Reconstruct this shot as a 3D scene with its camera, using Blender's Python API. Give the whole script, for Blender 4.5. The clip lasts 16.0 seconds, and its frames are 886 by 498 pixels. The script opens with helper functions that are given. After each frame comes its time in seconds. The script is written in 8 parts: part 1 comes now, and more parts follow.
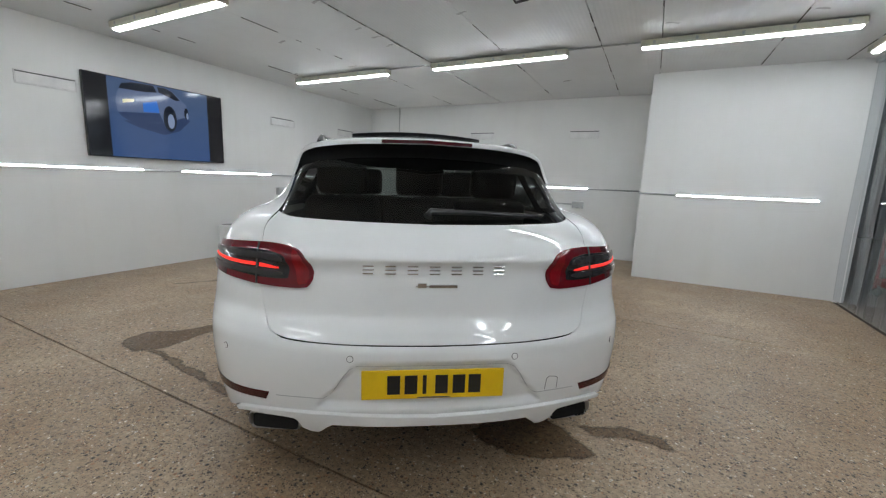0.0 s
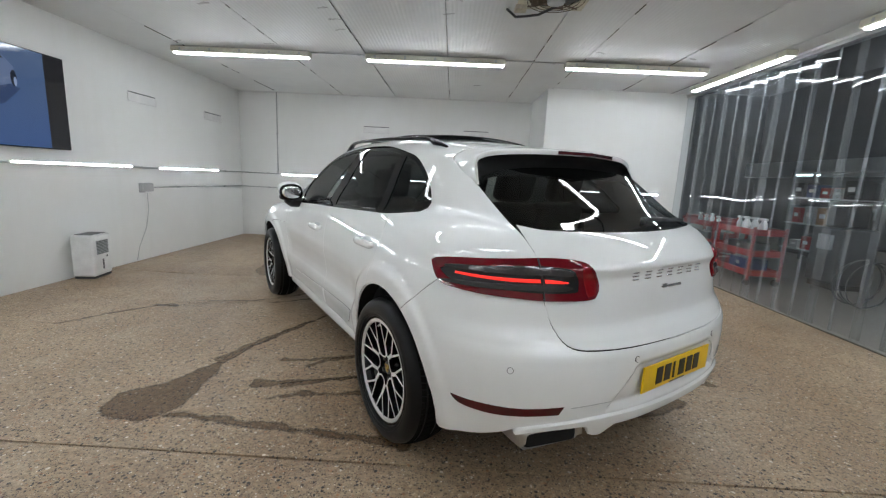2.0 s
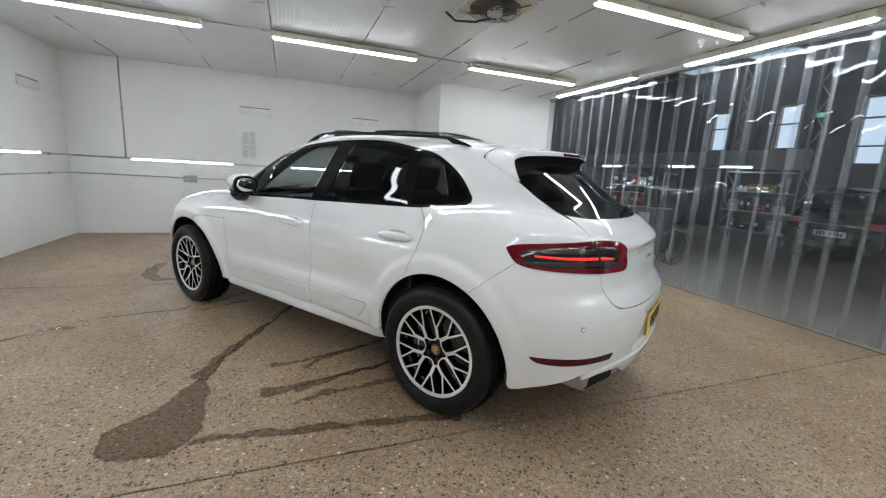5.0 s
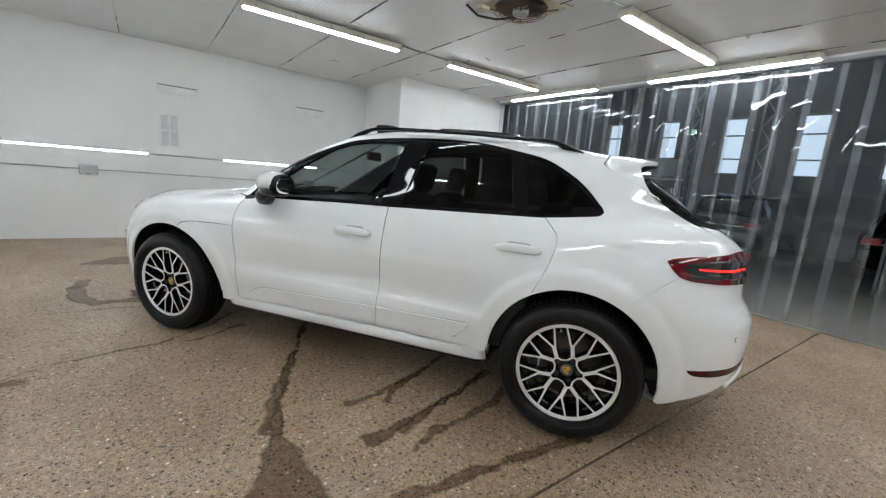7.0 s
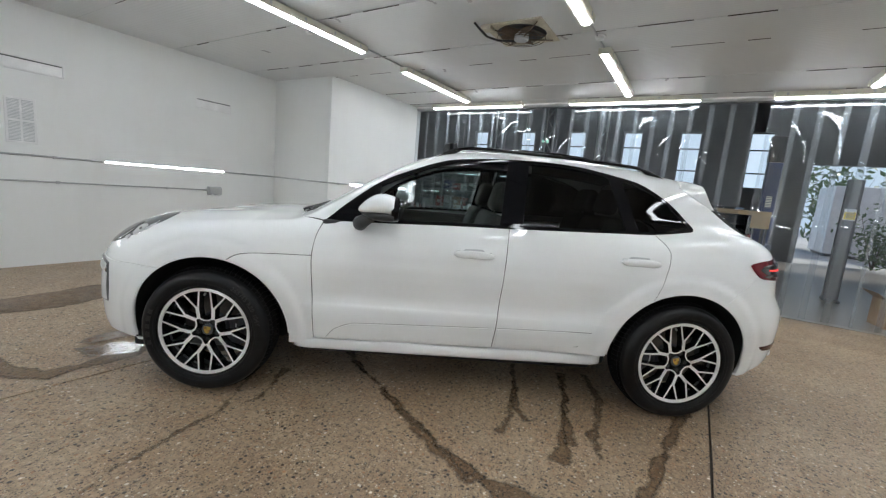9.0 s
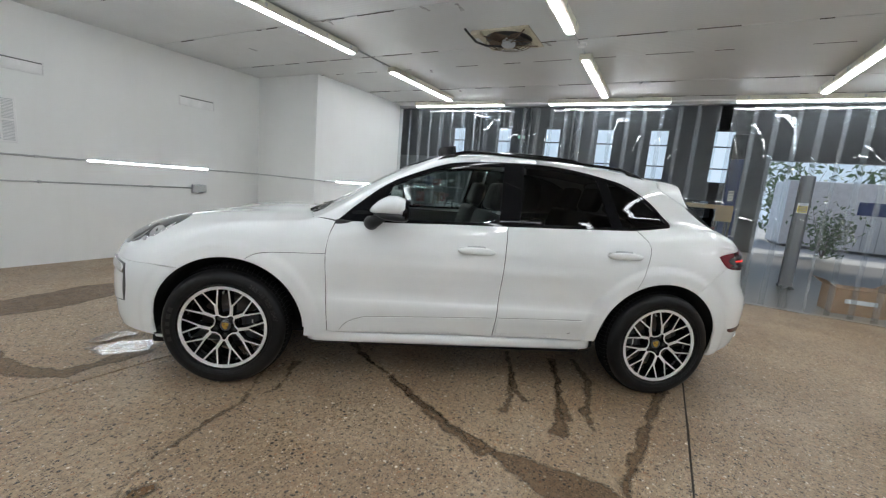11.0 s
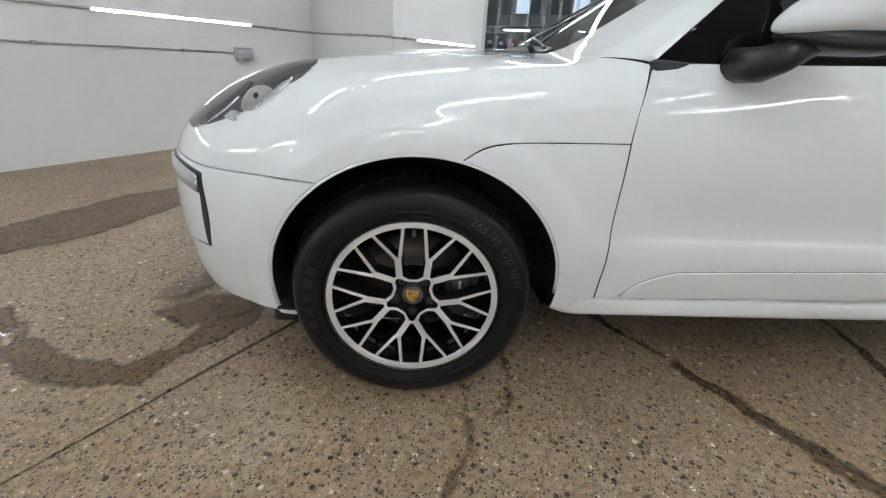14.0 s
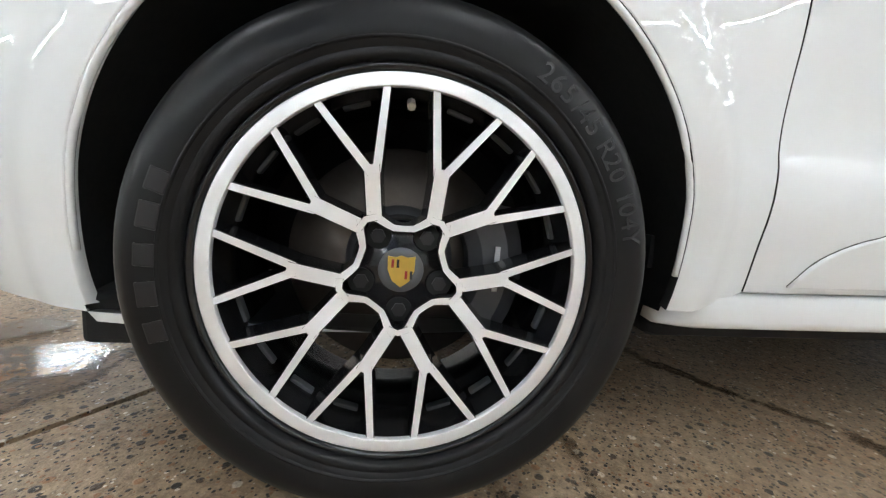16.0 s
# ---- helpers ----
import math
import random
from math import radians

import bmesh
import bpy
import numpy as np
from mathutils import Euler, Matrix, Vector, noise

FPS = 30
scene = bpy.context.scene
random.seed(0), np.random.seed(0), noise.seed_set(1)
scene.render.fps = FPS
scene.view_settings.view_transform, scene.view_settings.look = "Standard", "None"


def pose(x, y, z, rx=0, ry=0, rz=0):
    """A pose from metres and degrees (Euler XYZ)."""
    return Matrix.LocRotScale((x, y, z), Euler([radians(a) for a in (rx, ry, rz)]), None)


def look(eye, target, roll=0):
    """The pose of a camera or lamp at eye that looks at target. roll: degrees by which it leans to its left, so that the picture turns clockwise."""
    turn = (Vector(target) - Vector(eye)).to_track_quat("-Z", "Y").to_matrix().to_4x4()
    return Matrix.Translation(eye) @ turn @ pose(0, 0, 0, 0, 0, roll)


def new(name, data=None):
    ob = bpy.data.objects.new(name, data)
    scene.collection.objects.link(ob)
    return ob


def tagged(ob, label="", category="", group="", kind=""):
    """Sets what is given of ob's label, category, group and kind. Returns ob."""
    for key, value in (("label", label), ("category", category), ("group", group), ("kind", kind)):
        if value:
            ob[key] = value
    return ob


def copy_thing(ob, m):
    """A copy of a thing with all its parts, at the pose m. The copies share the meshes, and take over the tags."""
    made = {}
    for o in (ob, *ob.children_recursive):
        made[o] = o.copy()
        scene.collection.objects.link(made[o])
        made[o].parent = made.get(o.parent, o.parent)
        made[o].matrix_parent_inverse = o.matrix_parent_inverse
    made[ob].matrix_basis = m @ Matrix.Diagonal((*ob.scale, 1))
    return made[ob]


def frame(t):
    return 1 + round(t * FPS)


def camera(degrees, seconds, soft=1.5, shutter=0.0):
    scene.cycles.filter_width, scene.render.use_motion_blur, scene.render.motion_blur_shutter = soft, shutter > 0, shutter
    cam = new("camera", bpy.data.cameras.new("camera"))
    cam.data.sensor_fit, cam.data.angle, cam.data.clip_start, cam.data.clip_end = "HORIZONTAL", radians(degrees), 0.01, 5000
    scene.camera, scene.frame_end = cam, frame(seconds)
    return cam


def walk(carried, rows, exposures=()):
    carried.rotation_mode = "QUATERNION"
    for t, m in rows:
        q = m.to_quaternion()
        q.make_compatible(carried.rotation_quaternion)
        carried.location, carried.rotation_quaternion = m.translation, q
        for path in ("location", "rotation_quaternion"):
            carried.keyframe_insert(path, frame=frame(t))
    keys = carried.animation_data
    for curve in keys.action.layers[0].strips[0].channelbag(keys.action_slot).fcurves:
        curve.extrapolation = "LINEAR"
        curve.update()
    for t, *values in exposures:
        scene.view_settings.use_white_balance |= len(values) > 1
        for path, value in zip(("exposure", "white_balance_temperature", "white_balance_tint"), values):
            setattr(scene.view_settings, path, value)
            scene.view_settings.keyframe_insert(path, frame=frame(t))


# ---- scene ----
from mathutils import geometry

cam = camera(94.99, 16.0, soft=1.25)
# seconds, eye in metres, yaw, pitch and roll in degrees
ROWS = [
    (0.0, 1.9736, -3.1323, 1.2916, 26.906, -9.57, 2.097),
    (0.5, 1.6773, -3.188, 1.279, 22.352, -9.903, 2.157),
    (1.0, 1.2738, -3.3174, 1.2945, 16.116, -10.132, 2.41),
    (1.5, 0.8113, -3.4764, 1.3058, 8.735, -10.007, 2.724),
    (2.0, 0.3361, -3.5658, 1.3108, 0.884, -9.807, 2.656),
    (2.5, -0.0941, -3.6358, 1.3303, -6.322, -9.504, 2.429),
    (3.0, -0.4371, -3.6241, 1.3235, -12.054, -9.386, 2.17),
    (3.5, -0.6108, -3.6876, 1.3413, -15.705, -9.532, 2.163),
    (4.0, -0.6671, -3.7068, 1.3356, -18.031, -9.722, 2.37),
    (4.2, -0.6662, -3.7034, 1.3427, -18.483, -10.104, 2.349),
    (6.3, -1.0888, -3.16, 1.2716, -29.605, -10.658, 4.843),
    (6.5, -1.2314, -3.0611, 1.279, -31.388, -10.605, 4.699),
    (7.0, -1.6596, -2.8174, 1.2824, -36.672, -10.082, 4.937),
    (7.5, -2.0248, -2.496, 1.2758, -42.255, -9.694, 4.989),
    (8.0, -2.3646, -2.1449, 1.2839, -48.617, -8.991, 5.117),
    (8.5, -2.5827, -1.8237, 1.2745, -54.086, -8.752, 5.063),
    (9.0, -2.7582, -1.6226, 1.2844, -58.854, -8.457, 5.089),
    (9.2, -2.8265, -1.5845, 1.2963, -60.274, -8.601, 5.015),
    (11.3, -3.0154, -1.5424, 1.3153, -62.501, -8.972, 4.902),
    (11.5, -3.0119, -1.5043, 1.3073, -61.546, -9.507, 4.656),
    (12.0, -2.9658, -1.3056, 1.2881, -58.604, -11.713, 4.025),
    (12.5, -2.8729, -0.9898, 1.2737, -56.147, -15.143, 3.446),
    (13.0, -2.7896, -0.6092, 1.2269, -55.984, -19.931, 3.138),
    (13.5, -2.6153, -0.2485, 1.1449, -57.061, -23.46, 2.984),
    (14.0, -2.3974, 0.0476, 1.0226, -59.523, -25.16, 3.438),
    (14.5, -2.2137, 0.2593, 0.8337, -62.678, -22.273, 4.294),
    (15.0, -2.1184, 0.321, 0.6406, -63.767, -17.927, 4.675),
    (15.5, -2.0678, 0.362, 0.55, -64.123, -14.349, 4.825),
    (16.0, -1.9997, 0.3616, 0.4838, -63.77, -9.024, 4.235),
]


def aim(x, y, z, yaw, pitch, roll):
    turn = pose(0, 0, 0, 0, 0, yaw) @ pose(0, 0, 0, 90 + pitch) @ pose(0, 0, 0, 0, 0, roll)
    return Matrix.Translation((x, y, z)) @ turn


EXPOSURES = [(0.0, 0.45), (1.5, 0.55), (3.5, 0.65), (7.0, 0.75), (9.0, 0.7), (11.5, 0.7), (12.5, 0.72), (13.5, 0.76), (14.5, 0.98), (15.2, 1.32), (16.0, 1.42)]
walk(cam, [(t, aim(*row)) for t, *row in ROWS], EXPOSURES)

# ---- daylight outside, seen through the workshop windows ----
world = bpy.data.worlds.new("world")
scene.world = world
world.use_nodes = True
sky = world.node_tree.nodes.new("ShaderNodeTexSky")
sky.sky_type, sky.sun_disc = "NISHITA", False
sky.sun_elevation, sky.sun_rotation = radians(40), radians(200)
world.node_tree.links.new(sky.outputs[0], world.node_tree.nodes["Background"].inputs[0])
world.node_tree.nodes["Background"].inputs[1].default_value = 0.1
sun = new("sun", bpy.data.lights.new("sun", "SUN"))
sun.data.energy, sun.data.angle, sun.data.color = 2.5, radians(12), (1.0, 0.96, 0.9)
sun.matrix_world = look((20, -20, 20), (0, 0, 0))
TUBE, LED = 24.5, 46.0  # strength of the ceiling tubes and of the slim wall tubes

# ---- materials ----
def nodes_of(name):
    m = bpy.data.materials.new(name)
    m.use_nodes = True
    nt = m.node_tree
    return m, nt, nt.nodes["Principled BSDF"]


def node(nt, kind, **values):
    n = nt.nodes.new(kind)
    for key, value in values.items():
        if key in n.inputs:
            n.inputs[key].default_value = value
        elif key == "op":
            n.operation = value
        elif key == "blend":
            n.blend_type = value
    return n


def where(nt):
    return nt.nodes.new("ShaderNodeNewGeometry").outputs["Position"]


def noise_at(nt, place, scale, detail=3.0, rough=0.55, distortion=0.0):
    n = node(nt, "ShaderNodeTexNoise", Scale=scale, Detail=detail, Roughness=rough, Distortion=distortion)
    nt.links.new(place, n.inputs["Vector"])
    return n.outputs["Fac"]


def span(nt, value, lo, hi, a, b):
    n = node(nt, "ShaderNodeMapRange")
    n.inputs[1].default_value, n.inputs[2].default_value = lo, hi
    n.inputs[3].default_value, n.inputs[4].default_value = a, b
    nt.links.new(value, n.inputs[0])
    return n.outputs[0]


def blend(nt, fac, a, b, how="MIX"):
    n = nt.nodes.new("ShaderNodeMix")
    n.data_type, n.blend_type = "RGBA", how
    for value, slot in ((fac, 0), (a, 6), (b, 7)):
        if hasattr(value, "is_output"):
            nt.links.new(value, n.inputs[slot])
        else:
            n.inputs[slot].default_value = value if slot == 0 else (*value, 1)
    return n.outputs[2]


def maths(nt, op, a, b):
    n = nt.nodes.new("ShaderNodeMath")
    n.operation = op
    for slot, value in enumerate((a, b)):
        if hasattr(value, "is_output"):
            nt.links.new(value, n.inputs[slot])
        else:
            n.inputs[slot].default_value = value
    return n.outputs[0]


def bump(nt, bsdf, height, strength, distance=0.01):
    n = node(nt, "ShaderNodeBump", Strength=strength, Distance=distance)
    nt.links.new(height, n.inputs["Height"])
    nt.links.new(n.outputs[0], bsdf.inputs["Normal"])


def plain(name, color, rough=0.5, metal=0.0, vary=0.12, scale=14.0, relief=0.0, coat=0.0, local=False):
    """A surface of one colour with fine grain and broader wear in its colour and gloss."""
    m, nt, bsdf = nodes_of(name)
    place = nt.nodes.new("ShaderNodeTexCoord").outputs["Object"] if local else where(nt)
    fine, broad = noise_at(nt, place, scale * 6), noise_at(nt, place, scale * 0.4, 2)
    mixed = maths(nt, "ADD", maths(nt, "MULTIPLY", fine, 0.4), maths(nt, "MULTIPLY", broad, 0.6))
    dark = tuple(c * (1 - vary) for c in color)
    light = tuple(min(1, c * (1 + vary)) for c in color)
    nt.links.new(blend(nt, span(nt, mixed, 0.3, 0.7, 0, 1), dark, light), bsdf.inputs["Base Color"])
    nt.links.new(span(nt, mixed, 0.3, 0.7, max(0.02, rough * 0.85), min(1, rough * 1.15)), bsdf.inputs["Roughness"])
    bsdf.inputs["Metallic"].default_value = metal
    bsdf.inputs["Coat Weight"].default_value = coat
    bsdf.inputs["Coat Roughness"].default_value = 0.03
    if relief:
        bump(nt, bsdf, fine, relief, 0.003)
    return m


def glow(name, color, strength, base=(0.8, 0.8, 0.8)):
    m, nt, bsdf = nodes_of(name)
    bsdf.inputs["Base Color"].default_value = (*base, 1)
    bsdf.inputs["Emission Color"].default_value = (*color, 1)
    bsdf.inputs["Emission Strength"].default_value = strength
    return m


def clear(name, color, rough=0.02, film=0.0, haze=(0.5, 0.5, 0.5), ior=1.45):
    """A thin clear sheet: it lets light straight through, tinted, with a gloss that grows at grazing angles. film: share of milky haze."""
    m = bpy.data.materials.new(name)
    m.use_nodes = True
    nt = m.node_tree
    nt.nodes.remove(nt.nodes["Principled BSDF"])
    pane = node(nt, "ShaderNodeBsdfTransparent")
    pane.inputs[0].default_value = (*color, 1)
    milk = node(nt, "ShaderNodeBsdfDiffuse")
    milk.inputs[0].default_value = (*haze, 1)
    gloss = node(nt, "ShaderNodeBsdfGlossy", Roughness=rough)
    edge = node(nt, "ShaderNodeLayerWeight", Blend=0.5)
    base = ((ior - 1) / (ior + 1)) ** 2
    share = maths(nt, "ADD", maths(nt, "MULTIPLY", maths(nt, "POWER", edge.outputs["Facing"], 5.0), 0.9), base)
    one, two = nt.nodes.new("ShaderNodeMixShader"), nt.nodes.new("ShaderNodeMixShader")
    one.inputs[0].default_value = film
    nt.links.new(pane.outputs[0], one.inputs[1])
    nt.links.new(milk.outputs[0], one.inputs[2])
    nt.links.new(share, two.inputs[0])
    nt.links.new(one.outputs[0], two.inputs[1])
    nt.links.new(gloss.outputs[0], two.inputs[2])
    nt.links.new(two.outputs[0], nt.nodes["Material Output"].inputs["Surface"])
    return m, nt, gloss, edge, one


def concrete(name, wet):
    """Ground concrete with exposed brown, black and pale stones; wet: 1 soaked and darker, 2 under a shallow pool."""
    m, nt, bsdf = nodes_of(name)
    place = where(nt)
    broad, mid, fine = noise_at(nt, place, 0.8, 4), noise_at(nt, place, 5.0, 4), noise_at(nt, place, 160, 2)
    paste = blend(nt, span(nt, broad, 0.35, 0.65, 0, 1), (0.32, 0.225, 0.138), (0.53, 0.415, 0.285))
    paste = blend(nt, span(nt, mid, 0.35, 0.7, 0, 0.6), paste, (0.36, 0.245, 0.145))
    paste = blend(nt, span(nt, fine, 0.3, 0.7, 0, 0.4), paste, (0.17, 0.12, 0.08))
    base, rise = paste, fine
    for scale, share, stretch in ((44, 0.42, 1.0), (78, 0.45, 1.3), (135, 0.5, 1.0)):
        shift = node(nt, "ShaderNodeMapping")
        shift.inputs["Scale"].default_value = (1, stretch, 1)
        shift.inputs["Location"].default_value = (scale * 0.13, scale * 0.07, 0)
        nt.links.new(place, shift.inputs[0])
        cells = node(nt, "ShaderNodeTexVoronoi", Scale=scale, Randomness=1.0)
        nt.links.new(shift.outputs[0], cells.inputs["Vector"])
        tone = nt.nodes.new("ShaderNodeSeparateColor")
        nt.links.new(cells.outputs["Color"], tone.inputs[0])
        ramp = nt.nodes.new("ShaderNodeValToRGB")
        ramp.color_ramp.interpolation = "CONSTANT"
        stops = ((0.0, (0.022, 0.018, 0.015)), (0.3, (0.085, 0.052, 0.032)), (0.46, (0.34, 0.18, 0.09)), (0.66, (0.06, 0.048, 0.04)), (0.78, (0.46, 0.36, 0.25)), (0.92, (0.72, 0.66, 0.56)))
        for n, (at, color) in enumerate(stops):
            stop = ramp.color_ramp.elements[0] if n == 0 else ramp.color_ramp.elements.new(at)
            stop.position, stop.color = at, (*color, 1)
        ramp.color_ramp.elements.remove(ramp.color_ramp.elements[-1])
        nt.links.new(tone.outputs[1], ramp.inputs[0])
        inside = span(nt, maths(nt, "ADD", cells.outputs["Distance"], maths(nt, "MULTIPLY", fine, 0.16)), 0.38, 0.47, 1, 0)
        kept = maths(nt, "MULTIPLY", inside, maths(nt, "LESS_THAN", tone.outputs[0], share))
        kept = maths(nt, "MULTIPLY", kept, span(nt, mid, 0.25, 0.5, 0.6, 1.0))
        base = blend(nt, kept, base, ramp.outputs[0])
        rise = maths(nt, "ADD", rise, maths(nt, "MULTIPLY", kept, 0.6))
    grain = span(nt, noise_at(nt, place, 38, 6, 0.78), 0.32, 0.68, 0.5, 1.46)
    tint = nt.nodes.new("ShaderNodeCombineColor")
    for slot in range(3):
        nt.links.new(grain, tint.inputs[slot])
    base = blend(nt, 1.0, base, tint.outputs[0], "MULTIPLY")
    # where the slab is still damp it is darker and shinier
    soak = span(nt, maths(nt, "ADD", maths(nt, "MULTIPLY", noise_at(nt, place, 0.62, 5, 0.62, 0.6), 0.8), maths(nt, "MULTIPLY", noise_at(nt, place, 7.0, 4, 0.6), 0.2)), 0.40, 0.72, 0, 1)
    if wet:
        base = blend(nt, 1.0, base, (0.44, 0.38, 0.315) if wet == 1 else (0.5, 0.43, 0.36), "MULTIPLY")
        bsdf.inputs["Specular IOR Level"].default_value = 0.3 if wet == 1 else 0.5
        gloss = span(nt, noise_at(nt, place, 14.0, 3, 0.6), 0.3, 0.7, 0.03 if wet > 1 else 0.29, 0.1 if wet > 1 else 0.45)
    else:
        base = blend(nt, maths(nt, "MULTIPLY", soak, 0.7), base, blend(nt, 1.0, base, (0.66, 0.6, 0.54), "MULTIPLY"))
        scuff = span(nt, noise_at(nt, place, 2.2, 5, 0.6), 0.5, 0.8, 0, 0.2)
        base = blend(nt, scuff, base, (0.45, 0.385, 0.3))
        gloss = maths(nt, "SUBTRACT", span(nt, noise_at(nt, place, 2.0, 4, 0.6), 0.25, 0.75, 0.40, 0.52), maths(nt, "MULTIPLY", soak, 0.1))
    nt.links.new(base, bsdf.inputs["Base Color"])
    nt.links.new(gloss, bsdf.inputs["Roughness"])
    bump(nt, bsdf, maths(nt, "ADD", rise, maths(nt, "MULTIPLY", mid, 0.25)), (0.42, 0.3, 0.06)[wet], 0.004)
    if wet:  # the film breaks up into patches
        dry, both = nt.nodes.new("ShaderNodeBsdfTransparent"), nt.nodes.new("ShaderNodeMixShader")
        patch = maths(nt, "ADD", maths(nt, "MULTIPLY", noise_at(nt, place, 9.0, 5, 0.65), 0.75), maths(nt, "MULTIPLY", noise_at(nt, place, 55, 2), 0.25))
        thick = nt.nodes.new("ShaderNodeAttribute")
        thick.attribute_name = "film"
        ragged = maths(nt, "ADD", thick.outputs["Fac"], maths(nt, "MULTIPLY", maths(nt, "SUBTRACT", patch, 0.5), 2.2))
        nt.links.new(span(nt, ragged, 0.0, 0.75, 0.0, 0.92), both.inputs[0])
        nt.links.new(dry.outputs[0], both.inputs[1])
        nt.links.new(bsdf.outputs[0], both.inputs[2])
        nt.links.new(both.outputs[0], nt.nodes["Material Output"].inputs["Surface"])
    return m


def painted_sheet(name, color, rough, ribs=0.0, waves=1.5, axis=0):
    """White painted cladding; ribs: width of fine ribs across the given axis; waves: how far the sheet bulges."""
    m, nt, bsdf = nodes_of(name)
    place = where(nt)
    broad, streak, fine = noise_at(nt, place, 0.9, 3), nt.nodes.new("ShaderNodeMapping"), noise_at(nt, place, 60, 3)
    streak.inputs["Scale"].default_value = (6, 6, 0.5)
    nt.links.new(place, streak.inputs[0])
    run = noise_at(nt, streak.outputs[0], 1.2, 4)
    dirt = tuple(c * 0.9 for c in color)
    base = blend(nt, span(nt, broad, 0.4, 0.7, 0, 0.5), color, dirt)
    base = blend(nt, span(nt, run, 0.5, 0.8, 0, 0.25), base, tuple(c * f for c, f in zip(color, (0.9, 0.89, 0.86))))
    nt.links.new(base, bsdf.inputs["Base Color"])
    nt.links.new(span(nt, broad, 0.3, 0.7, rough * 0.8, rough * 1.25), bsdf.inputs["Roughness"])
    rise = maths(nt, "MULTIPLY", fine, 0.15)
    rise = maths(nt, "ADD", rise, maths(nt, "MULTIPLY", broad, waves))
    if ribs:
        split = nt.nodes.new("ShaderNodeSeparateXYZ")
        nt.links.new(place, split.inputs[0])
        wave = maths(nt, "SINE", maths(nt, "MULTIPLY", split.outputs[axis], 2 * math.pi / ribs), 0)
        rise = maths(nt, "ADD", rise, maths(nt, "MULTIPLY", wave, 0.35))
    bump(nt, bsdf, rise, 0.25, 0.006)
    return m


WALL_WHITE = painted_sheet("white_wall_cladding", (0.80, 0.81, 0.80), 0.36)
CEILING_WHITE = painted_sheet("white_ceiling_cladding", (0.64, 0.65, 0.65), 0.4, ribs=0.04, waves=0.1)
CONCRETE, CONCRETE_WET, CONCRETE_POOL = concrete("aggregate_concrete", 0), concrete("damp_aggregate_concrete", 1), concrete("pooled_aggregate_concrete", 2)
JOINT = plain("dark_joint_filler", (0.05, 0.042, 0.035), 0.9)
YARD = plain("pale_concrete_yard", (0.5, 0.49, 0.46), 0.8, vary=0.2, scale=2, relief=0.2)
GREY_FLOOR = plain("grey_workshop_floor", (0.245, 0.226, 0.198), 0.34, vary=0.25, scale=4, relief=0.2)
TUBE_GLOW = glow("lit_tube_diffuser", (0.905, 0.965, 1.02), TUBE)
LED_GLOW = glow("lit_slim_tube", (0.9, 0.965, 1.02), LED)
HALL_GLOW = glow("lit_workshop_tube", (0.75, 0.95, 1.0), 6.0)
CREAM = plain("cream_plastic", (0.66, 0.64, 0.54), 0.4)
WHITE_PLASTIC = plain("white_plastic", (0.78, 0.79, 0.79), 0.35)
GREY_PLASTIC = plain("grey_plastic", (0.42, 0.44, 0.45), 0.45)
DARK_GREY = plain("dark_grey_plastic", (0.09, 0.095, 0.1), 0.45)
BLACK = plain("black_plastic", (0.012, 0.012, 0.013), 0.35)
GLOSS_BLACK = plain("gloss_black", (0.004, 0.004, 0.005), 0.03, vary=0.05)
GLOSS_BLACK.node_tree.nodes["Principled BSDF"].inputs["Specular IOR Level"].default_value = 0.18
STEEL = plain("galvanised_steel", (0.5, 0.51, 0.52), 0.35, 1.0)
RUST = plain("rusty_brown_metal", (0.12, 0.085, 0.06), 0.7, 0.3, vary=0.45, relief=0.4)
GRIMY_CREAM = plain("grimy_cream_paint", (0.5, 0.46, 0.36), 0.6, vary=0.4, scale=8)
DARK_WALL = plain("dark_workshop_wall", (0.10, 0.105, 0.115), 0.6, vary=0.25, scale=2)
DARK_ROOF = plain("dark_workshop_roof", (0.05, 0.052, 0.058), 0.7, vary=0.25, scale=2)
LIFT_BLUE = plain("blue_machine_paint", (0.008, 0.03, 0.14), 0.3, vary=0.2)
TOOL_RED = plain("red_tool_paint", (0.34, 0.012, 0.01), 0.35, vary=0.25)
CARDBOARD = plain("brown_cardboard", (0.36, 0.22, 0.12), 0.8, vary=0.15, relief=0.2)
YELLOW = plain("yellow_sign_paint", (0.85, 0.65, 0.03), 0.4)
DAYLIGHT = glow("daylight_sky", (0.6, 0.82, 1.0), 0.3)
WHITE_PAINT = plain("white_gloss_paint", (0.8, 0.8, 0.8), 0.25)
LEAF = plain("green_leaves", (0.07, 0.13, 0.04), 0.5, vary=0.4)

# ---- building blocks ----
def part(name, bm, material, parent=None, label="", smooth=False):
    mesh = bpy.data.meshes.new(name)
    bm.to_mesh(mesh)
    bm.free()
    mesh.materials.append(material)
    if smooth:
        mesh.shade_smooth()
    ob = new(name, mesh)
    if parent:
        ob.parent = parent
    return tagged(ob, label)


def thing(name, at, label, category, group="", kind="", turn=0.0):
    ob = new(name)
    ob.empty_display_size = 0.1
    ob.matrix_basis = pose(*at, 0, 0, turn)
    return tagged(ob, label, category, group, kind)


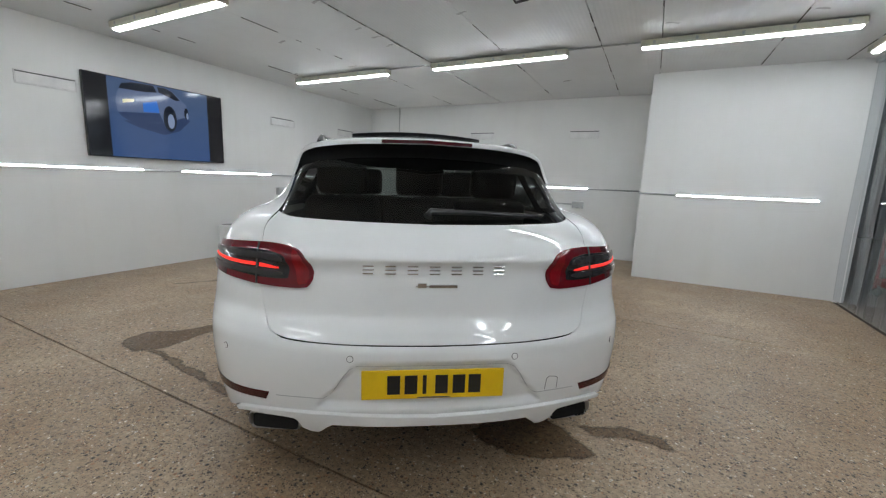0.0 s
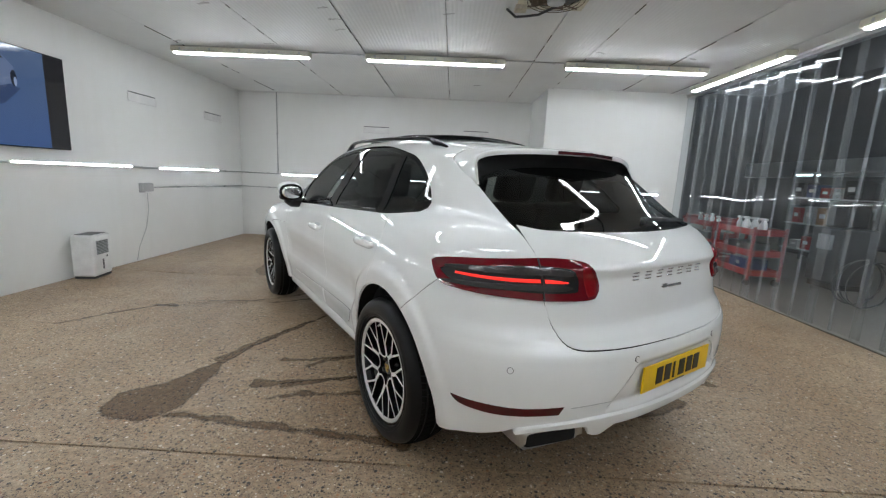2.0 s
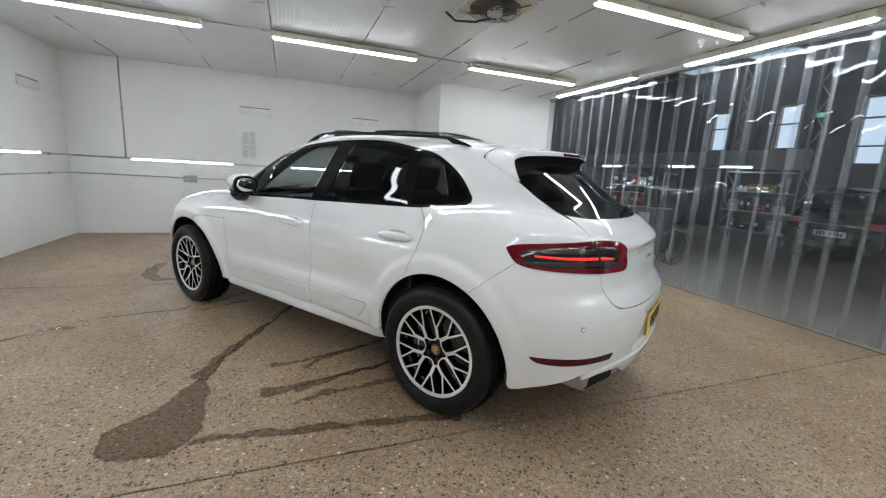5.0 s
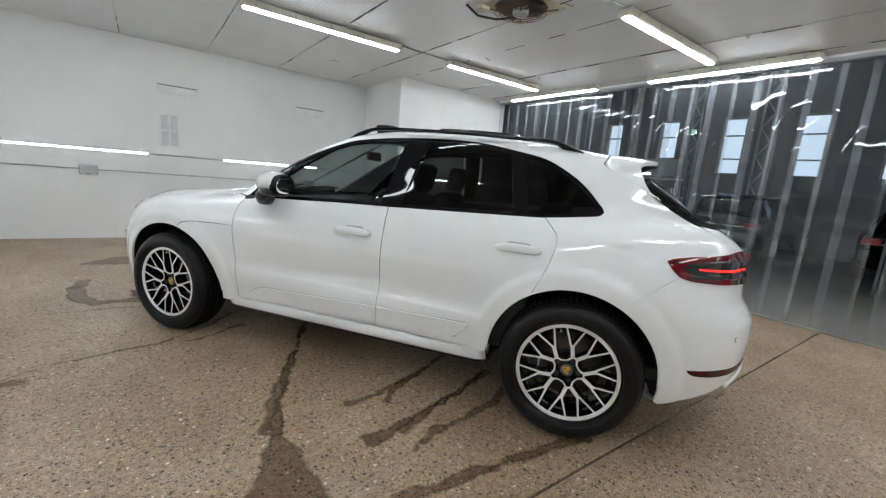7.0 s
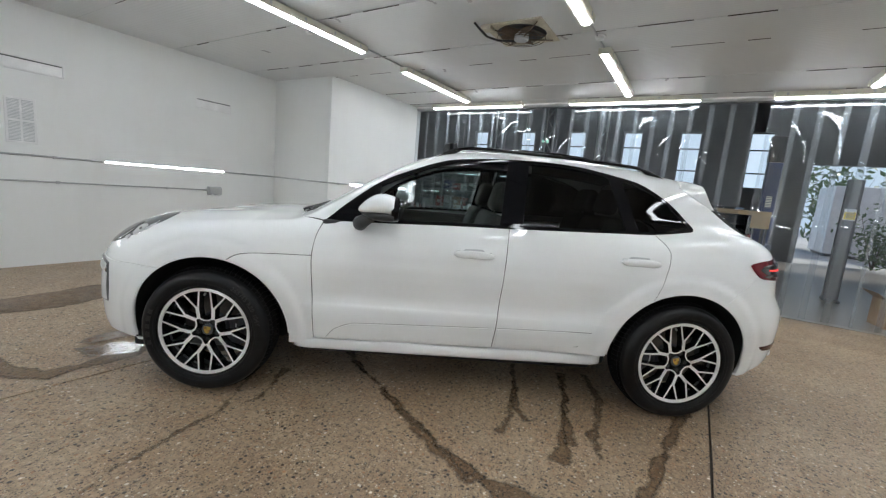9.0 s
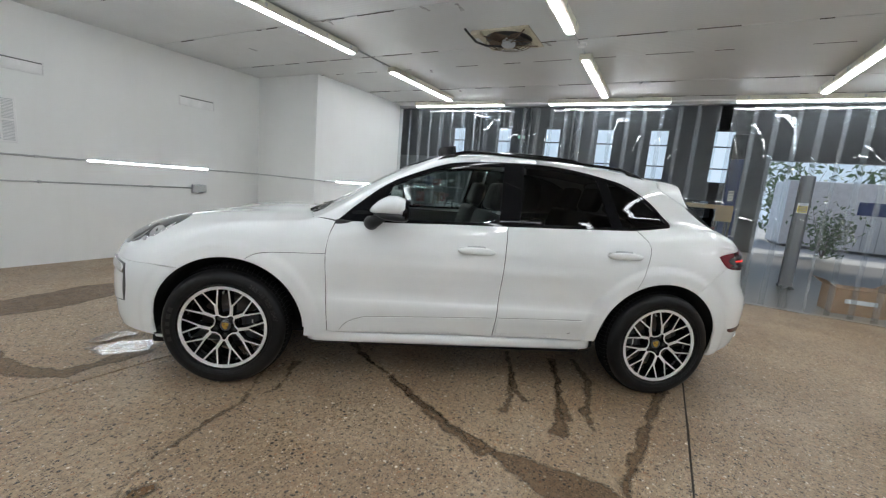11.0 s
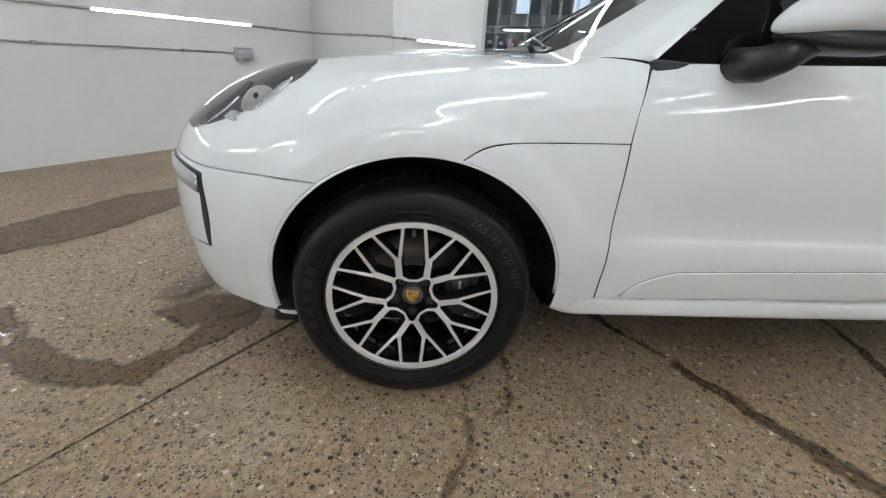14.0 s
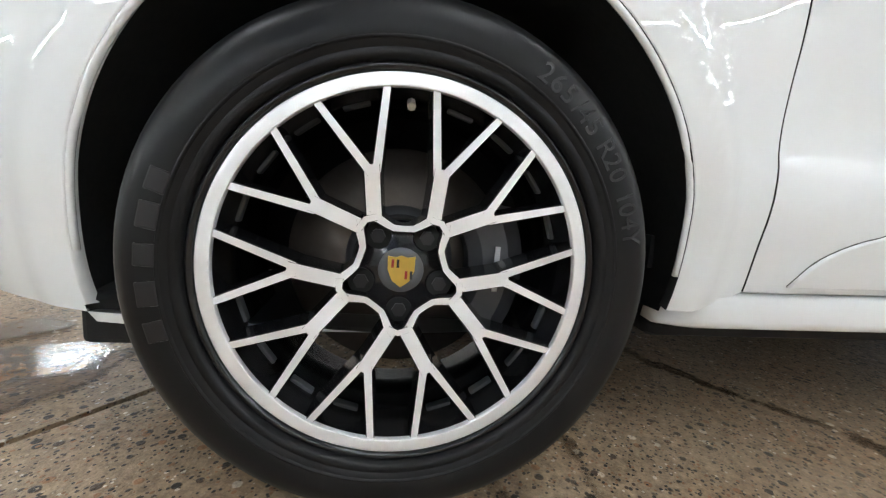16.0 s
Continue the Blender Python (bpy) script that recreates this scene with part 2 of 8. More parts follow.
def box(lo, hi, bevel=0.0, bm=None, segments=2):
    bm = bm or bmesh.new()
    made = bmesh.ops.create_cube(bm, size=1.0)["verts"]
    for v in made:
        v.co = Vector([a + (c + 0.5) * (b - a) for a, b, c in zip(lo, hi, v.co)])
    if bevel:
        edges = list({e for v in made for e in v.link_edges})
        bmesh.ops.bevel(bm, geom=edges, offset=bevel, segments=segments, affect="EDGES", profile=0.5)
    return bm


def rod(points, radius, sides=10, bm=None, closed=False):
    """A round bar along a line of points."""
    bm = bm or bmesh.new()
    points = [Vector(p) for p in points]
    rings, n = [], len(points)
    for i, p in enumerate(points):
        ahead = (points[min(i + 1, n - 1)] - points[max(i - 1, 0)]).normalized()
        across = ahead.cross(Vector((0, 0, 1)) if abs(ahead.z) < 0.9 else Vector((1, 0, 0))).normalized()
        above = across.cross(ahead)
        r = radius[i] if hasattr(radius, "__len__") else radius
        rings.append([bm.verts.new(p + r * (math.cos(a) * across + math.sin(a) * above)) for a in [2 * math.pi * k / sides for k in range(sides)]])
    for a, b in zip(rings, rings[1:]):
        for k in range(sides):
            bm.faces.new((a[k], a[(k + 1) % sides], b[(k + 1) % sides], b[k]))
    bm.faces.new(rings[0][::-1]), bm.faces.new(rings[-1])
    bmesh.ops.recalc_face_normals(bm, faces=bm.faces)
    return bm


def disc(center, axis, radius, depth, sides=24, bm=None, bevel=0.0):
    """A short cylinder whose axis is x, y or z."""
    bm = bm or bmesh.new()
    made = bmesh.ops.create_cone(bm, cap_ends=True, segments=sides, radius1=radius, radius2=radius, depth=depth)["verts"]
    turn = {"x": pose(0, 0, 0, 0, 90), "y": pose(0, 0, 0, 90), "z": pose(0, 0, 0)}[axis]
    bmesh.ops.transform(bm, matrix=Matrix.Translation(center) @ turn, verts=made)
    if bevel:
        edges = list({e for v in made for e in v.link_edges if len(e.link_faces) == 2 and e.calc_face_angle() > 1})
        bmesh.ops.bevel(bm, geom=edges, offset=bevel, segments=2, affect="EDGES", profile=0.5)
    return bm


# ---- the bay: floor, walls, ceiling ----
WEST, NORTH, SOUTH, EAST, TOP = -3.95, 4.71, -7.2, 4.05, 2.83
PIER_X, PIER_Y = 1.805, 3.366
HALL_X, HALL_N, HALL_S, HALL_TOP = 13.0, 14.0, -12.0, 5.2


def structure(name, bm, material, label, parent=None):
    return tagged(part(name, bm, material, parent, label), label, name.rstrip("_0123456789").split("_")[0], kind="structure")


floor = structure("floor", box((WEST - 0.2, SOUTH - 0.2, -0.3), (EAST + 0.06, NORTH + 0.2, -0.012)), JOINT, "brown exposed-aggregate concrete floor in cast slabs, wet in places")


def slab(y0a, y0b, y1a, y1b):
    """One cast slab across the bay, between two slightly skewed joints."""
    bm = bmesh.new()
    lo, hi = [], []
    for k in range(41):
        x = WEST - 0.1 + (EAST + 0.1 - WEST) * k / 40
        lo.append((x, y0a + (y0b - y0a) * k / 40 + 0.006 * noise.noise((x * 2.1, 3.7, y0a)), 0))
        hi.append((x, y1a + (y1b - y1a) * k / 40 + 0.006 * noise.noise((x * 2.1, 1.3, y1a)), 0))
    top = [bm.verts.new(p) for p in lo], [bm.verts.new(p) for p in hi]
    low = [bm.verts.new((p[0], p[1], -0.02)) for p in lo], [bm.verts.new((p[0], p[1], -0.02)) for p in hi]
    for k in range(40):
        bm.faces.new((top[0][k], top[0][k + 1], top[1][k + 1], top[1][k]))
        bm.faces.new((low[0][k], low[0][k + 1], top[0][k + 1], top[0][k]))
        bm.faces.new((top[1][k], top[1][k + 1], low[1][k + 1], low[1][k]))
    return part("slab", bm, CONCRETE, floor)


slab(SOUTH - 0.1, SOUTH - 0.1, -1.872, -1.925)
slab(-1.859, -1.912, 1.345, 1.06)
slab(1.358, 1.073, NORTH + 0.1, NORTH + 0.1)

structure("wall_west", box((WEST - 0.15, SOUTH - 0.15, -0.05), (WEST, NORTH + 0.15, TOP + 0.2)), WALL_WHITE, "white painted cladding wall")
structure("wall_north", box((WEST, NORTH, -0.05), (PIER_X, NORTH + 0.15, TOP + 0.2)), WALL_WHITE, "white painted cladding wall")
structure("wall_pier", box((PIER_X, PIER_Y, -0.05), (EAST + 0.12, NORTH + 0.15, TOP + 0.2), 0.004), WALL_WHITE, "white boxed-out wall beside the strip curtain")
structure("wall_south", box((WEST, SOUTH - 0.15, -0.05), (EAST + 0.12, SOUTH, TOP + 0.2)), WALL_WHITE, "white painted cladding wall")


CEILING_JOINTS = [WEST - 0.1, -3.15, -1.87, -0.84, 0.2, 1.29, 1.88, 2.97, 3.78, EAST + 0.12]


def ceiling_sheets():
    """Insulated ceiling sheets running north to south, with open joints between them."""
    bm = bmesh.new()
    joints = CEILING_JOINTS
    for n, (a, b) in enumerate(zip(joints, joints[1:])):
        sag = 0.003 * ((n * 7) % 3)
        box((a + 0.004, SOUTH - 0.1, TOP - sag), (b - 0.004, NORTH + 0.1, TOP + 0.1), 0.002, bm, 1)
    return bm


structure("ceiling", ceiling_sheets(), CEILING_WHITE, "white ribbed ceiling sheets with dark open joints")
structure("ceiling_void", box((WEST - 0.1, SOUTH - 0.1, TOP + 0.08), (EAST + 0.12, NORTH + 0.1, TOP + 0.25)), JOINT, "dark void above the ceiling sheets")


def joint_gaps():
    """Broken dark dashes where the filler has fallen out of the ceiling joints."""
    rnd = random.Random(11)
    bm = bmesh.new()
    for x in CEILING_JOINTS[1:-1]:
        y = SOUTH
        while y < NORTH - 0.5:
            length = rnd.uniform(0.06, 0.45)
            wide = rnd.uniform(0.0015, 0.005)
            shift = rnd.uniform(-0.004, 0.004)
            if rnd.random() < 0.72:
                box((x - wide + shift, y, TOP - 0.0085), (x + wide + shift, y + length, TOP - 0.003), 0, bm)
            y += length + rnd.uniform(0.02, 0.3)
    return bm


structure("trim_ceiling", joint_gaps(), JOINT, "dark broken filler in the ceiling joints")


TAPE = plain("shiny_white_tape", (0.88, 0.88, 0.88), 0.1, 0.4, vary=0.05)


def tape_scrap(x, y, turn, seed):
    rnd = random.Random(seed)
    ob = thing("tape_scrap", (x, y, TOP - 0.012), "small scrap of shiny white tape stuck to the ceiling", "tape", "ceiling tape scraps", turn=turn)
    bm = bmesh.new()
    n = 7
    low, high = [], []
    for k in range(n):
        u = (k / (n - 1) - 0.5) * rnd.uniform(0.1, 0.16)
        w = rnd.uniform(0.008, 0.022)
        curl = -0.012 * abs(u) * 10 * rnd.random()
        low.append(bm.verts.new((u, -w, curl)))
        high.append(bm.verts.new((u, w, curl + rnd.uniform(-0.004, 0.002))))
    for k in range(n - 1):
        bm.faces.new((low[k], low[k + 1], high[k + 1], high[k]))
    grown = bmesh.ops.solidify(bm, geom=bm.faces[:], thickness=0.0012)
    part("tape", bm, TAPE, ob)


scraps = random.Random(4)
for n, (x, y) in enumerate(((-2.05, 0.48), (-3.08, 1.64), (-1.94, 1.61), (-0.94, 0.48), (-0.94, 1.04), (-0.9, 0.75), (1.97, 1.45), (3.06, 1.54), (0.24, 1.62), (0.23, 0.51), (0.27, 0.2), (0.66, 3.34), (-0.86, -0.2), (0.22, -0.9), (1.33, -0.3), (1.78, -0.57), (-1.9, -1.2), (2.95, -1.1))):
    tape_scrap(x, y, scraps.uniform(-30, 30), n)


# ---- ceiling tubes ----
def ceiling_tube():
    light = thing("ceiling_light", (0, 0, TOP), "cream weatherproof tube light, lit, fixed under the ceiling", "ceiling light", "ceiling tube lights")
    part("housing", box((-0.885, -0.064, -0.078), (0.885, 0.064, -0.012), 0.01), CREAM, light, "cream plastic housing")
    part("diffuser", box((-0.87, -0.034, -0.094), (0.87, 0.034, -0.06), 0.013), TUBE_GLOW, light, "glowing ribbed diffuser")
    for k in range(5):
        x = -0.76 + 0.38 * k
        for s in (-1, 1):
            part("clip", box((x - 0.012, s * 0.064 - 0.004, -0.062), (x + 0.012, s * 0.064 + 0.004, -0.03), 0.002), STEEL, light)
    for x in (-0.6, 0.6):
        part("bracket", box((x - 0.03, -0.03, -0.014), (x + 0.03, 0.03, 0.0)), STEEL, light)
    return light


first = ceiling_tube()
# tubes at y -5.5 and -5.66 are unseen, added to brighten the car's tail
spots = [(x, y, 0) for y in (1.91, -0.612, -3.04, -5.5) for x in (-2.435, 0.045, 2.57)] + [(3.84, y, 90) for y in (1.96, -0.58, -3.12, -5.66)]
first.matrix_basis = pose(*spots[0][:2], TOP, 0, 0, spots[0][2])
for x, y, turn in spots[1:]:
    copy_thing(first, pose(x, y, TOP, 0, 0, turn))


# ---- slim wall tubes ----
def wall_tube():
    light = thing("wall_light", (0, 0, 0), "slim white tube light, lit, on the white wall", "wall light", "slim wall tube lights")
    part("tube", box((-0.745, -0.034, -0.0085), (0.745, -0.014, 0.0085), 0.003), LED_GLOW, light, "glowing tube")
    part("backplate", box((-0.75, -0.016, -0.0135), (0.75, 0.0, 0.0135), 0.003), WHITE_PLASTIC, light)
    # sides added to keep the tube's direct light off the wall
    for s in (-1, 1):
        part("channel_side", box((-0.75, -0.0325, s * 0.0112 - 0.0022), (0.75, -0.012, s * 0.0112 + 0.0022), 0.001), WHITE_PLASTIC, light)
    for s in (-1, 1):
        part("end_cap", box((s * 0.757 - 0.011, -0.036, -0.012), (s * 0.757 + 0.011, 0.0, 0.012), 0.003), WHITE_PLASTIC, light)
    return light


slim = wall_tube()
slim.matrix_basis = pose(-2.355, NORTH, 1.245)
for x, y, z, turn in ((0.137, NORTH, 1.238, 0), (3.01, PIER_Y, 1.207, 0), (WEST, -3.38, 1.29, 90), (WEST, -0.905, 1.29, 90), (WEST, 1.08, 1.285, 90), (WEST, 3.09, 1.272, 90)):
    copy_thing(slim, pose(x, y, z, 0, 0, turn))


# ---- conduits, sockets and vents on the walls ----
def conduit(points, label, radius=0.011):
    ob = thing("conduit", (0, 0, 0), label, "conduit", "wall conduits")
    part("pipe", rod(points, radius, 8), STEEL, ob, "", True)
    for a, b in zip(points, points[1:]):
        a, b = Vector(a), Vector(b)
        count = max(1, int((b - a).length / 1.1))
        for k in range(count):
            c = a + (b - a) * ((k + 0.5) / count)
            part("saddle", box(c - Vector((0.016, 0.016, 0.016)), c + Vector((0.016, 0.016, 0.016)), 0.004), STEEL, ob)
    return ob


conduit([(WEST + 0.012, SOUTH, 1.31), (WEST + 0.012, NORTH - 0.012, 1.262)], "thin grey conduit along the white wall behind the tubes")
conduit([(WEST, NORTH - 0.012, 1.262), (PIER_X, NORTH - 0.012, 1.225)], "thin grey conduit along the white wall behind the tubes")
conduit([(PIER_X - 0.012, NORTH, 1.225), (PIER_X - 0.012, PIER_Y - 0.012, 1.215), (2.24, PIER_Y - 0.012, 1.21)], "thin grey conduit round the boxed-out wall")
conduit([(-3.19, NORTH - 0.012, TOP), (-3.19, NORTH - 0.012, 1.26)], "thin grey conduit dropping down the white wall")
conduit([(WEST + 0.012, 2.1, 1.0), (WEST + 0.012, NORTH, 0.985)], "thin white conduit to the grey sockets", 0.009)
conduit([(WEST, NORTH - 0.012, 0.985), (0.68, NORTH - 0.012, 0.945)], "thin white conduit to the grey sockets", 0.009)


def wall_socket(at, turn):
    ob = thing("wall_socket", at, "grey weatherproof double socket on the white wall", "socket", "grey wall sockets", turn=turn)
    part("base", box((-0.1, -0.045, -0.065), (0.1, 0, 0.065), 0.01), GREY_PLASTIC, ob)
    part("cover", box((-0.095, -0.075, -0.055), (0.095, -0.04, 0.06), 0.012), GREY_PLASTIC, ob, "hinged grey cover")
    for s in (-1, 1):
        part("catch", box((s * 0.05 - 0.015, -0.08, -0.068), (s * 0.05 + 0.015, -0.045, -0.05), 0.004), WHITE_PLASTIC, ob)
    return ob


for at, turn in (((WEST, 2.05, 1.0), 90), ((-2.28, NORTH, 0.962), 0), ((0.75, NORTH, 0.938), 0)):
    wall_socket(at, turn)
lead = thing("loose_cable", (WEST + 0.02, 2.05, 0), "thin grey cable hanging from the wall socket", "cable")
part("flex", rod([(0, 0.03, 0.94), (0.01, 0.02, 0.7), (0.012, -0.05, 0.45), (0.01, -0.2, 0.2), (0.012, -0.26, 0.03)], 0.004, 6), GREY_PLASTIC, lead, "", True)


def wall_vent(at, turn):
    """A closed slot vent: a shallow frame round a hinged flap that stands a little open at its top."""
    ob = thing("wall_vent", at, "white flush slot vent with a thin dark top gap", "vent", "slot vents on the walls", turn=turn)
    part("flap", box((-0.245, -0.008, -0.055), (0.245, 0, 0.048), 0.003), WHITE_PAINT, ob)
    part("gap", box((-0.245, -0.004, 0.049), (0.245, 0, 0.06)), DARK_GREY, ob, "dark slot")
    for name, lo, hi in (("frame_top", (-0.258, -0.013, 0.06), (0.258, 0, 0.07)), ("frame_bottom", (-0.258, -0.013, -0.067), (0.258, 0, -0.057)),
                         ("frame_side", (-0.258, -0.012, -0.056), (-0.248, 0, 0.059)), ("frame_side", (0.248, -0.012, -0.056), (0.258, 0, 0.059))):
        part(name, box(lo, hi, 0.002), WHITE_PAINT, ob)
    return ob


for at, turn in (((WEST, -1.01, 2.19), 90), ((WEST, 2.145, 2.195), 90), ((WEST, 3.8, 2.195), 90), ((-1.215, NORTH, 2.2), 0), ((0.75, NORTH, 2.195), 0)):
    wall_vent(at, turn)


def louvre_grille():
    ob = thing("louvre_grille", (-1.33, NORTH, 1.61), "white four-panel louvre grille on the white wall", "grille")
    part("plate", box((-0.125, -0.006, -0.24), (0.125, 0, 0.24), 0.003), WHITE_PAINT, ob)
    for cx in (-0.056, 0.056):
        for cz in (-0.115, 0.115):
            for k in range(14):
                z = cz - 0.098 + 0.015 * k
                part("slat", box((cx - 0.046, -0.012, z - 0.003), (cx + 0.046, -0.005, z + 0.003)), GREY_PLASTIC, ob)
    return ob


louvre_grille()


# ---- television ----
def screen_shape(name, points, material, parent, lift, label):
    """A flat lit shape of the picture on the screen."""
    bm = bmesh.new()
    front = [bm.verts.new((0.0575 + lift, y, z)) for y, z in points]
    back = [bm.verts.new((0.0572, y, z)) for y, z in points]
    bm.faces.new(front)
    for k in range(len(points)):
        bm.faces.new((front[k], front[(k + 1) % len(points)], back[(k + 1) % len(points)], back[k]))
    bmesh.ops.recalc_face_normals(bm, faces=bm.faces)
    return part(name, bm, material, parent, label)


def oval(y, z, ry, rz):
    return [(y + ry * math.cos(a), z + rz * math.sin(a)) for a in [2 * math.pi * k / 20 for k in range(20)]]


def television():
    ob = thing("television", (WEST, 0.125, 1.905), "large wall-mounted television, switched on, showing a blue car", "television")
    part("casing", box((0.01, -0.845, -0.475), (0.055, 0.835, 0.475), 0.006), BLACK, ob, "black slim casing")
    part("bracket", box((0.0, -0.3, -0.2), (0.012, 0.3, 0.2)), STEEL, ob)
    part("screen", box((0.055, -0.835, -0.465), (0.0575, 0.825, 0.465)), SCREEN, ob, "glossy screen with dark side bars")
    paint, shade, dark, pale, bright = (glow(n, c, 1.0) for n, c in (("picture_blue", (0.06, 0.085, 0.15)), ("picture_shade", (0.012, 0.026, 0.07)), ("picture_dark", (0.004, 0.006, 0.012)), ("picture_pale", (0.13, 0.17, 0.26)), ("picture_bright_blue", (0.02, 0.1, 0.36))))
    for m in (paint, shade, dark, pale, bright):
        m.node_tree.nodes["Principled BSDF"].inputs["Base Color"].default_value = (0.01, 0.01, 0.012, 1)
        m.node_tree.nodes["Principled BSDF"].inputs["Roughness"].default_value = 0.08
    screen_shape("shadow_shape", [(-0.46, -0.03), (-0.3, -0.09), (0.0, -0.15), (0.2, -0.08), (0.36, 0.08), (0.1, 0.14), (-0.3, 0.03)], shade, ob, 0.0006, "dark blue shadow in the picture")
    screen_shape("car_shape", [(-0.536, 0.2), (-0.51, 0.3), (-0.46, 0.4), (-0.34, 0.445), (-0.13, 0.455), (0.03, 0.455), (0.13, 0.43), (0.23, 0.345), (0.31, 0.274), (0.328, 0.18), (0.3, 0.12), (0.0, 0.0), (-0.25, -0.026), (-0.4, -0.024), (-0.49, 0.026), (-0.52, 0.08)], paint, ob, 0.001, "blue car in the picture")
    screen_shape("glass_shape", [(-0.492, 0.345), (-0.456, 0.41), (-0.34, 0.442), (-0.1, 0.452), (-0.06, 0.375), (-0.2, 0.355)], dark, ob, 0.0014, "dark glass in the picture")
    screen_shape("glass_shape", [(-0.04, 0.385), (-0.05, 0.448), (0.03, 0.45), (0.125, 0.425), (0.23, 0.325), (0.17, 0.315)], dark, ob, 0.0014, "dark glass in the picture")
    screen_shape("bumper_shape", [(-0.513, 0.066), (-0.044, 0.119), (0.0, 0.004), (-0.246, -0.026), (-0.395, -0.024), (-0.487, 0.026)], shade, ob, 0.0014, "shaded bumper in the picture")
    screen_shape("wing_shape", [(-0.235, 0.22), (-0.067, 0.266), (-0.044, 0.124), (-0.235, 0.105)], bright, ob, 0.0014, "bright blue corner in the picture")
    for y, z, ry, rz in ((0.085, 0.066, 0.085, 0.165), (0.304, 0.165, 0.028, 0.075)):
        screen_shape("tyre_shape", oval(y, z, ry, rz), dark, ob, 0.0018, "dark tyre in the picture")
        screen_shape("rim_shape", oval(y + 0.012, z - 0.03, ry * 0.52, rz * 0.57), pale, ob, 0.0022, "pale rim in the picture")
    screen_shape("plate_shape", [(-0.46, 0.18), (-0.335, 0.213), (-0.33, 0.25), (-0.46, 0.225)], YELLOW_PIC, ob, 0.0018, "yellow plate in the picture")
    return ob


def screen_picture():
    """The lit panel: a dull blue studio with dark bars left and right."""
    m, nt, bsdf = nodes_of("lit_screen")
    split = nt.nodes.new("ShaderNodeSeparateXYZ")
    nt.links.new(nt.nodes.new("ShaderNodeTexCoord").outputs["Object"], split.inputs[0])
    inside = maths(nt, "MULTIPLY", maths(nt, "GREATER_THAN", split.outputs[1], -0.61), maths(nt, "LESS_THAN", split.outputs[1], 0.61))
    ground = blend(nt, span(nt, split.outputs[2], -0.45, 0.45, 0, 1), (0.018, 0.045, 0.125), (0.035, 0.06, 0.115))
    nt.links.new(blend(nt, inside, (0.004, 0.004, 0.005), ground), bsdf.inputs["Emission Color"])
    bsdf.inputs["Emission Strength"].default_value = 1.0
    bsdf.inputs["Base Color"].default_value = (0.01, 0.01, 0.012, 1)
    bsdf.inputs["Roughness"].default_value = 0.08
    return m


SCREEN, YELLOW_PIC = screen_picture(), glow("picture_yellow", (0.16, 0.14, 0.04), 1.0)
television()


# ---- dehumidifier ----
def dehumidifier():
    ob = thing("dehumidifier", (-3.815, 0.985, 0), "white portable dehumidifier with grey grille, standing by the wall", "dehumidifier", turn=100)
    part("body", box((-0.155, -0.115, 0.025), (0.155, 0.115, 0.5), 0.022, segments=3), WHITE_PLASTIC, ob)
    part("top_panel", box((-0.125, -0.085, 0.5), (0.125, 0.085, 0.506), 0.003), DARK_GREY, ob, "dark control panel")
    part("foot", box((-0.145, -0.105, 0.0), (0.145, 0.105, 0.026), 0.006), DARK_GREY, ob)
    part("grille", box((-0.1, -0.12, 0.27), (0.1, -0.113, 0.43), 0.004), GREY_PLASTIC, ob, "grey grille")
    for k in range(9):
        part("slat", box((-0.095, -0.124, 0.28 + 0.017 * k), (0.095, -0.118, 0.286 + 0.017 * k)), DARK_GREY, ob)
    part("level_window", box((-0.012, -0.118, 0.09), (0.012, -0.113, 0.21), 0.004), DARK_GREY, ob, "dark water-level window")
    part("button", disc((0.07, -0.116, 0.235), "y", 0.012, 0.008, 12), DARK_GREY, ob)
    return ob


dehumidifier()


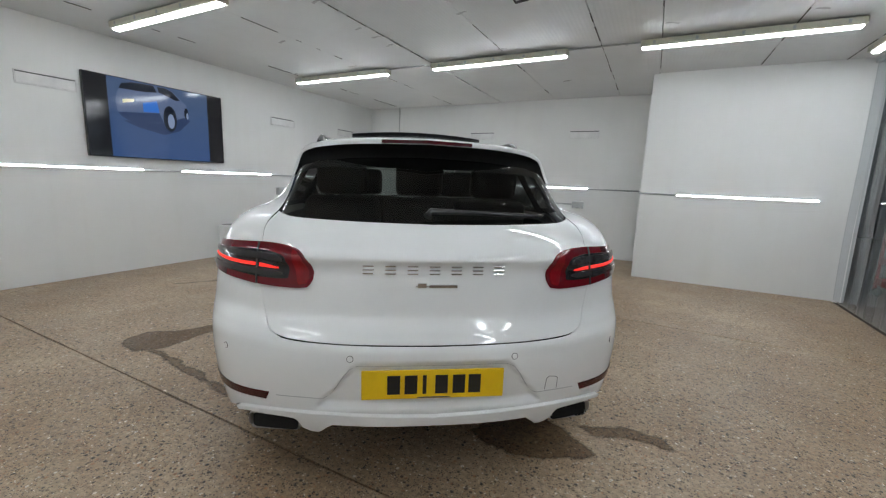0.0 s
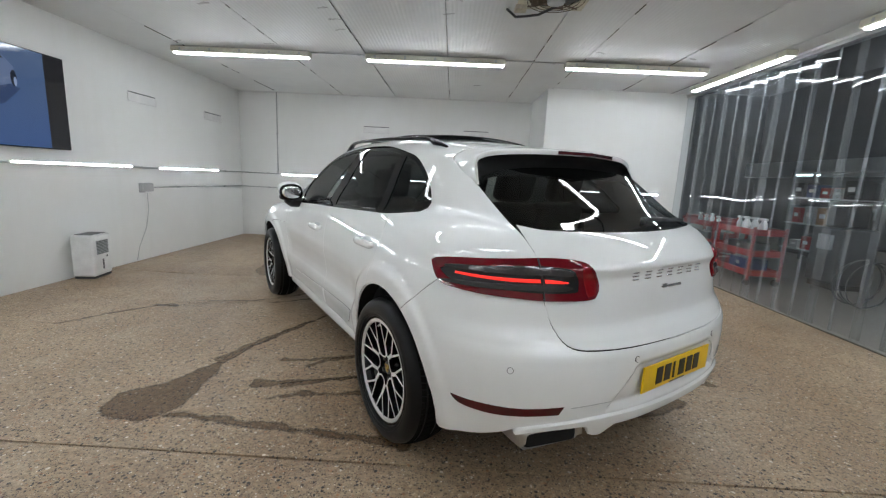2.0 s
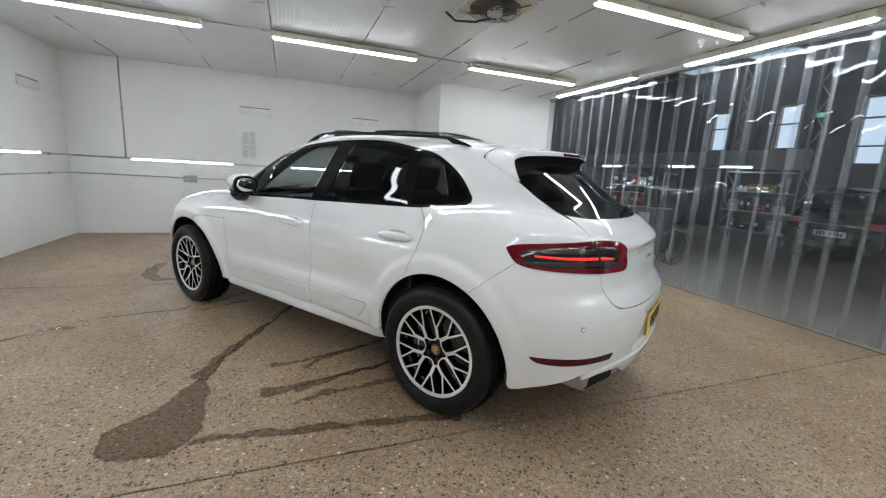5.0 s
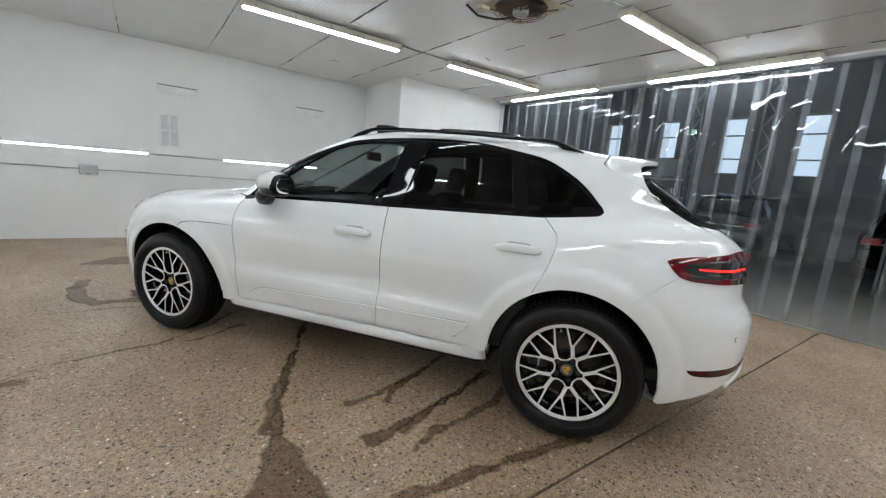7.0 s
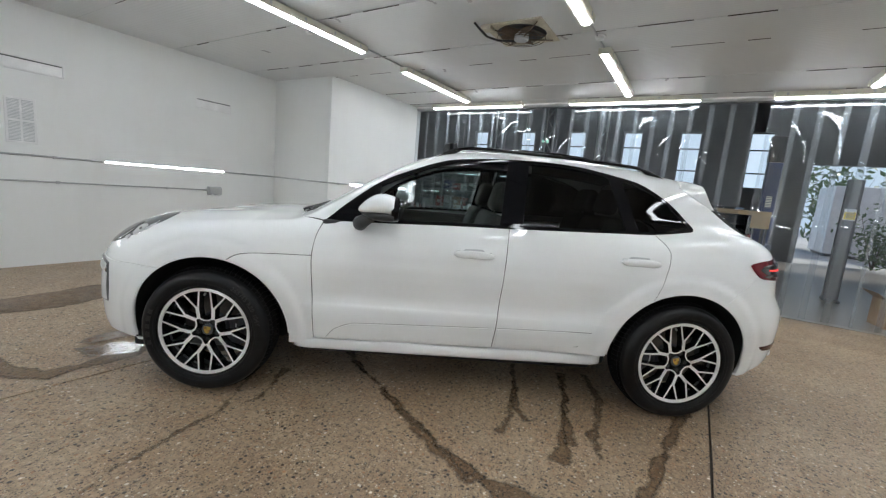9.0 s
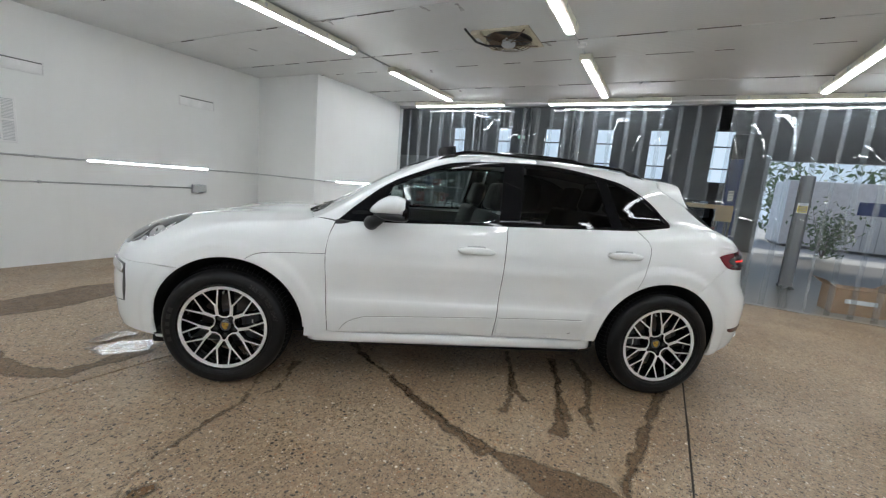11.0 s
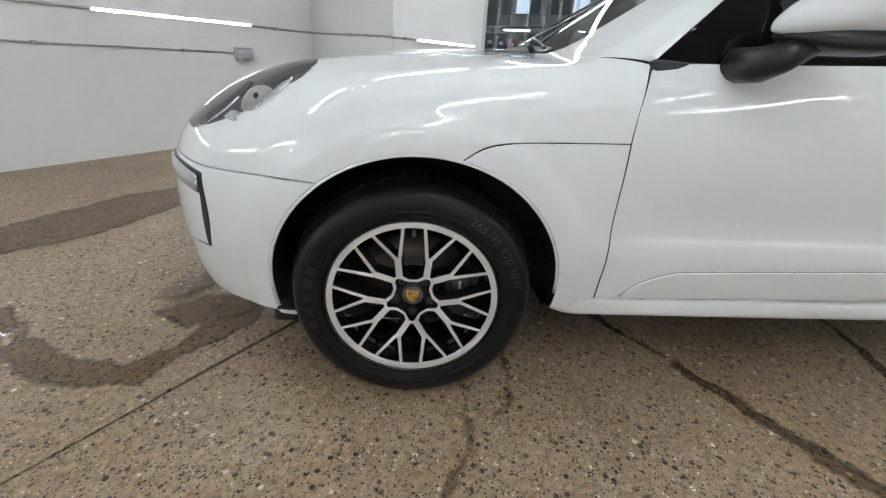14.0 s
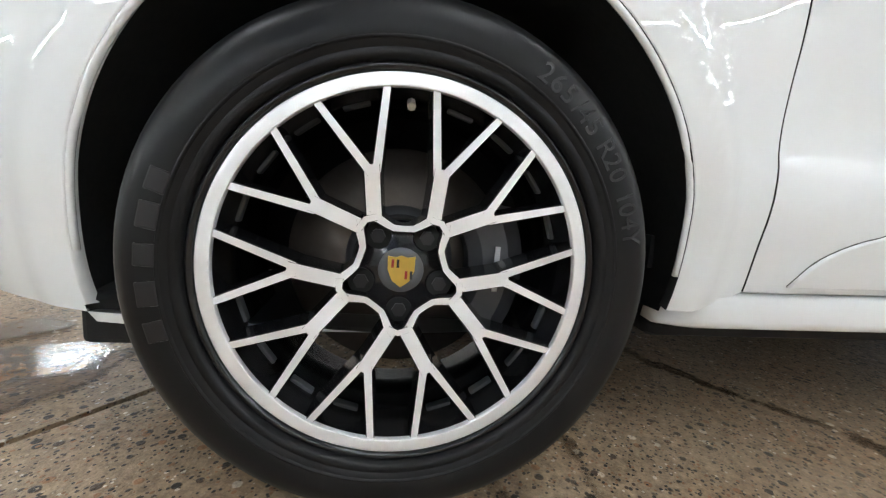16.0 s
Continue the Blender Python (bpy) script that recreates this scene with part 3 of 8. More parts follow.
# ---- ceiling fan in its square plate ----
def extractor_fan():
    ob = thing("extractor_fan", (1.105, 0.045, TOP), "rusty extractor fan at rest in a grimy square ceiling plate", "fan")
    ring = bmesh.new()
    outer, inner = [], []
    for k in range(48):
        a = 2 * math.pi * k / 48
        c, s = math.cos(a), math.sin(a)
        f = 0.285 / max(abs(c), abs(s))
        outer.append((c * f, s * f)), inner.append((0.235 * c, 0.235 * s))
    rows = [[ring.verts.new((x, y, z)) for x, y in loop] for loop, z in ((outer, -0.004), (outer, -0.016), (inner, -0.016), (inner, -0.002))]
    for a, b in zip(rows, rows[1:]):
        for k in range(48):
            ring.faces.new((a[k], a[(k + 1) % 48], b[(k + 1) % 48], b[k]))
    part("plate", ring, GRIMY_CREAM, ob, "grimy cream square plate")
    part("throat", disc((0, 0, -0.004), "z", 0.236, 0.006, 40), BLACK, ob)
    part("hub", disc((0, 0, -0.045), "z", 0.07, 0.07, 24, bevel=0.012), GREY_PLASTIC, ob)
    for k in range(5):
        bm = box((0.05, -0.055, -0.032), (0.225, 0.055, -0.026), 0.002)
        bmesh.ops.transform(bm, matrix=pose(0, 0, 0, 0, 0, 72 * k) @ pose(0, 0, 0, 18), verts=bm.verts)
        part("blade", bm, RUST, ob, "rusty fan blade")
    for r in (0.1, 0.145, 0.19, 0.228):
        part("guard_ring", rod([(r * math.cos(a), r * math.sin(a), -0.06 + 0.1 * (r - 0.1) ** 2) for a in np.linspace(0, 2 * math.pi, 33)], 0.003, 6), RUST, ob)
    for k in range(4):
        a = math.pi / 4 + math.pi / 2 * k
        part("strut", rod([(0.06 * math.cos(a), 0.06 * math.sin(a), -0.062), (0.33 * math.cos(a), 0.33 * math.sin(a), -0.022)], 0.006, 6), RUST, ob)
    part("cable", rod([(0.03, 0.05, -0.07), (-0.1, 0.2, -0.09), (-0.2, 0.27, -0.08), (-0.29, 0.24, -0.1), (-0.33, 0.3, -0.04), (-0.36, 0.33, -0.005)], 0.011, 8), BLACK, ob, "black looping cable", True)
    part("junction_box", box((-0.3, 0.19, -0.05), (-0.2, 0.29, -0.014), 0.006), GRIMY_CREAM, ob)
    return ob


extractor_fan()


def detector(x, y):
    ob = thing("smoke_detector", (x, y, TOP), "small white round detector on the ceiling", "detector", "ceiling detectors")
    part("base", disc((0, 0, -0.008), "z", 0.05, 0.016, 24), WHITE_PLASTIC, ob)
    part("head", disc((0, 0, -0.03), "z", 0.038, 0.03, 24, bevel=0.008), WHITE_PLASTIC, ob)


detector(1.4, -0.62)
detector(0.35, 2.15)
conduit([(-1.55, 1.93, TOP - 0.012), (3.4, 1.93, TOP - 0.012)], "thin white conduit between the ceiling tubes", 0.009)
conduit([(-1.55, -0.6, TOP - 0.012), (3.7, -0.6, TOP - 0.012)], "thin white conduit between the ceiling tubes", 0.009)


# ---- strip curtain ----
def pvc(name, haze):
    """Clear soft plastic with slow waves in its gloss."""
    m, nt, gloss, edge, _ = clear(name, (0.86, 0.89, 0.91), 0.0, haze, (0.5, 0.545, 0.59), 1.62)
    rise = node(nt, "ShaderNodeBump", Strength=0.22, Distance=0.02)
    stretch = node(nt, "ShaderNodeMapping")
    stretch.inputs["Scale"].default_value = (5, 5, 1.6)
    nt.links.new(where(nt), stretch.inputs[0])
    nt.links.new(noise_at(nt, stretch.outputs[0], 1.0, 0.5), rise.inputs["Height"])
    nt.links.new(rise.outputs[0], gloss.inputs["Normal"])
    nt.links.new(rise.outputs[0], edge.inputs["Normal"])
    return m


PVC, PVC_EDGE = pvc("clear_pvc_strip", 0.06), pvc("scuffed_pvc_edge", 0.18)


def strip(n, y):
    """One hanging strip: a thin bowed sheet, slightly twisted."""
    rnd = random.Random(n)
    bm = bmesh.new()
    across, down, wide = 8, 22, 0.3
    twist, bow, lean = rnd.uniform(-0.02, 0.02), rnd.uniform(0.003, 0.01), rnd.uniform(-0.015, 0.015)
    rows = []
    for i in range(down + 1):
        z = 2.78 - (2.78 - rnd.uniform(0.02, 0.03) * 1.0) * i / down
        f = i / down
        row = []
        for k in range(across + 1):
            u = k / across - 0.5
            x = 0.022 * (n % 2) + bow * (1 - 4 * u * u) + 2 * u * twist * f + lean * f + 0.01 * f * math.sin(7 * f + n)
            row.append(bm.verts.new((EAST + x, y + wide * u + 0.012 * f * math.sin(n * 1.7), z)))
        rows.append(row)
    for a, b in zip(rows, rows[1:]):
        for k in range(across):
            bm.faces.new((a[k], b[k], b[k + 1], a[k + 1]))
    return bm


curtain = thing("strip_curtain", (0, 0, 0), "clear hanging plastic strip curtain, glossy and wavy, closing the bay", "strip curtain")
part("rail", box((EAST - 0.02, SOUTH, 2.765), (EAST + 0.09, PIER_Y, 2.815), 0.004), STEEL, curtain, "steel hanging rail")
for n in range(42):
    y = 3.23 - 0.236 * n - (0.2 if n > 22 else 0)  # one wider gap where a strip is missing
    if y > SOUTH:
        strip_part = part("strip", strip(n, y), PVC, curtain, "", True)
        strip_part.visible_shadow = False
        strip_part.data.materials.append(PVC_EDGE)
        for f, face in enumerate(strip_part.data.polygons):
            face.material_index = 1 if f % 8 in (0, 7) else 0
part("fascia", box((EAST - 0.03, SOUTH, 2.8), (EAST + 0.12, PIER_Y, TOP + 0.2)), WHITE_PAINT, curtain, "white boarding above the strips")

# ---- workshop beyond the curtain ----
structure("floor_workshop", box((EAST + 0.06, HALL_S, -0.3), (HALL_X + 0.2, HALL_N, -0.004)), GREY_FLOOR, "grey painted workshop floor")
structure("wall_workshop_north", box((EAST + 0.12, HALL_N, -0.05), (HALL_X, HALL_N + 0.2, HALL_TOP)), DARK_WALL, "dark workshop wall")
structure("wall_workshop_south", box((EAST + 0.12, HALL_S - 0.2, -0.05), (HALL_X, HALL_S, HALL_TOP)), DARK_WALL, "dark workshop wall")
structure("ceiling_workshop", box((EAST + 0.12, HALL_S, HALL_TOP), (HALL_X + 0.2, HALL_N + 0.2, HALL_TOP + 0.2)), DARK_ROOF, "dark workshop roof")
structure("wall_workshop_west", box((EAST + 0.12, NORTH + 0.15, -0.05), (EAST + 0.3, HALL_N, HALL_TOP)), DARK_WALL, "dark workshop wall")
structure("wall_workshop_west_south", box((EAST + 0.12, HALL_S, -0.05), (EAST + 0.3, SOUTH, HALL_TOP)), DARK_WALL, "dark workshop wall")
structure("wall_workshop_upper", box((EAST + 0.12, SOUTH, TOP + 0.2), (EAST + 0.3, NORTH + 0.15, HALL_TOP)), DARK_WALL, "dark workshop wall above the curtain")
WINDOWS, WIN_LO, WIN_HI, DOOR_LO, DOOR_HI = (6.5, 4.45, 2.5, 0.6, -1.15, -3.03), 2.1, 3.8, -9.6, -4.3


def east_wall():
    """The far wall in blocks, leaving real openings for the windows and the roller door."""
    bm = box((HALL_X, HALL_S, WIN_HI), (HALL_X + 0.25, HALL_N, HALL_TOP))
    box((HALL_X, DOOR_HI, -0.05), (HALL_X + 0.25, HALL_N, WIN_LO), 0, bm)
    box((HALL_X, HALL_S, -0.05), (HALL_X + 0.25, DOOR_LO, WIN_HI), 0, bm)
    box((HALL_X, DOOR_LO, 2.9), (HALL_X + 0.25, DOOR_HI, WIN_HI), 0, bm)
    edges = [HALL_N] + [e for y in WINDOWS for e in (y + 0.3, y - 0.3)] + [DOOR_HI]
    for hi, lo in zip(edges[::2], edges[1::2]):
        box((HALL_X, lo, WIN_LO), (HALL_X + 0.25, hi, WIN_HI), 0, bm)
    return bm


structure("wall_workshop_east", east_wall(), DARK_WALL, "dark workshop wall with tall windows and an open doorway")
for n, y in enumerate(WINDOWS):
    window = thing(f"window_{n + 1}", (HALL_X + 0.1, y, 0), "tall workshop window, bright daylight behind it", "window", "workshop windows", "structure")
    for a, b in ((-0.3, -0.27), (0.27, 0.3)):
        part("window_frame", box((-0.03, a, WIN_LO), (0.03, b, WIN_HI)), DARK_GREY, window)
    for z in (WIN_LO, 2.55, 3.25, WIN_HI - 0.04):
        part("glazing_bar", box((-0.03, -0.27, z), (0.03, 0.27, z + 0.04)), DARK_GREY, window)
structure("ground", box((HALL_X + 0.2, -60, -0.3), (90, 60, -0.02)), YARD, "pale concrete yard outside")
structure("backdrop", box((60, -70, -1), (60.2, 70, 22)), DAYLIGHT, "bright overcast sky")
structure("crane_beam", box((12.55, 3.6, 1.95), (12.9, HALL_N, 2.5)), GREY_PLASTIC, "pale grey beam along the workshop wall")
for y in (5.4, 3.8, 8.2):
    tube = thing("workshop_tube", (10.2, y, 1.86), "lit twin tube light hung in the workshop", "ceiling light", "workshop tubes")
    part("tray", box((-0.08, -0.4, 0.03), (0.08, 0.4, 0.07)), WHITE_PLASTIC, tube)
    for s in (-0.05, 0.05):
        part("tube", rod([(s, -0.38, 0.01), (s, 0.38, 0.01)], 0.015, 8), HALL_GLOW, tube)
    for s in (-0.35, 0.35):
        part("hanger", rod([(0, s, 0.06), (0, s, HALL_TOP - 1.86)], 0.006, 6), STEEL, tube)


for n, y in enumerate((7.0, 4.75, 0.6)):
    light = thing(f"roof_light_{n + 1}", (12.3, y, HALL_TOP), "bright roof light in the workshop roof", "roof light", "workshop roof lights", "structure")
    part("pane", box((-0.5, -0.62, -0.03), (0.5, 0.62, -0.012)), DAYLIGHT, light, "daylit pane")
    for s in (-1, 1):
        part("frame", box((s * 0.53 - 0.03, -0.68, -0.05), (s * 0.53 + 0.03, 0.68, 0.0)), DARK_GREY, light)
        part("frame", box((-0.5, s * 0.65 - 0.03, -0.048), (0.5, s * 0.65 + 0.03, 0.0)), DARK_GREY, light)
exit_sign = thing("exit_sign", (HALL_X, 3.7, 3.43), "small lit green exit sign on the workshop wall", "exit sign")
part("case", box((-0.06, -0.14, -0.06), (0.0, 0.14, 0.06), 0.01), WHITE_PLASTIC, exit_sign)
part("panel", box((-0.066, -0.13, -0.05), (-0.06, 0.13, 0.05)), glow("lit_green_panel", (0.03, 0.5, 0.26), 0.8), exit_sign, "glowing green panel")
part("bar", box((-0.069, -0.06, -0.015), (-0.065, 0.06, 0.015)), WHITE_PLASTIC, exit_sign)


def lift_post(x, y):
    ob = thing("lift_post", (x, y, 0), "blue steel vehicle lift post", "vehicle lift", "lift posts")
    part("base_plate", box((-0.25, -0.25, 0), (0.25, 0.25, 0.02)), LIFT_BLUE, ob)
    part("column", box((-0.14, -0.13, 0.02), (0.14, 0.13, 2.45), 0.02), LIFT_BLUE, ob)
    part("carriage", box((-0.17, -0.16, 0.6), (0.17, 0.16, 1.3), 0.02), LIFT_BLUE, ob)
    part("head", box((-0.15, -0.14, 2.45), (0.15, 0.14, 3.0), 0.02), BLACK, ob)
    for k in range(7):
        part("label_bar", box((-0.172, -0.05, 1.5 + 0.035 * k), (-0.138, 0.05, 1.518 + 0.035 * k)), WHITE_PLASTIC, ob, "plain pale marking")
    for s in (-1, 1):
        part("arm", box((-0.6, s * 0.1 - 0.05, 0.62), (0.0, s * 0.1 + 0.05, 0.72), 0.01), LIFT_BLUE, ob)


lift_post(8.55, -2.92)


def workshop_car(x, y):
    """A black hatchback, its tail towards the bay: a hull lofted along its length."""
    ob = thing("hatchback", (x, y, 0), "black hatchback parked in the workshop behind the curtain", "car", "workshop cars")
    bm = bmesh.new()
    rows = []
    for at, half, low, belt, top, roof in ((0.0, 0.66, 0.42, 0.8, 0.98, 0.52), (0.06, 0.8, 0.3, 0.84, 1.02, 0.56), (0.3, 0.86, 0.24, 0.88, 1.36, 0.58), (0.7, 0.87, 0.24, 0.9, 1.46, 0.6), (1.6, 0.88, 0.24, 0.9, 1.5, 0.61), (2.3, 0.87, 0.24, 0.88, 1.4, 0.58), (2.9, 0.86, 0.24, 0.86, 0.98, 0.66), (3.6, 0.82, 0.26, 0.72, 0.84, 0.62), (3.9, 0.68, 0.34, 0.6, 0.68, 0.5)):
        ring = [(-half * 0.9, low), (-half, (low + belt) / 2), (-half * 0.97, belt), (-roof, top - 0.04), (-roof * 0.8, top), (roof * 0.8, top), (roof, top - 0.04), (half * 0.97, belt), (half, (low + belt) / 2), (half * 0.9, low)]
        rows.append([bm.verts.new((at, v, z)) for v, z in ring])
    for a, b in zip(rows, rows[1:]):
        for k in range(10):
            bm.faces.new((a[k], a[(k + 1) % 10], b[(k + 1) % 10], b[k]))
    bm.faces.new(rows[0]), bm.faces.new(rows[-1][::-1])
    bmesh.ops.recalc_face_normals(bm, faces=bm.faces)
    bmesh.ops.bevel(bm, geom=bm.edges[:], offset=0.02, segments=2, affect="EDGES", profile=0.5)
    part("body", bm, GLOSS_BLACK, ob, "gloss black body", True)
    pane = box((-0.01, -0.52, -0.16), (0.005, 0.52, 0.16), 0.004)
    bmesh.ops.transform(pane, matrix=Matrix.Translation((0.165, 0, 1.185)) @ pose(0, 0, 0, 0, 35), verts=pane.verts)
    part("rear_window", pane, SMOKED_PANE, ob, "dark rear window")
    for s in (-1, 1):
        part("tail_lamp", box((-0.02, s * 0.62 - 0.13, 0.72), (0.1, s * 0.62 + 0.13, 0.84), 0.02), TOOL_RED, ob, "dark red tail lamp")
        part("chrome_strip", box((-0.012, s * 0.3 - 0.22, 0.735), (0.02, s * 0.3 + 0.22, 0.75), 0.003), STEEL, ob)
        for at in (0.75, 3.2):
            wheel = part("wheel", disc((at, s * 0.8, 0.31), "y", 0.31, 0.2, 28, bevel=0.03), BLACK, ob, "black tyre")
            part("rim", disc((at, s * 0.89, 0.31), "y", 0.2, 0.04, 20, bevel=0.01), STEEL, wheel, "grey rim")
    part("bumper", box((-0.06, -0.78, 0.36), (0.1, 0.78, 0.66), 0.04), GLOSS_BLACK, ob, "black rear bumper")
    plate = part("number_plate", box((-0.068, -0.26, 0.515), (-0.058, 0.26, 0.625), 0.003), WHITE_PLASTIC, ob, "pale plate with plain bars")
    for k in range(7):
        v = -0.19 + 0.055 * k + (0.05 if k > 3 else 0)
        part("bar", box((-0.0705, v - 0.018, 0.535), (-0.0665, v + 0.018, 0.605)), DARK_GREY, plate)
    return ob


SMOKED_PANE = plain("smoked_pane", (0.02, 0.022, 0.025), 0.05)
PLY = plain("pale_plywood", (0.46, 0.34, 0.2), 0.6, vary=0.2, relief=0.1)
workshop_car(9.0, -2.12)
workshop_car(9.1, 1.0)


def timber_rack(x, y):
    """A plywood trestle: a long top, a hanging end board and legs."""
    ob = thing("timber_rack", (x, y, 0), "pale plywood trestle rack on the workshop floor", "rack")
    part("top_board", box((-0.3, -0.52, 1.3), (0.3, 0.52, 1.385), 0.004), PLY, ob)
    part("end_board", box((-0.3, -0.52, 1.05), (-0.27, -0.22, 1.298), 0.003), PLY, ob)
    for sx in (-0.27, 0.27):
        for sy in (-0.49, 0.49):
            part("leg", box((sx - 0.02, sy - 0.02, 0), (sx + 0.02, sy + 0.02, 1.3), 0.003), DARK_GREY, ob)


timber_rack(7.6, -2.36)


def stock_rack(x, y, seed):
    """A steel shelf rack with dark boxes and tins on its shelves."""
    rnd = random.Random(seed)
    ob = thing("stock_rack", (x, y, 0), "dark steel shelf rack full of workshop boxes", "shelf rack", "stock racks")
    for sx in (-0.2, 0.2):
        for sy in (-0.7, 0.7):
            part("upright", box((sx - 0.018, sy - 0.018, 0), (sx + 0.018, sy + 0.018, 1.8)), DARK_GREY, ob)
    for z in (0.25, 0.75, 1.25, 1.75):
        part("shelf", box((-0.22, -0.72, z), (0.22, 0.72, z + 0.025)), GREY_PLASTIC, ob)
        at = -0.62
        while at < 0.5 and z < 1.7:
            wide, tall = rnd.uniform(0.1, 0.26), rnd.uniform(0.12, 0.36)
            crate = thing("stock_box", (x, y + at + wide / 2, z + 0.025), "small workshop box on a steel shelf rack", "box", "stock boxes")
            tint = rnd.choice((BLACK, DARK_GREY, CARDBOARD, LIFT_BLUE, TOOL_RED, GREY_PLASTIC))
            part("carton", box((-0.15, -wide / 2, 0), (0.15, wide / 2, tall), 0.006), tint, crate)
            part("label", box((-0.152, -wide / 4, tall * 0.4), (-0.149, wide / 4, tall * 0.65)), WHITE_PLASTIC, crate, "plain pale label")
            at += wide + rnd.uniform(0.02, 0.12)


stock_rack(7.4, 4.2, 3)
stock_rack(10.6, 3.4, 5)


def stanchion(x, y):
    """A lattice roof column: two rails with crossed laths."""
    ob = thing("stanchion", (x, y, 0), "grey steel lattice column of the workshop", "column", "lattice columns")
    for s in (-0.15, 0.15):
        part("rail", box((-0.03, s - 0.025, 0), (0.03, s + 0.025, HALL_TOP)), GREY_PLASTIC, ob)
    for k in range(12):
        z = 0.2 + 0.4 * k
        part("lath", rod([(0, -0.13 if k % 2 else 0.13, z), (0, 0.13 if k % 2 else -0.13, z + 0.4)], 0.012, 6), GREY_PLASTIC, ob)


for y in (5.5, 3.45, 1.55):
    stanchion(12.6, y)


def tool_cart(x, y, turn):
    ob = thing("tool_cart", (x, y, 0), "red three-tier workshop cart loaded with tools", "tool cart", "red carts", turn=turn)
    for z in (0.14, 0.42, 0.72):
        part("tray", box((-0.22, -0.42, z), (0.22, 0.42, z + 0.02), 0.004), TOOL_RED, ob)
        for s in (-1, 1):
            part("tray_side", box((s * 0.215 - 0.008, -0.42, z), (s * 0.215 + 0.008, 0.42, z + 0.09), 0.003), TOOL_RED, ob)
            part("tray_end", box((-0.207, s * 0.412 - 0.008, z), (0.207, s * 0.412 + 0.008, z + 0.09), 0.003), TOOL_RED, ob)
    for sx in (-1, 1):
        for sy in (-1, 1):
            part("upright", box((sx * 0.215 - 0.015, sy * 0.41 - 0.015, 0.08), (sx * 0.215 + 0.015, sy * 0.41 + 0.015, 0.84)), TOOL_RED, ob)
            part("castor", disc((sx * 0.2, sy * 0.38, 0.05), "y", 0.05, 0.03, 16), BLACK, ob)
    return ob


def bottle(x, y, z, tall=0.22):
    ob = thing("spray_bottle", (x, y, z), "white plastic spray bottle on a red cart", "bottle", "spray bottles")
    bm = bmesh.new()
    rows = [[bm.verts.new((r * math.cos(a), r * math.sin(a), h)) for a in [2 * math.pi * k / 14 for k in range(14)]] for h, r in ((0, 0.036), (tall * 0.6, 0.038), (tall * 0.8, 0.016), (tall * 0.85, 0.014))]
    for a, b in zip(rows, rows[1:]):
        for k in range(14):
            bm.faces.new((a[k], a[(k + 1) % 14], b[(k + 1) % 14], b[k]))
    bm.faces.new(rows[0][::-1]), bm.faces.new(rows[-1])
    part("flask", bm, WHITE_PLASTIC, ob, "", True)
    part("trigger_head", box((-0.02, -0.03, tall * 0.85), (0.02, 0.045, tall), 0.006), WHITE_PLASTIC, ob)


tool_cart(4.95, 3.75, 4)
tool_cart(4.85, 2.6, -3)
tool_cart(5.6, 4.75, 8)
for k in range(7):
    bottle(4.8 + 0.03 * (k % 2), 2.28 + 0.085 * k, 0.74)
for k in range(4):
    bottle(4.9, 3.45 + 0.17 * k, 0.74, 0.16 + 0.03 * (k % 2))
for x, y, z, sx, sy, h, m in ((4.85, 2.6, 0.44, 0.3, 0.5, 0.16, BLACK), (4.85, 2.55, 0.16, 0.3, 0.4, 0.2, LIFT_BLUE), (4.95, 3.75, 0.44, 0.3, 0.4, 0.18, DARK_GREY), (4.95, 3.85, 0.16, 0.3, 0.3, 0.18, BLACK)):
    case = thing("tool_case", (x, y, z), "dark plastic tool case on a red cart", "tool case", "tool cases")
    part("shell", box((-sx / 2, -sy / 2, 0), (sx / 2, sy / 2, h), 0.015), m, case)
    part("clasp", box((-sx / 2 - 0.006, -0.03, h * 0.5), (-sx / 2 + 0.004, 0.03, h * 0.75), 0.002), STEEL, case)


def machine(x, y, label, m, size):
    ob = thing("workshop_machine", (x, y, 0), label, "machine")
    sx, sy, sz = size
    part("cabinet", box((-sx / 2, -sy / 2, 0.08), (sx / 2, sy / 2, sz * 0.7), 0.03), m, ob)
    part("foot", box((-sx / 2 + 0.04, -sy / 2 + 0.04, 0), (sx / 2 - 0.04, sy / 2 - 0.04, 0.08)), BLACK, ob)
    part("head", box((-sx / 3, -sy / 3, sz * 0.7), (sx / 3, sy / 3, sz), 0.04), BLACK, ob)
    part("panel", box((-sx / 2 - 0.01, -sy / 4, sz * 0.45), (-sx / 2 + 0.01, sy / 4, sz * 0.62), 0.004), GREY_PLASTIC, ob)


machine(6.0, 2.35, "dark workshop machine with black head", DARK_GREY, (0.5, 0.5, 1.25))
machine(8.6, 5.6, "dark workshop machine on the grey floor", DARK_GREY, (0.9, 1.2, 1.5))
machine(11.6, 7.4, "dark workshop machine on the grey floor", DARK_GREY, (0.9, 1.8, 1.7))


def hose(x, y):
    ob = thing("coiled_hose", (x, y, 0), "dark air hose coiled on the workshop floor", "hose")
    part("coil", rod([((0.28 + 0.012 * k / 20) * math.cos(k * 0.4), 0.1 * math.sin(k * 0.13), 0.3 + 0.28 * math.sin(k * 0.4)) for k in range(80)], 0.007, 6), DARK_GREY, ob, "", True)
    part("hook", box((-0.02, -0.02, 0), (0.02, 0.02, 0.6)), DARK_GREY, ob)


hose(5.3, 1.25)


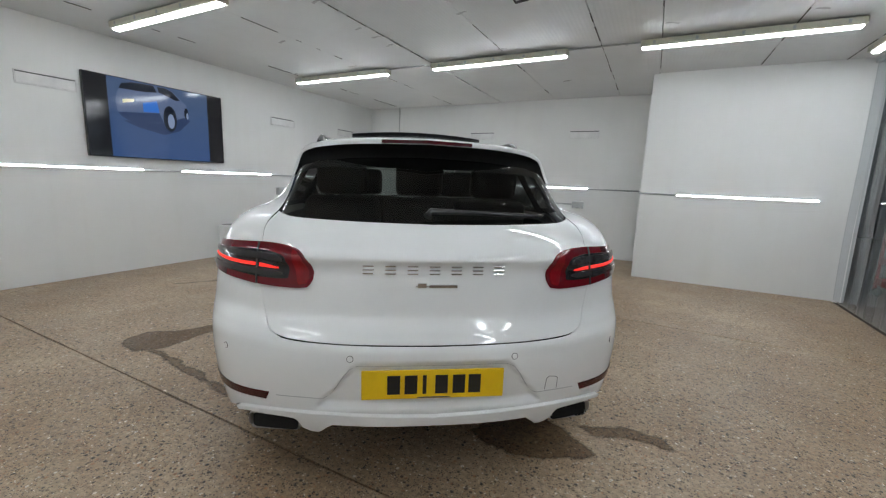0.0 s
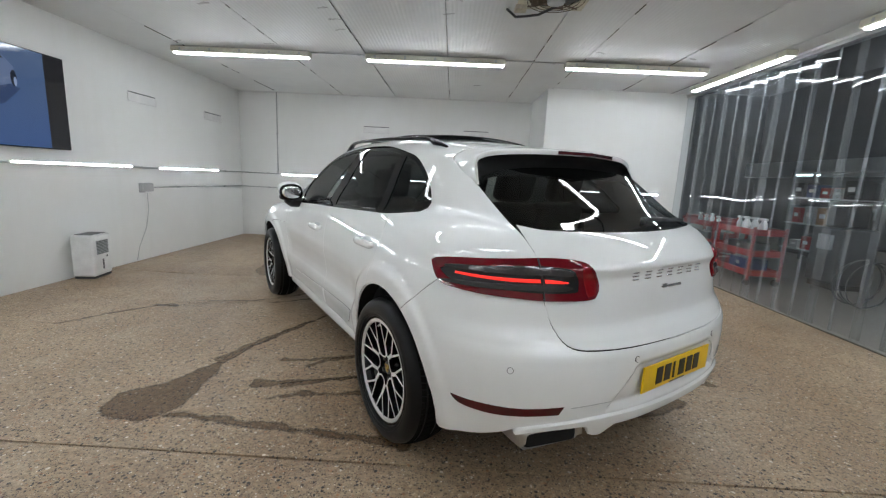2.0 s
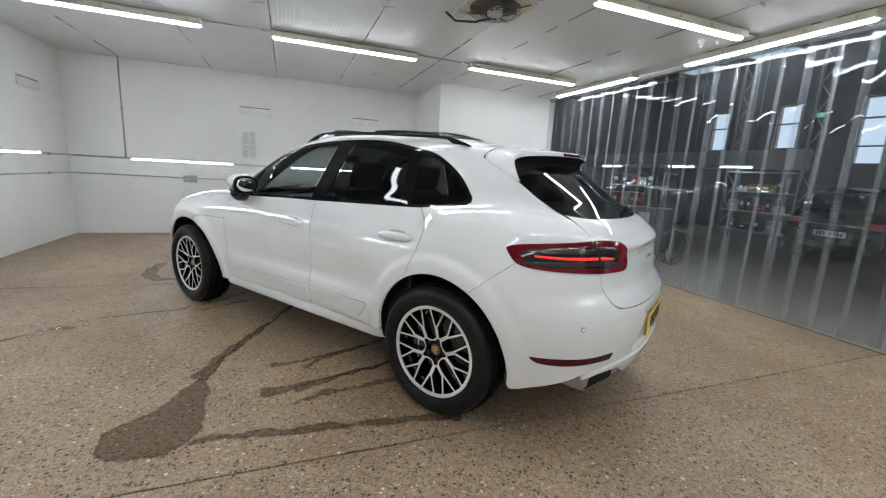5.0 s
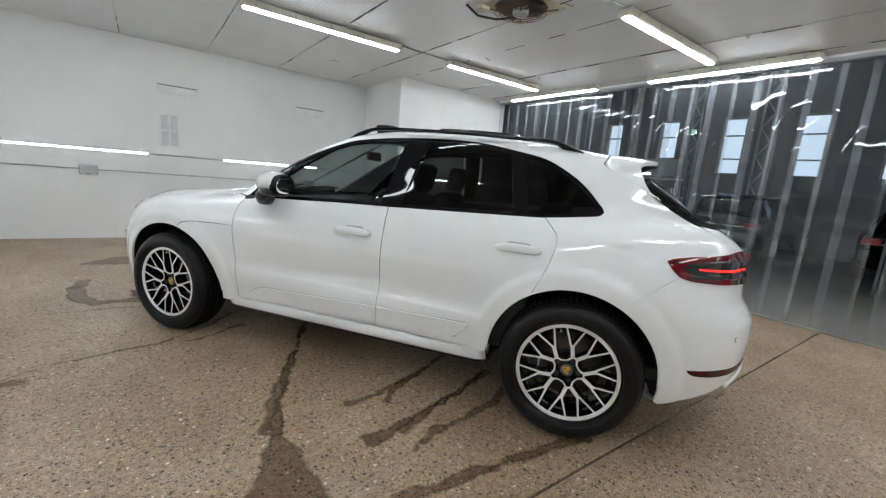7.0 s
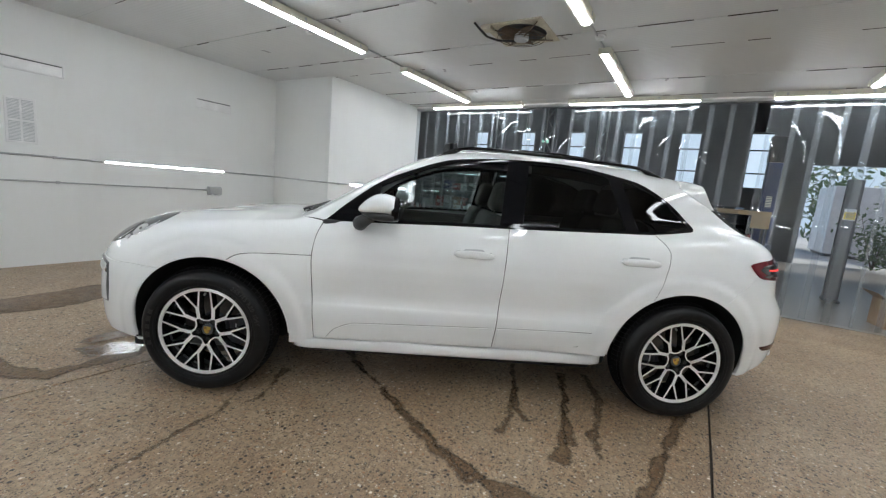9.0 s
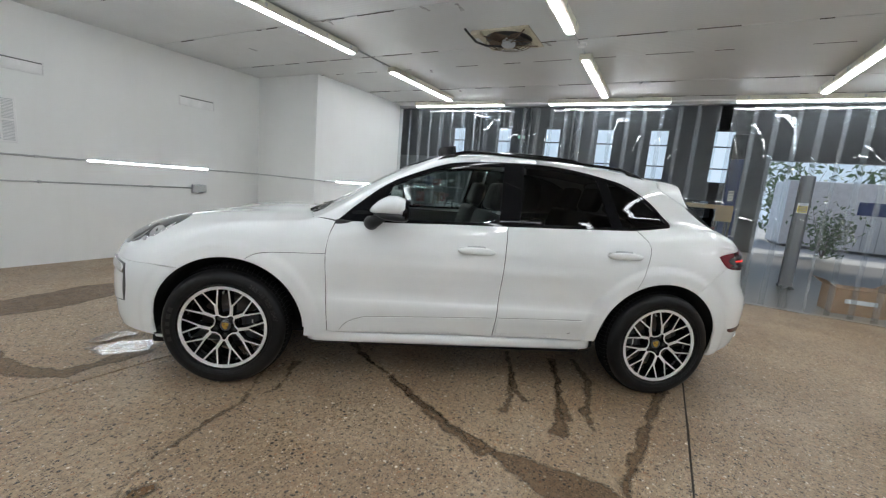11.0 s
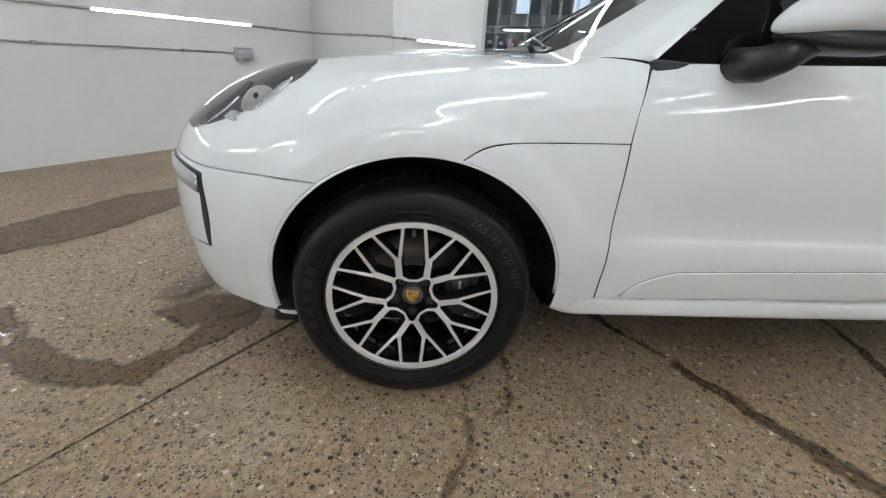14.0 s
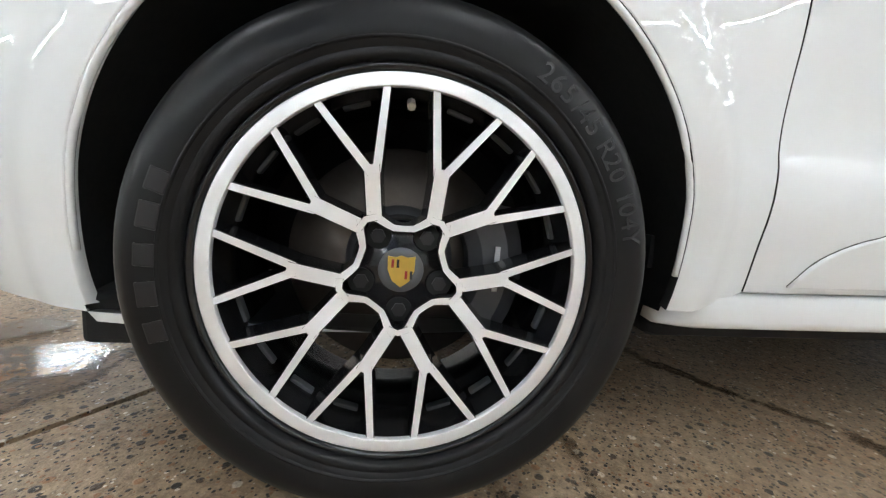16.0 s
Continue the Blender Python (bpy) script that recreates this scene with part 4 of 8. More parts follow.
def carton(x, y, turn):
    ob = thing("cardboard_box", (x, y, 0), "brown cardboard box with a pale label, flaps open", "box", turn=turn)
    part("carton", box((-0.2, -0.3, 0), (0.2, 0.3, 0.36), 0.004), CARDBOARD, ob)
    part("tape_label", box((-0.203, -0.18, 0.16), (-0.199, 0.18, 0.22)), WHITE_PLASTIC, ob, "pale plain label")
    for s in (-1, 1):
        bm = box((-0.2, 0, -0.002), (0.2, 0.16, 0.002))
        bmesh.ops.transform(bm, matrix=Matrix.Translation((0, s * 0.3, 0.362)) @ pose(0, 0, 0, 35 if s > 0 else 145), verts=bm.verts)
        part("flap", bm, CARDBOARD, ob)


carton(4.75, -4.15, 8)
screen_wall = thing("partition_panel", (6.3, -3.66, 0), "slim grey steel partition panel in the workshop", "partition")
part("panel", box((-0.04, -0.17, 0), (0.04, 0.03, 2.0), 0.01), DARK_WALL, screen_wall)
part("foot", box((-0.2, -0.16, 0), (0.2, -0.11, 0.04)), DARK_GREY, screen_wall)
part("foot", box((-0.2, -0.04, 0), (0.2, 0.01, 0.04)), DARK_GREY, screen_wall)
warning = thing("warning_sign", (6.255, -3.73, 1.44), "yellow and white warning sign with plain bars", "sign")
part("board", box((-0.006, -0.075, -0.09), (0.0, 0.075, 0.09)), WHITE_PLASTIC, warning)
part("field", box((-0.009, -0.068, -0.08), (-0.005, 0.068, 0.04)), YELLOW, warning, "yellow field")
for k in range(4):
    part("bar", box((-0.011, -0.055, 0.02 - 0.025 * k), (-0.008, 0.055, 0.03 - 0.025 * k)), DARK_GREY, warning)


# yard outside the doorway
container = thing("white_container", (19.5, -8.6, 0), "white cabin container standing in the yard", "container")
part("cabin", box((-1.2, -2.6, 0.1), (1.2, 2.6, 2.7), 0.03), WHITE_PAINT, container)
part("skirt", box((-1.1, -2.5, 0), (1.1, 2.5, 0.1)), DARK_GREY, container)
part("window", box((-1.215, -0.6, 1.5), (-1.195, 0.4, 2.0), 0.01), LIFT_BLUE, container, "blue-tinted window")
for k in range(12):
    part("rib", box((-1.212, -2.5 + 0.43 * k, 0.15), (-1.199, -2.47 + 0.43 * k, 1.35)), GREY_PLASTIC, container)


def shrub(x, y, size, seed):
    ob = thing("shrub", (x, y, -0.02), "leafy green shrub in the yard", "shrub", "yard shrubs")
    rnd = random.Random(seed)
    stems, leaves = bmesh.new(), bmesh.new()
    for k in range(7):
        a = rnd.uniform(0, 6.28)
        tip = Vector((math.cos(a) * size * 0.3, math.sin(a) * size * 0.3, size * rnd.uniform(0.6, 1.0)))
        rod([(0, 0, 0), tip * 0.5 + Vector((0.05, 0, 0)), tip], [0.02, 0.012, 0.005], 6, stems)
        for j in range(90):
            c = tip * rnd.uniform(0.25, 1.05) + Vector([rnd.gauss(0, 0.13 * size) for _ in range(3)])
            c.z = max(0.05, c.z)
            u, v = Vector([rnd.gauss(0, 1) for _ in range(3)]).normalized(), Vector([rnd.gauss(0, 1) for _ in range(3)]).normalized()
            w = 0.05 * size
            q = [leaves.verts.new(c + d) for d in (-u * w, v * w * 0.5, u * w, -v * w * 0.5)]
            leaves.faces.new(q)
    part("stem", stems, RUST, ob)
    tagged(part("foliage", leaves, LEAF, ob, "green leaves"), kind="stuff")


shrub(14.3, -6.35, 1.7, 1)
shrub(17.6, -10.2, 1.8, 2)
shrub(22.5, -7.0, 3.6, 3)
shrub(22.5, -10.5, 3.8, 4)


# ---- damp patches on the floor ----
def inside(flat, points):
    x, y = points.T
    hit = np.zeros(len(points), bool)
    for (ax, ay), (bx, by) in zip(flat, np.roll(flat, -1, 0)):
        cross = ((ay > y) != (by > y)) & (x < (bx - ax) * (y - ay) / (by - ay + 1e-12) + ax)
        hit ^= cross
    return hit


def damp(name, outline, label, material=CONCRETE_WET):
    """A thin film of water with a ragged edge."""
    flat = []
    for n, (a, b) in enumerate(zip(outline, outline[1:] + outline[:1])):
        steps = max(2, int(math.dist(a, b) / 0.012))
        for k in range(steps):
            x, y = a[0] + (b[0] - a[0]) * k / steps, a[1] + (b[1] - a[1]) * k / steps
            d = 0.022 * noise.noise((x * 9, y * 9, 5.0)) + 0.012 * noise.noise((x * 31, y * 31, 2.0)) + 0.006 * noise.noise((x * 90, y * 90, 1.0))
            e = 0.022 * noise.noise((x * 9, y * 9, 15.0)) + 0.012 * noise.noise((x * 31, y * 31, 12.0)) + 0.006 * noise.noise((x * 90, y * 90, 11.0))
            flat.append(Vector((x + d, y + e)))
    n = len(flat)
    edge = np.array([tuple(p) for p in flat])
    lo, hi = edge.min(0), edge.max(0)
    grid = np.stack(np.meshgrid(np.arange(lo[0], hi[0], 0.016), np.arange(lo[1], hi[1], 0.016)), -1).reshape(-1, 2)
    grid = grid[inside(edge, grid)]
    away = np.array([np.sqrt(((edge - p) ** 2).sum(-1).min()) for p in grid]) if len(grid) else np.zeros(0)
    flat += [Vector(p) for p, d in zip(grid, away) if d > 0.008]
    made = geometry.delaunay_2d_cdt(flat, [(k, (k + 1) % n) for k in range(n)], [], 1, 1e-6)
    mesh = bpy.data.meshes.new(name)
    up = [f if (made[0][f[1]] - made[0][f[0]]).cross(made[0][f[2]] - made[0][f[0]]) > 0 else f[::-1] for f in made[2]]
    films = sum(ob.name.startswith(("puddle", "damp_trail")) for ob in bpy.data.objects)
    mesh.from_pydata([(v.x, v.y, 0.0012 + 0.0003 * films) for v in made[0]], [], [tuple(f) for f in up])
    film = mesh.attributes.new("film", "FLOAT", "POINT")  # how far the water lies from its edge
    for k, v in enumerate(made[0]):
        film.data[k].value = min(1.0, math.sqrt(((edge - np.array(tuple(v))) ** 2).sum(-1).min()) / 0.035)
    mesh.materials.append(material)
    return tagged(new(name, mesh), label, "puddle", "damp patches", "stuff")


def trail(points, widths, label="dark damp trail on the concrete"):
    """A run of water along a line."""
    left, right = [], []
    for i, p in enumerate(points):
        a, b = points[max(i - 1, 0)], points[min(i + 1, len(points) - 1)]
        d = Vector((b[0] - a[0], b[1] - a[1])).normalized()
        left.append((p[0] - d.y * widths[i] * 0.4, p[1] + d.x * widths[i] * 0.4))
        right.append((p[0] + d.y * widths[i] * 0.4, p[1] - d.x * widths[i] * 0.4))
    return damp("damp_trail", left + right[::-1], label)


damp("puddle", [(-1.51, -1.6), (-1.45, -1.665), (-1.23, -1.7), (-1.12, -1.59), (-1.1, -1.39), (-1.13, -1.1), (-1.2, -0.95), (-1.3, -1.1), (-1.36, -1.28), (-1.55, -1.42)], "dark shallow puddle on the concrete")
trail([(-1.22, -0.99), (-1.14, -0.71), (-1.03, -0.48), (-0.9, -0.2), (-0.79, 0.04), (-0.66, 0.3)], [0.13, 0.11, 0.12, 0.07, 0.06, 0.08])
trail([(-1.15, -1.6), (-0.9, -1.62), (-0.69, -1.655), (-0.43, -1.68), (-0.03, -1.72), (0.2, -1.76)], [0.07, 0.1, 0.09, 0.1, 0.09, 0.12])
trail([(-0.85, -1.25), (-0.65, -1.2), (-0.42, -1.15), (-0.06, -1.05), (0.2, -0.95)], [0.16, 0.08, 0.07, 0.06, 0.1])
trail([(-0.62, -0.98), (-0.4, -0.82), (-0.13, -0.71), (0.1, -0.6)], [0.06, 0.08, 0.05, 0.08])
trail([(-2.85, -0.5), (-2.65, -0.19), (-2.4, 0.09), (-2.17, 0.27), (-1.9, 0.33), (-1.63, 0.37), (-1.3, 0.6), (-1.1, 0.85)], [0.05, 0.07, 0.06, 0.04, 0.05, 0.04, 0.05, 0.08])
trail([(-0.55, 0.5), (-0.72, 0.19), (-0.85, -0.12), (-0.965, -0.31), (-1.127, -0.76), (-1.2, -0.95)], [0.1, 0.05, 0.05, 0.07, 0.07, 0.12])
trail([(-1.05, 0.55), (-1.215, 0.45), (-1.4, 0.35), (-1.52, 0.345)], [0.12, 0.05, 0.045, 0.03])
trail([(-0.1, -0.7), (-0.35, -0.8), (-0.63, -0.885), (-0.83, -0.9)], [0.05, 0.05, 0.08, 0.1])
trail([(0.15, -0.95), (-0.15, -1.07), (-0.41, -1.16), (-0.67, -1.255)], [0.06, 0.06, 0.08, 0.1])
trail([(0.3, -1.1), (-0.05, -1.28), (-0.3, -1.31), (-0.53, -1.34), (-0.7, -1.42)], [0.06, 0.08, 0.07, 0.09, 0.06])
damp("puddle", [(-2.2, 2.3), (-2.26, 1.95), (-2.23, 1.62), (-2.05, 1.38), (-1.86, 1.39), (-1.6, 1.38), (-1.4, 1.5), (-1.6, 1.56), (-1.85, 1.5), (-2.0, 1.52), (-2.1, 1.7), (-2.12, 2.0), (-2.1, 2.25)], "dark damp line on the concrete before the car")
damp("puddle", [(-1.8, 1.78), (-1.6, 1.75), (-1.45, 1.6), (-1.55, 1.44), (-1.8, 1.55)], "small glossy puddle on the concrete", CONCRETE_POOL)
damp("puddle", [(-2.3, 2.95), (-1.6, 2.8), (-1.0, 2.95), (-0.6, 3.3), (-1.2, 3.45), (-2.0, 3.3)], "wide damp patch on the concrete")
damp("puddle", [(1.72, -1.0), (1.95, -0.86), (2.15, -0.86), (2.24, -0.96), (2.0, -0.98), (1.85, -1.05)], "small damp patch on the concrete")
for cx, cy, rx, ry in ((-2.32, 0.1, 0.14, 0.05), (-2.21, 2.0, 0.06, 0.09), (-1.58, 1.86, 0.16, 0.12)):
    damp("puddle", [(cx + rx * math.cos(a) * (1 + 0.25 * math.sin(3 * a + cx)), cy + ry * math.sin(a) * (1 + 0.25 * math.cos(2 * a))) for a in [2 * math.pi * k / 12 for k in range(12)]], "small glossy pool of water on the concrete", CONCRETE_POOL)
# damp and painted shade in one: darkens the floor under the tail
for cx, cy, r in ((1.5, -1.2, 0.3),):
    damp("puddle", [(cx + r * math.cos(a) * (1 + 0.3 * math.sin(3 * a + cx)), cy + 0.7 * r * math.sin(a)) for a in [2 * math.pi * k / 10 for k in range(10)]], "damp patch that also paints the shade under the car")

# ---- the car's form: x across, y ahead, z up, the origin on the ground midway between the axles ----
AXLE, WHEEL_Z = 1.4035, 0.3615


def curve(*knots):
    """A smooth curve through (at, value) knots, without overshoot (monotone cubic)."""
    xs, ys = np.array([k[0] for k in knots], float), np.array([k[1] for k in knots], float)
    h, d = np.diff(xs), np.diff(ys) / np.diff(xs)
    m = np.zeros(len(xs))
    m[0], m[-1] = d[0], d[-1]
    for i in range(1, len(xs) - 1):
        if d[i - 1] * d[i] > 0:
            w1, w2 = 2 * h[i] + h[i - 1], h[i] + 2 * h[i - 1]
            m[i] = (w1 + w2) / (w1 / d[i - 1] + w2 / d[i])

    def at(x):
        x = np.asarray(x, float)
        i = np.clip(np.searchsorted(xs, x) - 1, 0, len(xs) - 2)
        t = (x - xs[i]) / h[i]
        inside = (1 + 2 * t) * (1 - t) ** 2 * ys[i] + t * (1 - t) ** 2 * h[i] * m[i] + t * t * (3 - 2 * t) * ys[i + 1] + t * t * (t - 1) * h[i] * m[i + 1]
        return np.where(t < 0, ys[0] + m[0] * (x - xs[0]), np.where(t > 1, ys[-1] + m[-1] * (x - xs[-1]), inside))

    table = np.linspace(xs[0] - 0.5, xs[-1] + 0.5, 6000)
    worth = at(table)
    return lambda x: np.interp(x, table, worth)


def round_max(a, b, r):
    """The greater of two, with the corner between them rounded over about r."""
    h = np.clip(0.5 + 0.5 * (a - b) / r, 0, 1)
    return b + (a - b) * h + r * h * (1 - h)


def round_min(a, b, r):
    return -round_max(-a, -b, r)


# half width at waist height along the car; fall-off of the side with height; top of the lower body
WAIST = curve((-2.4, 0.87), (-1.95, 0.925), (-1.45, 0.955), (-0.95, 0.925), (-0.4, 0.905), (0.3, 0.903), (0.85, 0.912), (1.4, 0.953), (1.9, 0.93), (2.35, 0.85))
SIDE_IN = curve((0.1, 0.11), (0.3, 0.058), (0.42, 0.036), (0.5, 0.017), (0.62, 0.003), (0.74, 0.0), (0.8, 0.002), (0.86, 0.007), (0.92, 0.018), (0.98, 0.034), (1.04, 0.058), (1.1, 0.09), (1.3, 0.25))
# the doors step out over their lower blades
DOOR_IN = curve((0.1, 0.11), (0.3, 0.05), (0.36, 0.034), (0.42, 0.022), (0.47, 0.012), (0.5, 0.0095), (0.54, 0.0125), (0.575, 0.0235), (0.61, 0.0265), (0.66, 0.022), (0.74, 0.008), (0.8, 0.002), (0.86, 0.007), (0.92, 0.018), (0.98, 0.034), (1.04, 0.058), (1.1, 0.09), (1.3, 0.25))
DECK = curve((-2.4, 1.02), (-2.1, 1.11), (-1.6, 1.16), (-1.0, 1.13), (-0.3, 1.1), (0.4, 1.075), (0.9, 1.06), (1.2, 1.06), (1.5, 1.035), (1.8, 0.985), (2.0, 0.925), (2.15, 0.85), (2.25, 0.78), (2.33, 0.69))
TAIL = curve((0.1, 2.05), (0.24, 2.2), (0.34, 2.29), (0.45, 2.325), (0.6, 2.338), (0.68, 2.332), (0.735, 2.305), (0.8, 2.27), (0.9, 2.255), (1.0, 2.225), (1.1, 2.17), (1.2, 2.07), (1.3, 1.93))
NOSE = curve((0.1, 2.1), (0.22, 2.27), (0.35, 2.325), (0.5, 2.335), (0.65, 2.325), (0.75, 2.29), (0.85, 2.21), (0.95, 2.07), (1.05, 1.85))
BASE = curve((-2.4, 0.33), (-2.0, 0.24), (-1.0, 0.285), (0.9, 0.275), (2.0, 0.22), (2.4, 0.26))
# greenhouse
GLASS = curve((-2.3, 0.50), (-2.05, 0.575), (-1.8, 0.675), (-1.45, 0.778), (-1.0, 0.83), (-0.4, 0.85), (0.3, 0.845), (0.8, 0.80), (1.1, 0.75))
TUMBLE = curve((0.9, -0.03), (1.05, -0.0075), (1.12, 0.009), (1.25, 0.077), (1.4, 0.16), (1.5, 0.228), (1.6, 0.31))
ROOF = curve((-2.1, 1.375), (-1.7, 1.452), (-1.4, 1.508), (-1.0, 1.56), (-0.6, 1.583), (-0.2, 1.58), (0.05, 1.555), (0.25, 1.492), (0.5, 1.368), (0.75, 1.222), (1.0, 1.065), (1.2, 0.935))


def body(x, y, z):
    """Below nought inside the closed body."""
    x = np.abs(x)
    wheel = np.hypot(np.abs(y + 0.003) - 1.395, z - 0.364)
    flare = np.clip((0.545 - wheel) / 0.055, 0, 1)
    door = np.clip((0.97 - y) / 0.25, 0, 1) * np.clip((y + 1.08) / 0.25, 0, 1)
    door = door * door * (3 - 2 * door)
    side = x - (WAIST(y) - SIDE_IN(z) * (1 - door) - DOOR_IN(z) * door + 0.014 * flare * flare * (3 - 2 * flare))
    ahead = np.clip((y - 0.6) / 0.6, 0, 1)
    wing = np.clip((y - 1.0) / 0.7, 0, 1) * np.exp(-(((x - 0.63) / 0.17) ** 2))
    top = z - (DECK(y) - 0.055 * (x / 0.8) ** 2 * ahead + 0.03 * wing)
    ease = [np.clip(v, 0, 1) for v in ((0.4 - (z - 0.504) * 0.8 - x) / 0.03, (0.645 - z) / 0.026, (z - 0.455) / 0.03)]
    recess = 1.0
    for v in ease:
        recess = recess * v * v * (3 - 2 * v)
    tail = -y - (TAIL(z) - 0.30 * (x / 0.9) ** 3 - 0.016 * recess)
    nose = y - (NOSE(z) - 0.40 * (x / 0.9) ** 3)
    low = round_max(round_max(side, tail, 0.16), nose, 0.16)
    low = round_max(low, top, 0.10)
    low = round_max(low, BASE(y) - z, 0.03)
    pane = x - (GLASS(y) - TUMBLE(z))
    flat = np.clip((-0.85 - y) / 0.55, 0, 1)
    cap = z - (ROOF(y) - (0.05 - 0.015 * flat * flat * (3 - 2 * flat)) * (x / 0.6) ** 2)
    back = (-y - (1.83 + 1.36 * (1.322 - z) - 0.11 * (x / 0.6) ** 2)) / 1.6
    high = round_max(round_max(pane, cap, 0.07), back, 0.05)
    rear = np.clip((-0.85 - y) / 0.45, 0, 1)
    rear = rear * rear * (3 - 2 * rear)
    high = round_max(high, 0.85 + 0.15 * rear - z, 0.1 - 0.07 * rear)
    return round_min(low, high, 0.05 + 0.02 * rear)


def slope(p):
    """Outward unit normals of the body at points (n, 3)."""
    e, p = 4e-3, np.asarray(p, float)
    g = np.stack([body(*(p + e * d).T) - body(*(p - e * d).T) for d in np.eye(3)], -1)
    return g / np.linalg.norm(g, axis=-1, keepdims=True)


def reach(start, way, far=3.2):
    """Where rays from inside first leave the body: careful steps outwards, then halving."""
    start, way = np.broadcast_arrays(np.asarray(start, float), np.asarray(way, float))
    lo, hi = np.zeros(len(start)), np.full(len(start), far)
    at, going = np.full(len(start), 0.02), np.ones(len(start), bool)
    for _ in range(60):
        k = np.flatnonzero(going)
        if not len(k):
            break
        worth = body(*(start[k] + at[k, None] * way[k]).T)
        out = worth > 0
        hi[k[out]] = at[k[out]]
        lo[k[~out]] = at[k[~out]]
        at[k] += np.clip(-0.75 * worth, 0.008, 0.3)
        going[k[out | (at[k] > far)]] = False
    for _ in range(16):
        t = (lo + hi) / 2
        out = body(*(start + t[:, None] * way).T) > 0
        hi, lo = np.where(out, t, hi), np.where(out, lo, t)
    return start + ((lo + hi) / 2)[:, None] * way


BEND, WRAP = 1.25, 0.95


def round_body(p, z):
    """Points of the body at p metres round its waistline and z up. Minus p is the tail, plus p the nose, on the car's left side."""
    p, z = np.asarray(p, float), np.asarray(z, float)
    a = np.clip(np.abs(p) - BEND, 0, None) / WRAP * np.sign(p)
    start = np.stack([0 * p, np.clip(p, -BEND, BEND), z], -1)
    return reach(start, np.stack([-np.cos(a), np.sin(a), 0 * a], -1))


def over_body(x, y):
    """Points on top of the body."""
    x, y = np.asarray(x, float), np.asarray(y, float)
    return reach(np.stack([x, y, 0 * x + 0.6], -1), np.broadcast_to((0.0, 0.0, 1.0), (len(x), 3)))


def along(points):
    """p and z of points near the body."""
    points = np.asarray(points, float)
    x, y, z = points.T
    a = np.arctan2(y - np.clip(y, -BEND, BEND), -x)
    return np.stack([np.clip(y, -BEND, BEND) + a * WRAP, z], -1)


def to_dome(points):
    """Place along the car and round its back (from left over the top to right), for points near the upper body."""
    x, y, z = np.asarray(points, float).T
    foot = np.clip(y, -1.2, 1.6)
    tilt = np.arctan2(y - foot, np.hypot(x, z - 0.5))
    return np.stack([foot + 0.9 * tilt, 0.85 * np.arctan2(z - 0.5, -x)], -1)


def from_dome(q, s):
    q, turn = np.asarray(q, float), np.asarray(s, float) / 0.85
    foot = np.clip(q, -1.2, 1.6)
    tilt = (q - foot) / 0.9
    way = np.stack([-np.cos(turn) * np.cos(tilt), np.sin(tilt), np.sin(turn) * np.cos(tilt)], -1)
    return reach(np.stack([0 * q, foot, 0 * q + 0.5], -1), way)


DOME, WAISTLINE = (to_dome, from_dome, 1), (along, round_body, 0)


# points on the skin: fl from the side (y, z), st from behind (x, z), bw from the front (x, z), tp from above (x, y)
def fl(*yz):
    y, z = np.array(yz, float).T
    return reach(np.stack([0 * y, y, z], -1), np.broadcast_to((-1.0, 0.0, 0.0), (len(y), 3)))


def st(*xz):
    x, z = np.array(xz, float).T
    return reach(np.stack([x, 0 * x - 1.0, z], -1), np.broadcast_to((0.0, -1.0, 0.0), (len(x), 3)))


def bw(*xz):
    x, z = np.array(xz, float).T
    return reach(np.stack([x, 0 * x + 0.9, z], -1), np.broadcast_to((0.0, 1.0, 0.0), (len(x), 3)))


def tp(*xy):
    x, y = np.array(xy, float).T
    return over_body(x, y)


def sweep(points, step=0.018):
    """A smooth line (Catmull-Rom) through points, evenly stepped."""
    p = np.asarray(points, float)
    p = np.concatenate([[2 * p[0] - p[1]], p, [2 * p[-1] - p[-2]]])
    out = [p[1]]
    for a, b, c, d in zip(p, p[1:], p[2:], p[3:]):
        n = max(1, int(np.linalg.norm(c - b) / step))
        for t in np.arange(1, n + 1) / n:
            out.append(0.5 * (2 * b + (c - a) * t + (2 * a - 5 * b + 4 * c - d) * t * t + (3 * b - a - 3 * c + d) * t**3))
    return np.array(out)


def loop(*lines):
    """A closed outline out of lines that follow one another."""
    points = np.concatenate(lines)
    keep = [0]
    for n in range(1, len(points)):
        if np.linalg.norm(points[n] - points[keep[-1]]) > 0.003:
            keep.append(n)
    if np.linalg.norm(points[keep[-1]] - points[0]) < 0.003:
        keep.pop()
    return points[keep]


def shrink(flat, gap, fixed):
    """The outline drawn in by gap; edges marked as fixed (on the middle line) stay."""
    after = np.roll(flat, -1, 0) - flat
    normal = np.stack([-after[:, 1], after[:, 0]], -1) / (np.linalg.norm(after, axis=1)[:, None] + 1e-9)
    normal[fixed & np.roll(fixed, -1)] = 0
    both = normal + np.roll(normal, 1, 0)
    size = (both**2).sum(-1, keepdims=True)
    return flat + gap * both * np.clip(2 / np.maximum(size, 1e-6), 0, 2.0) * (size > 1e-6)


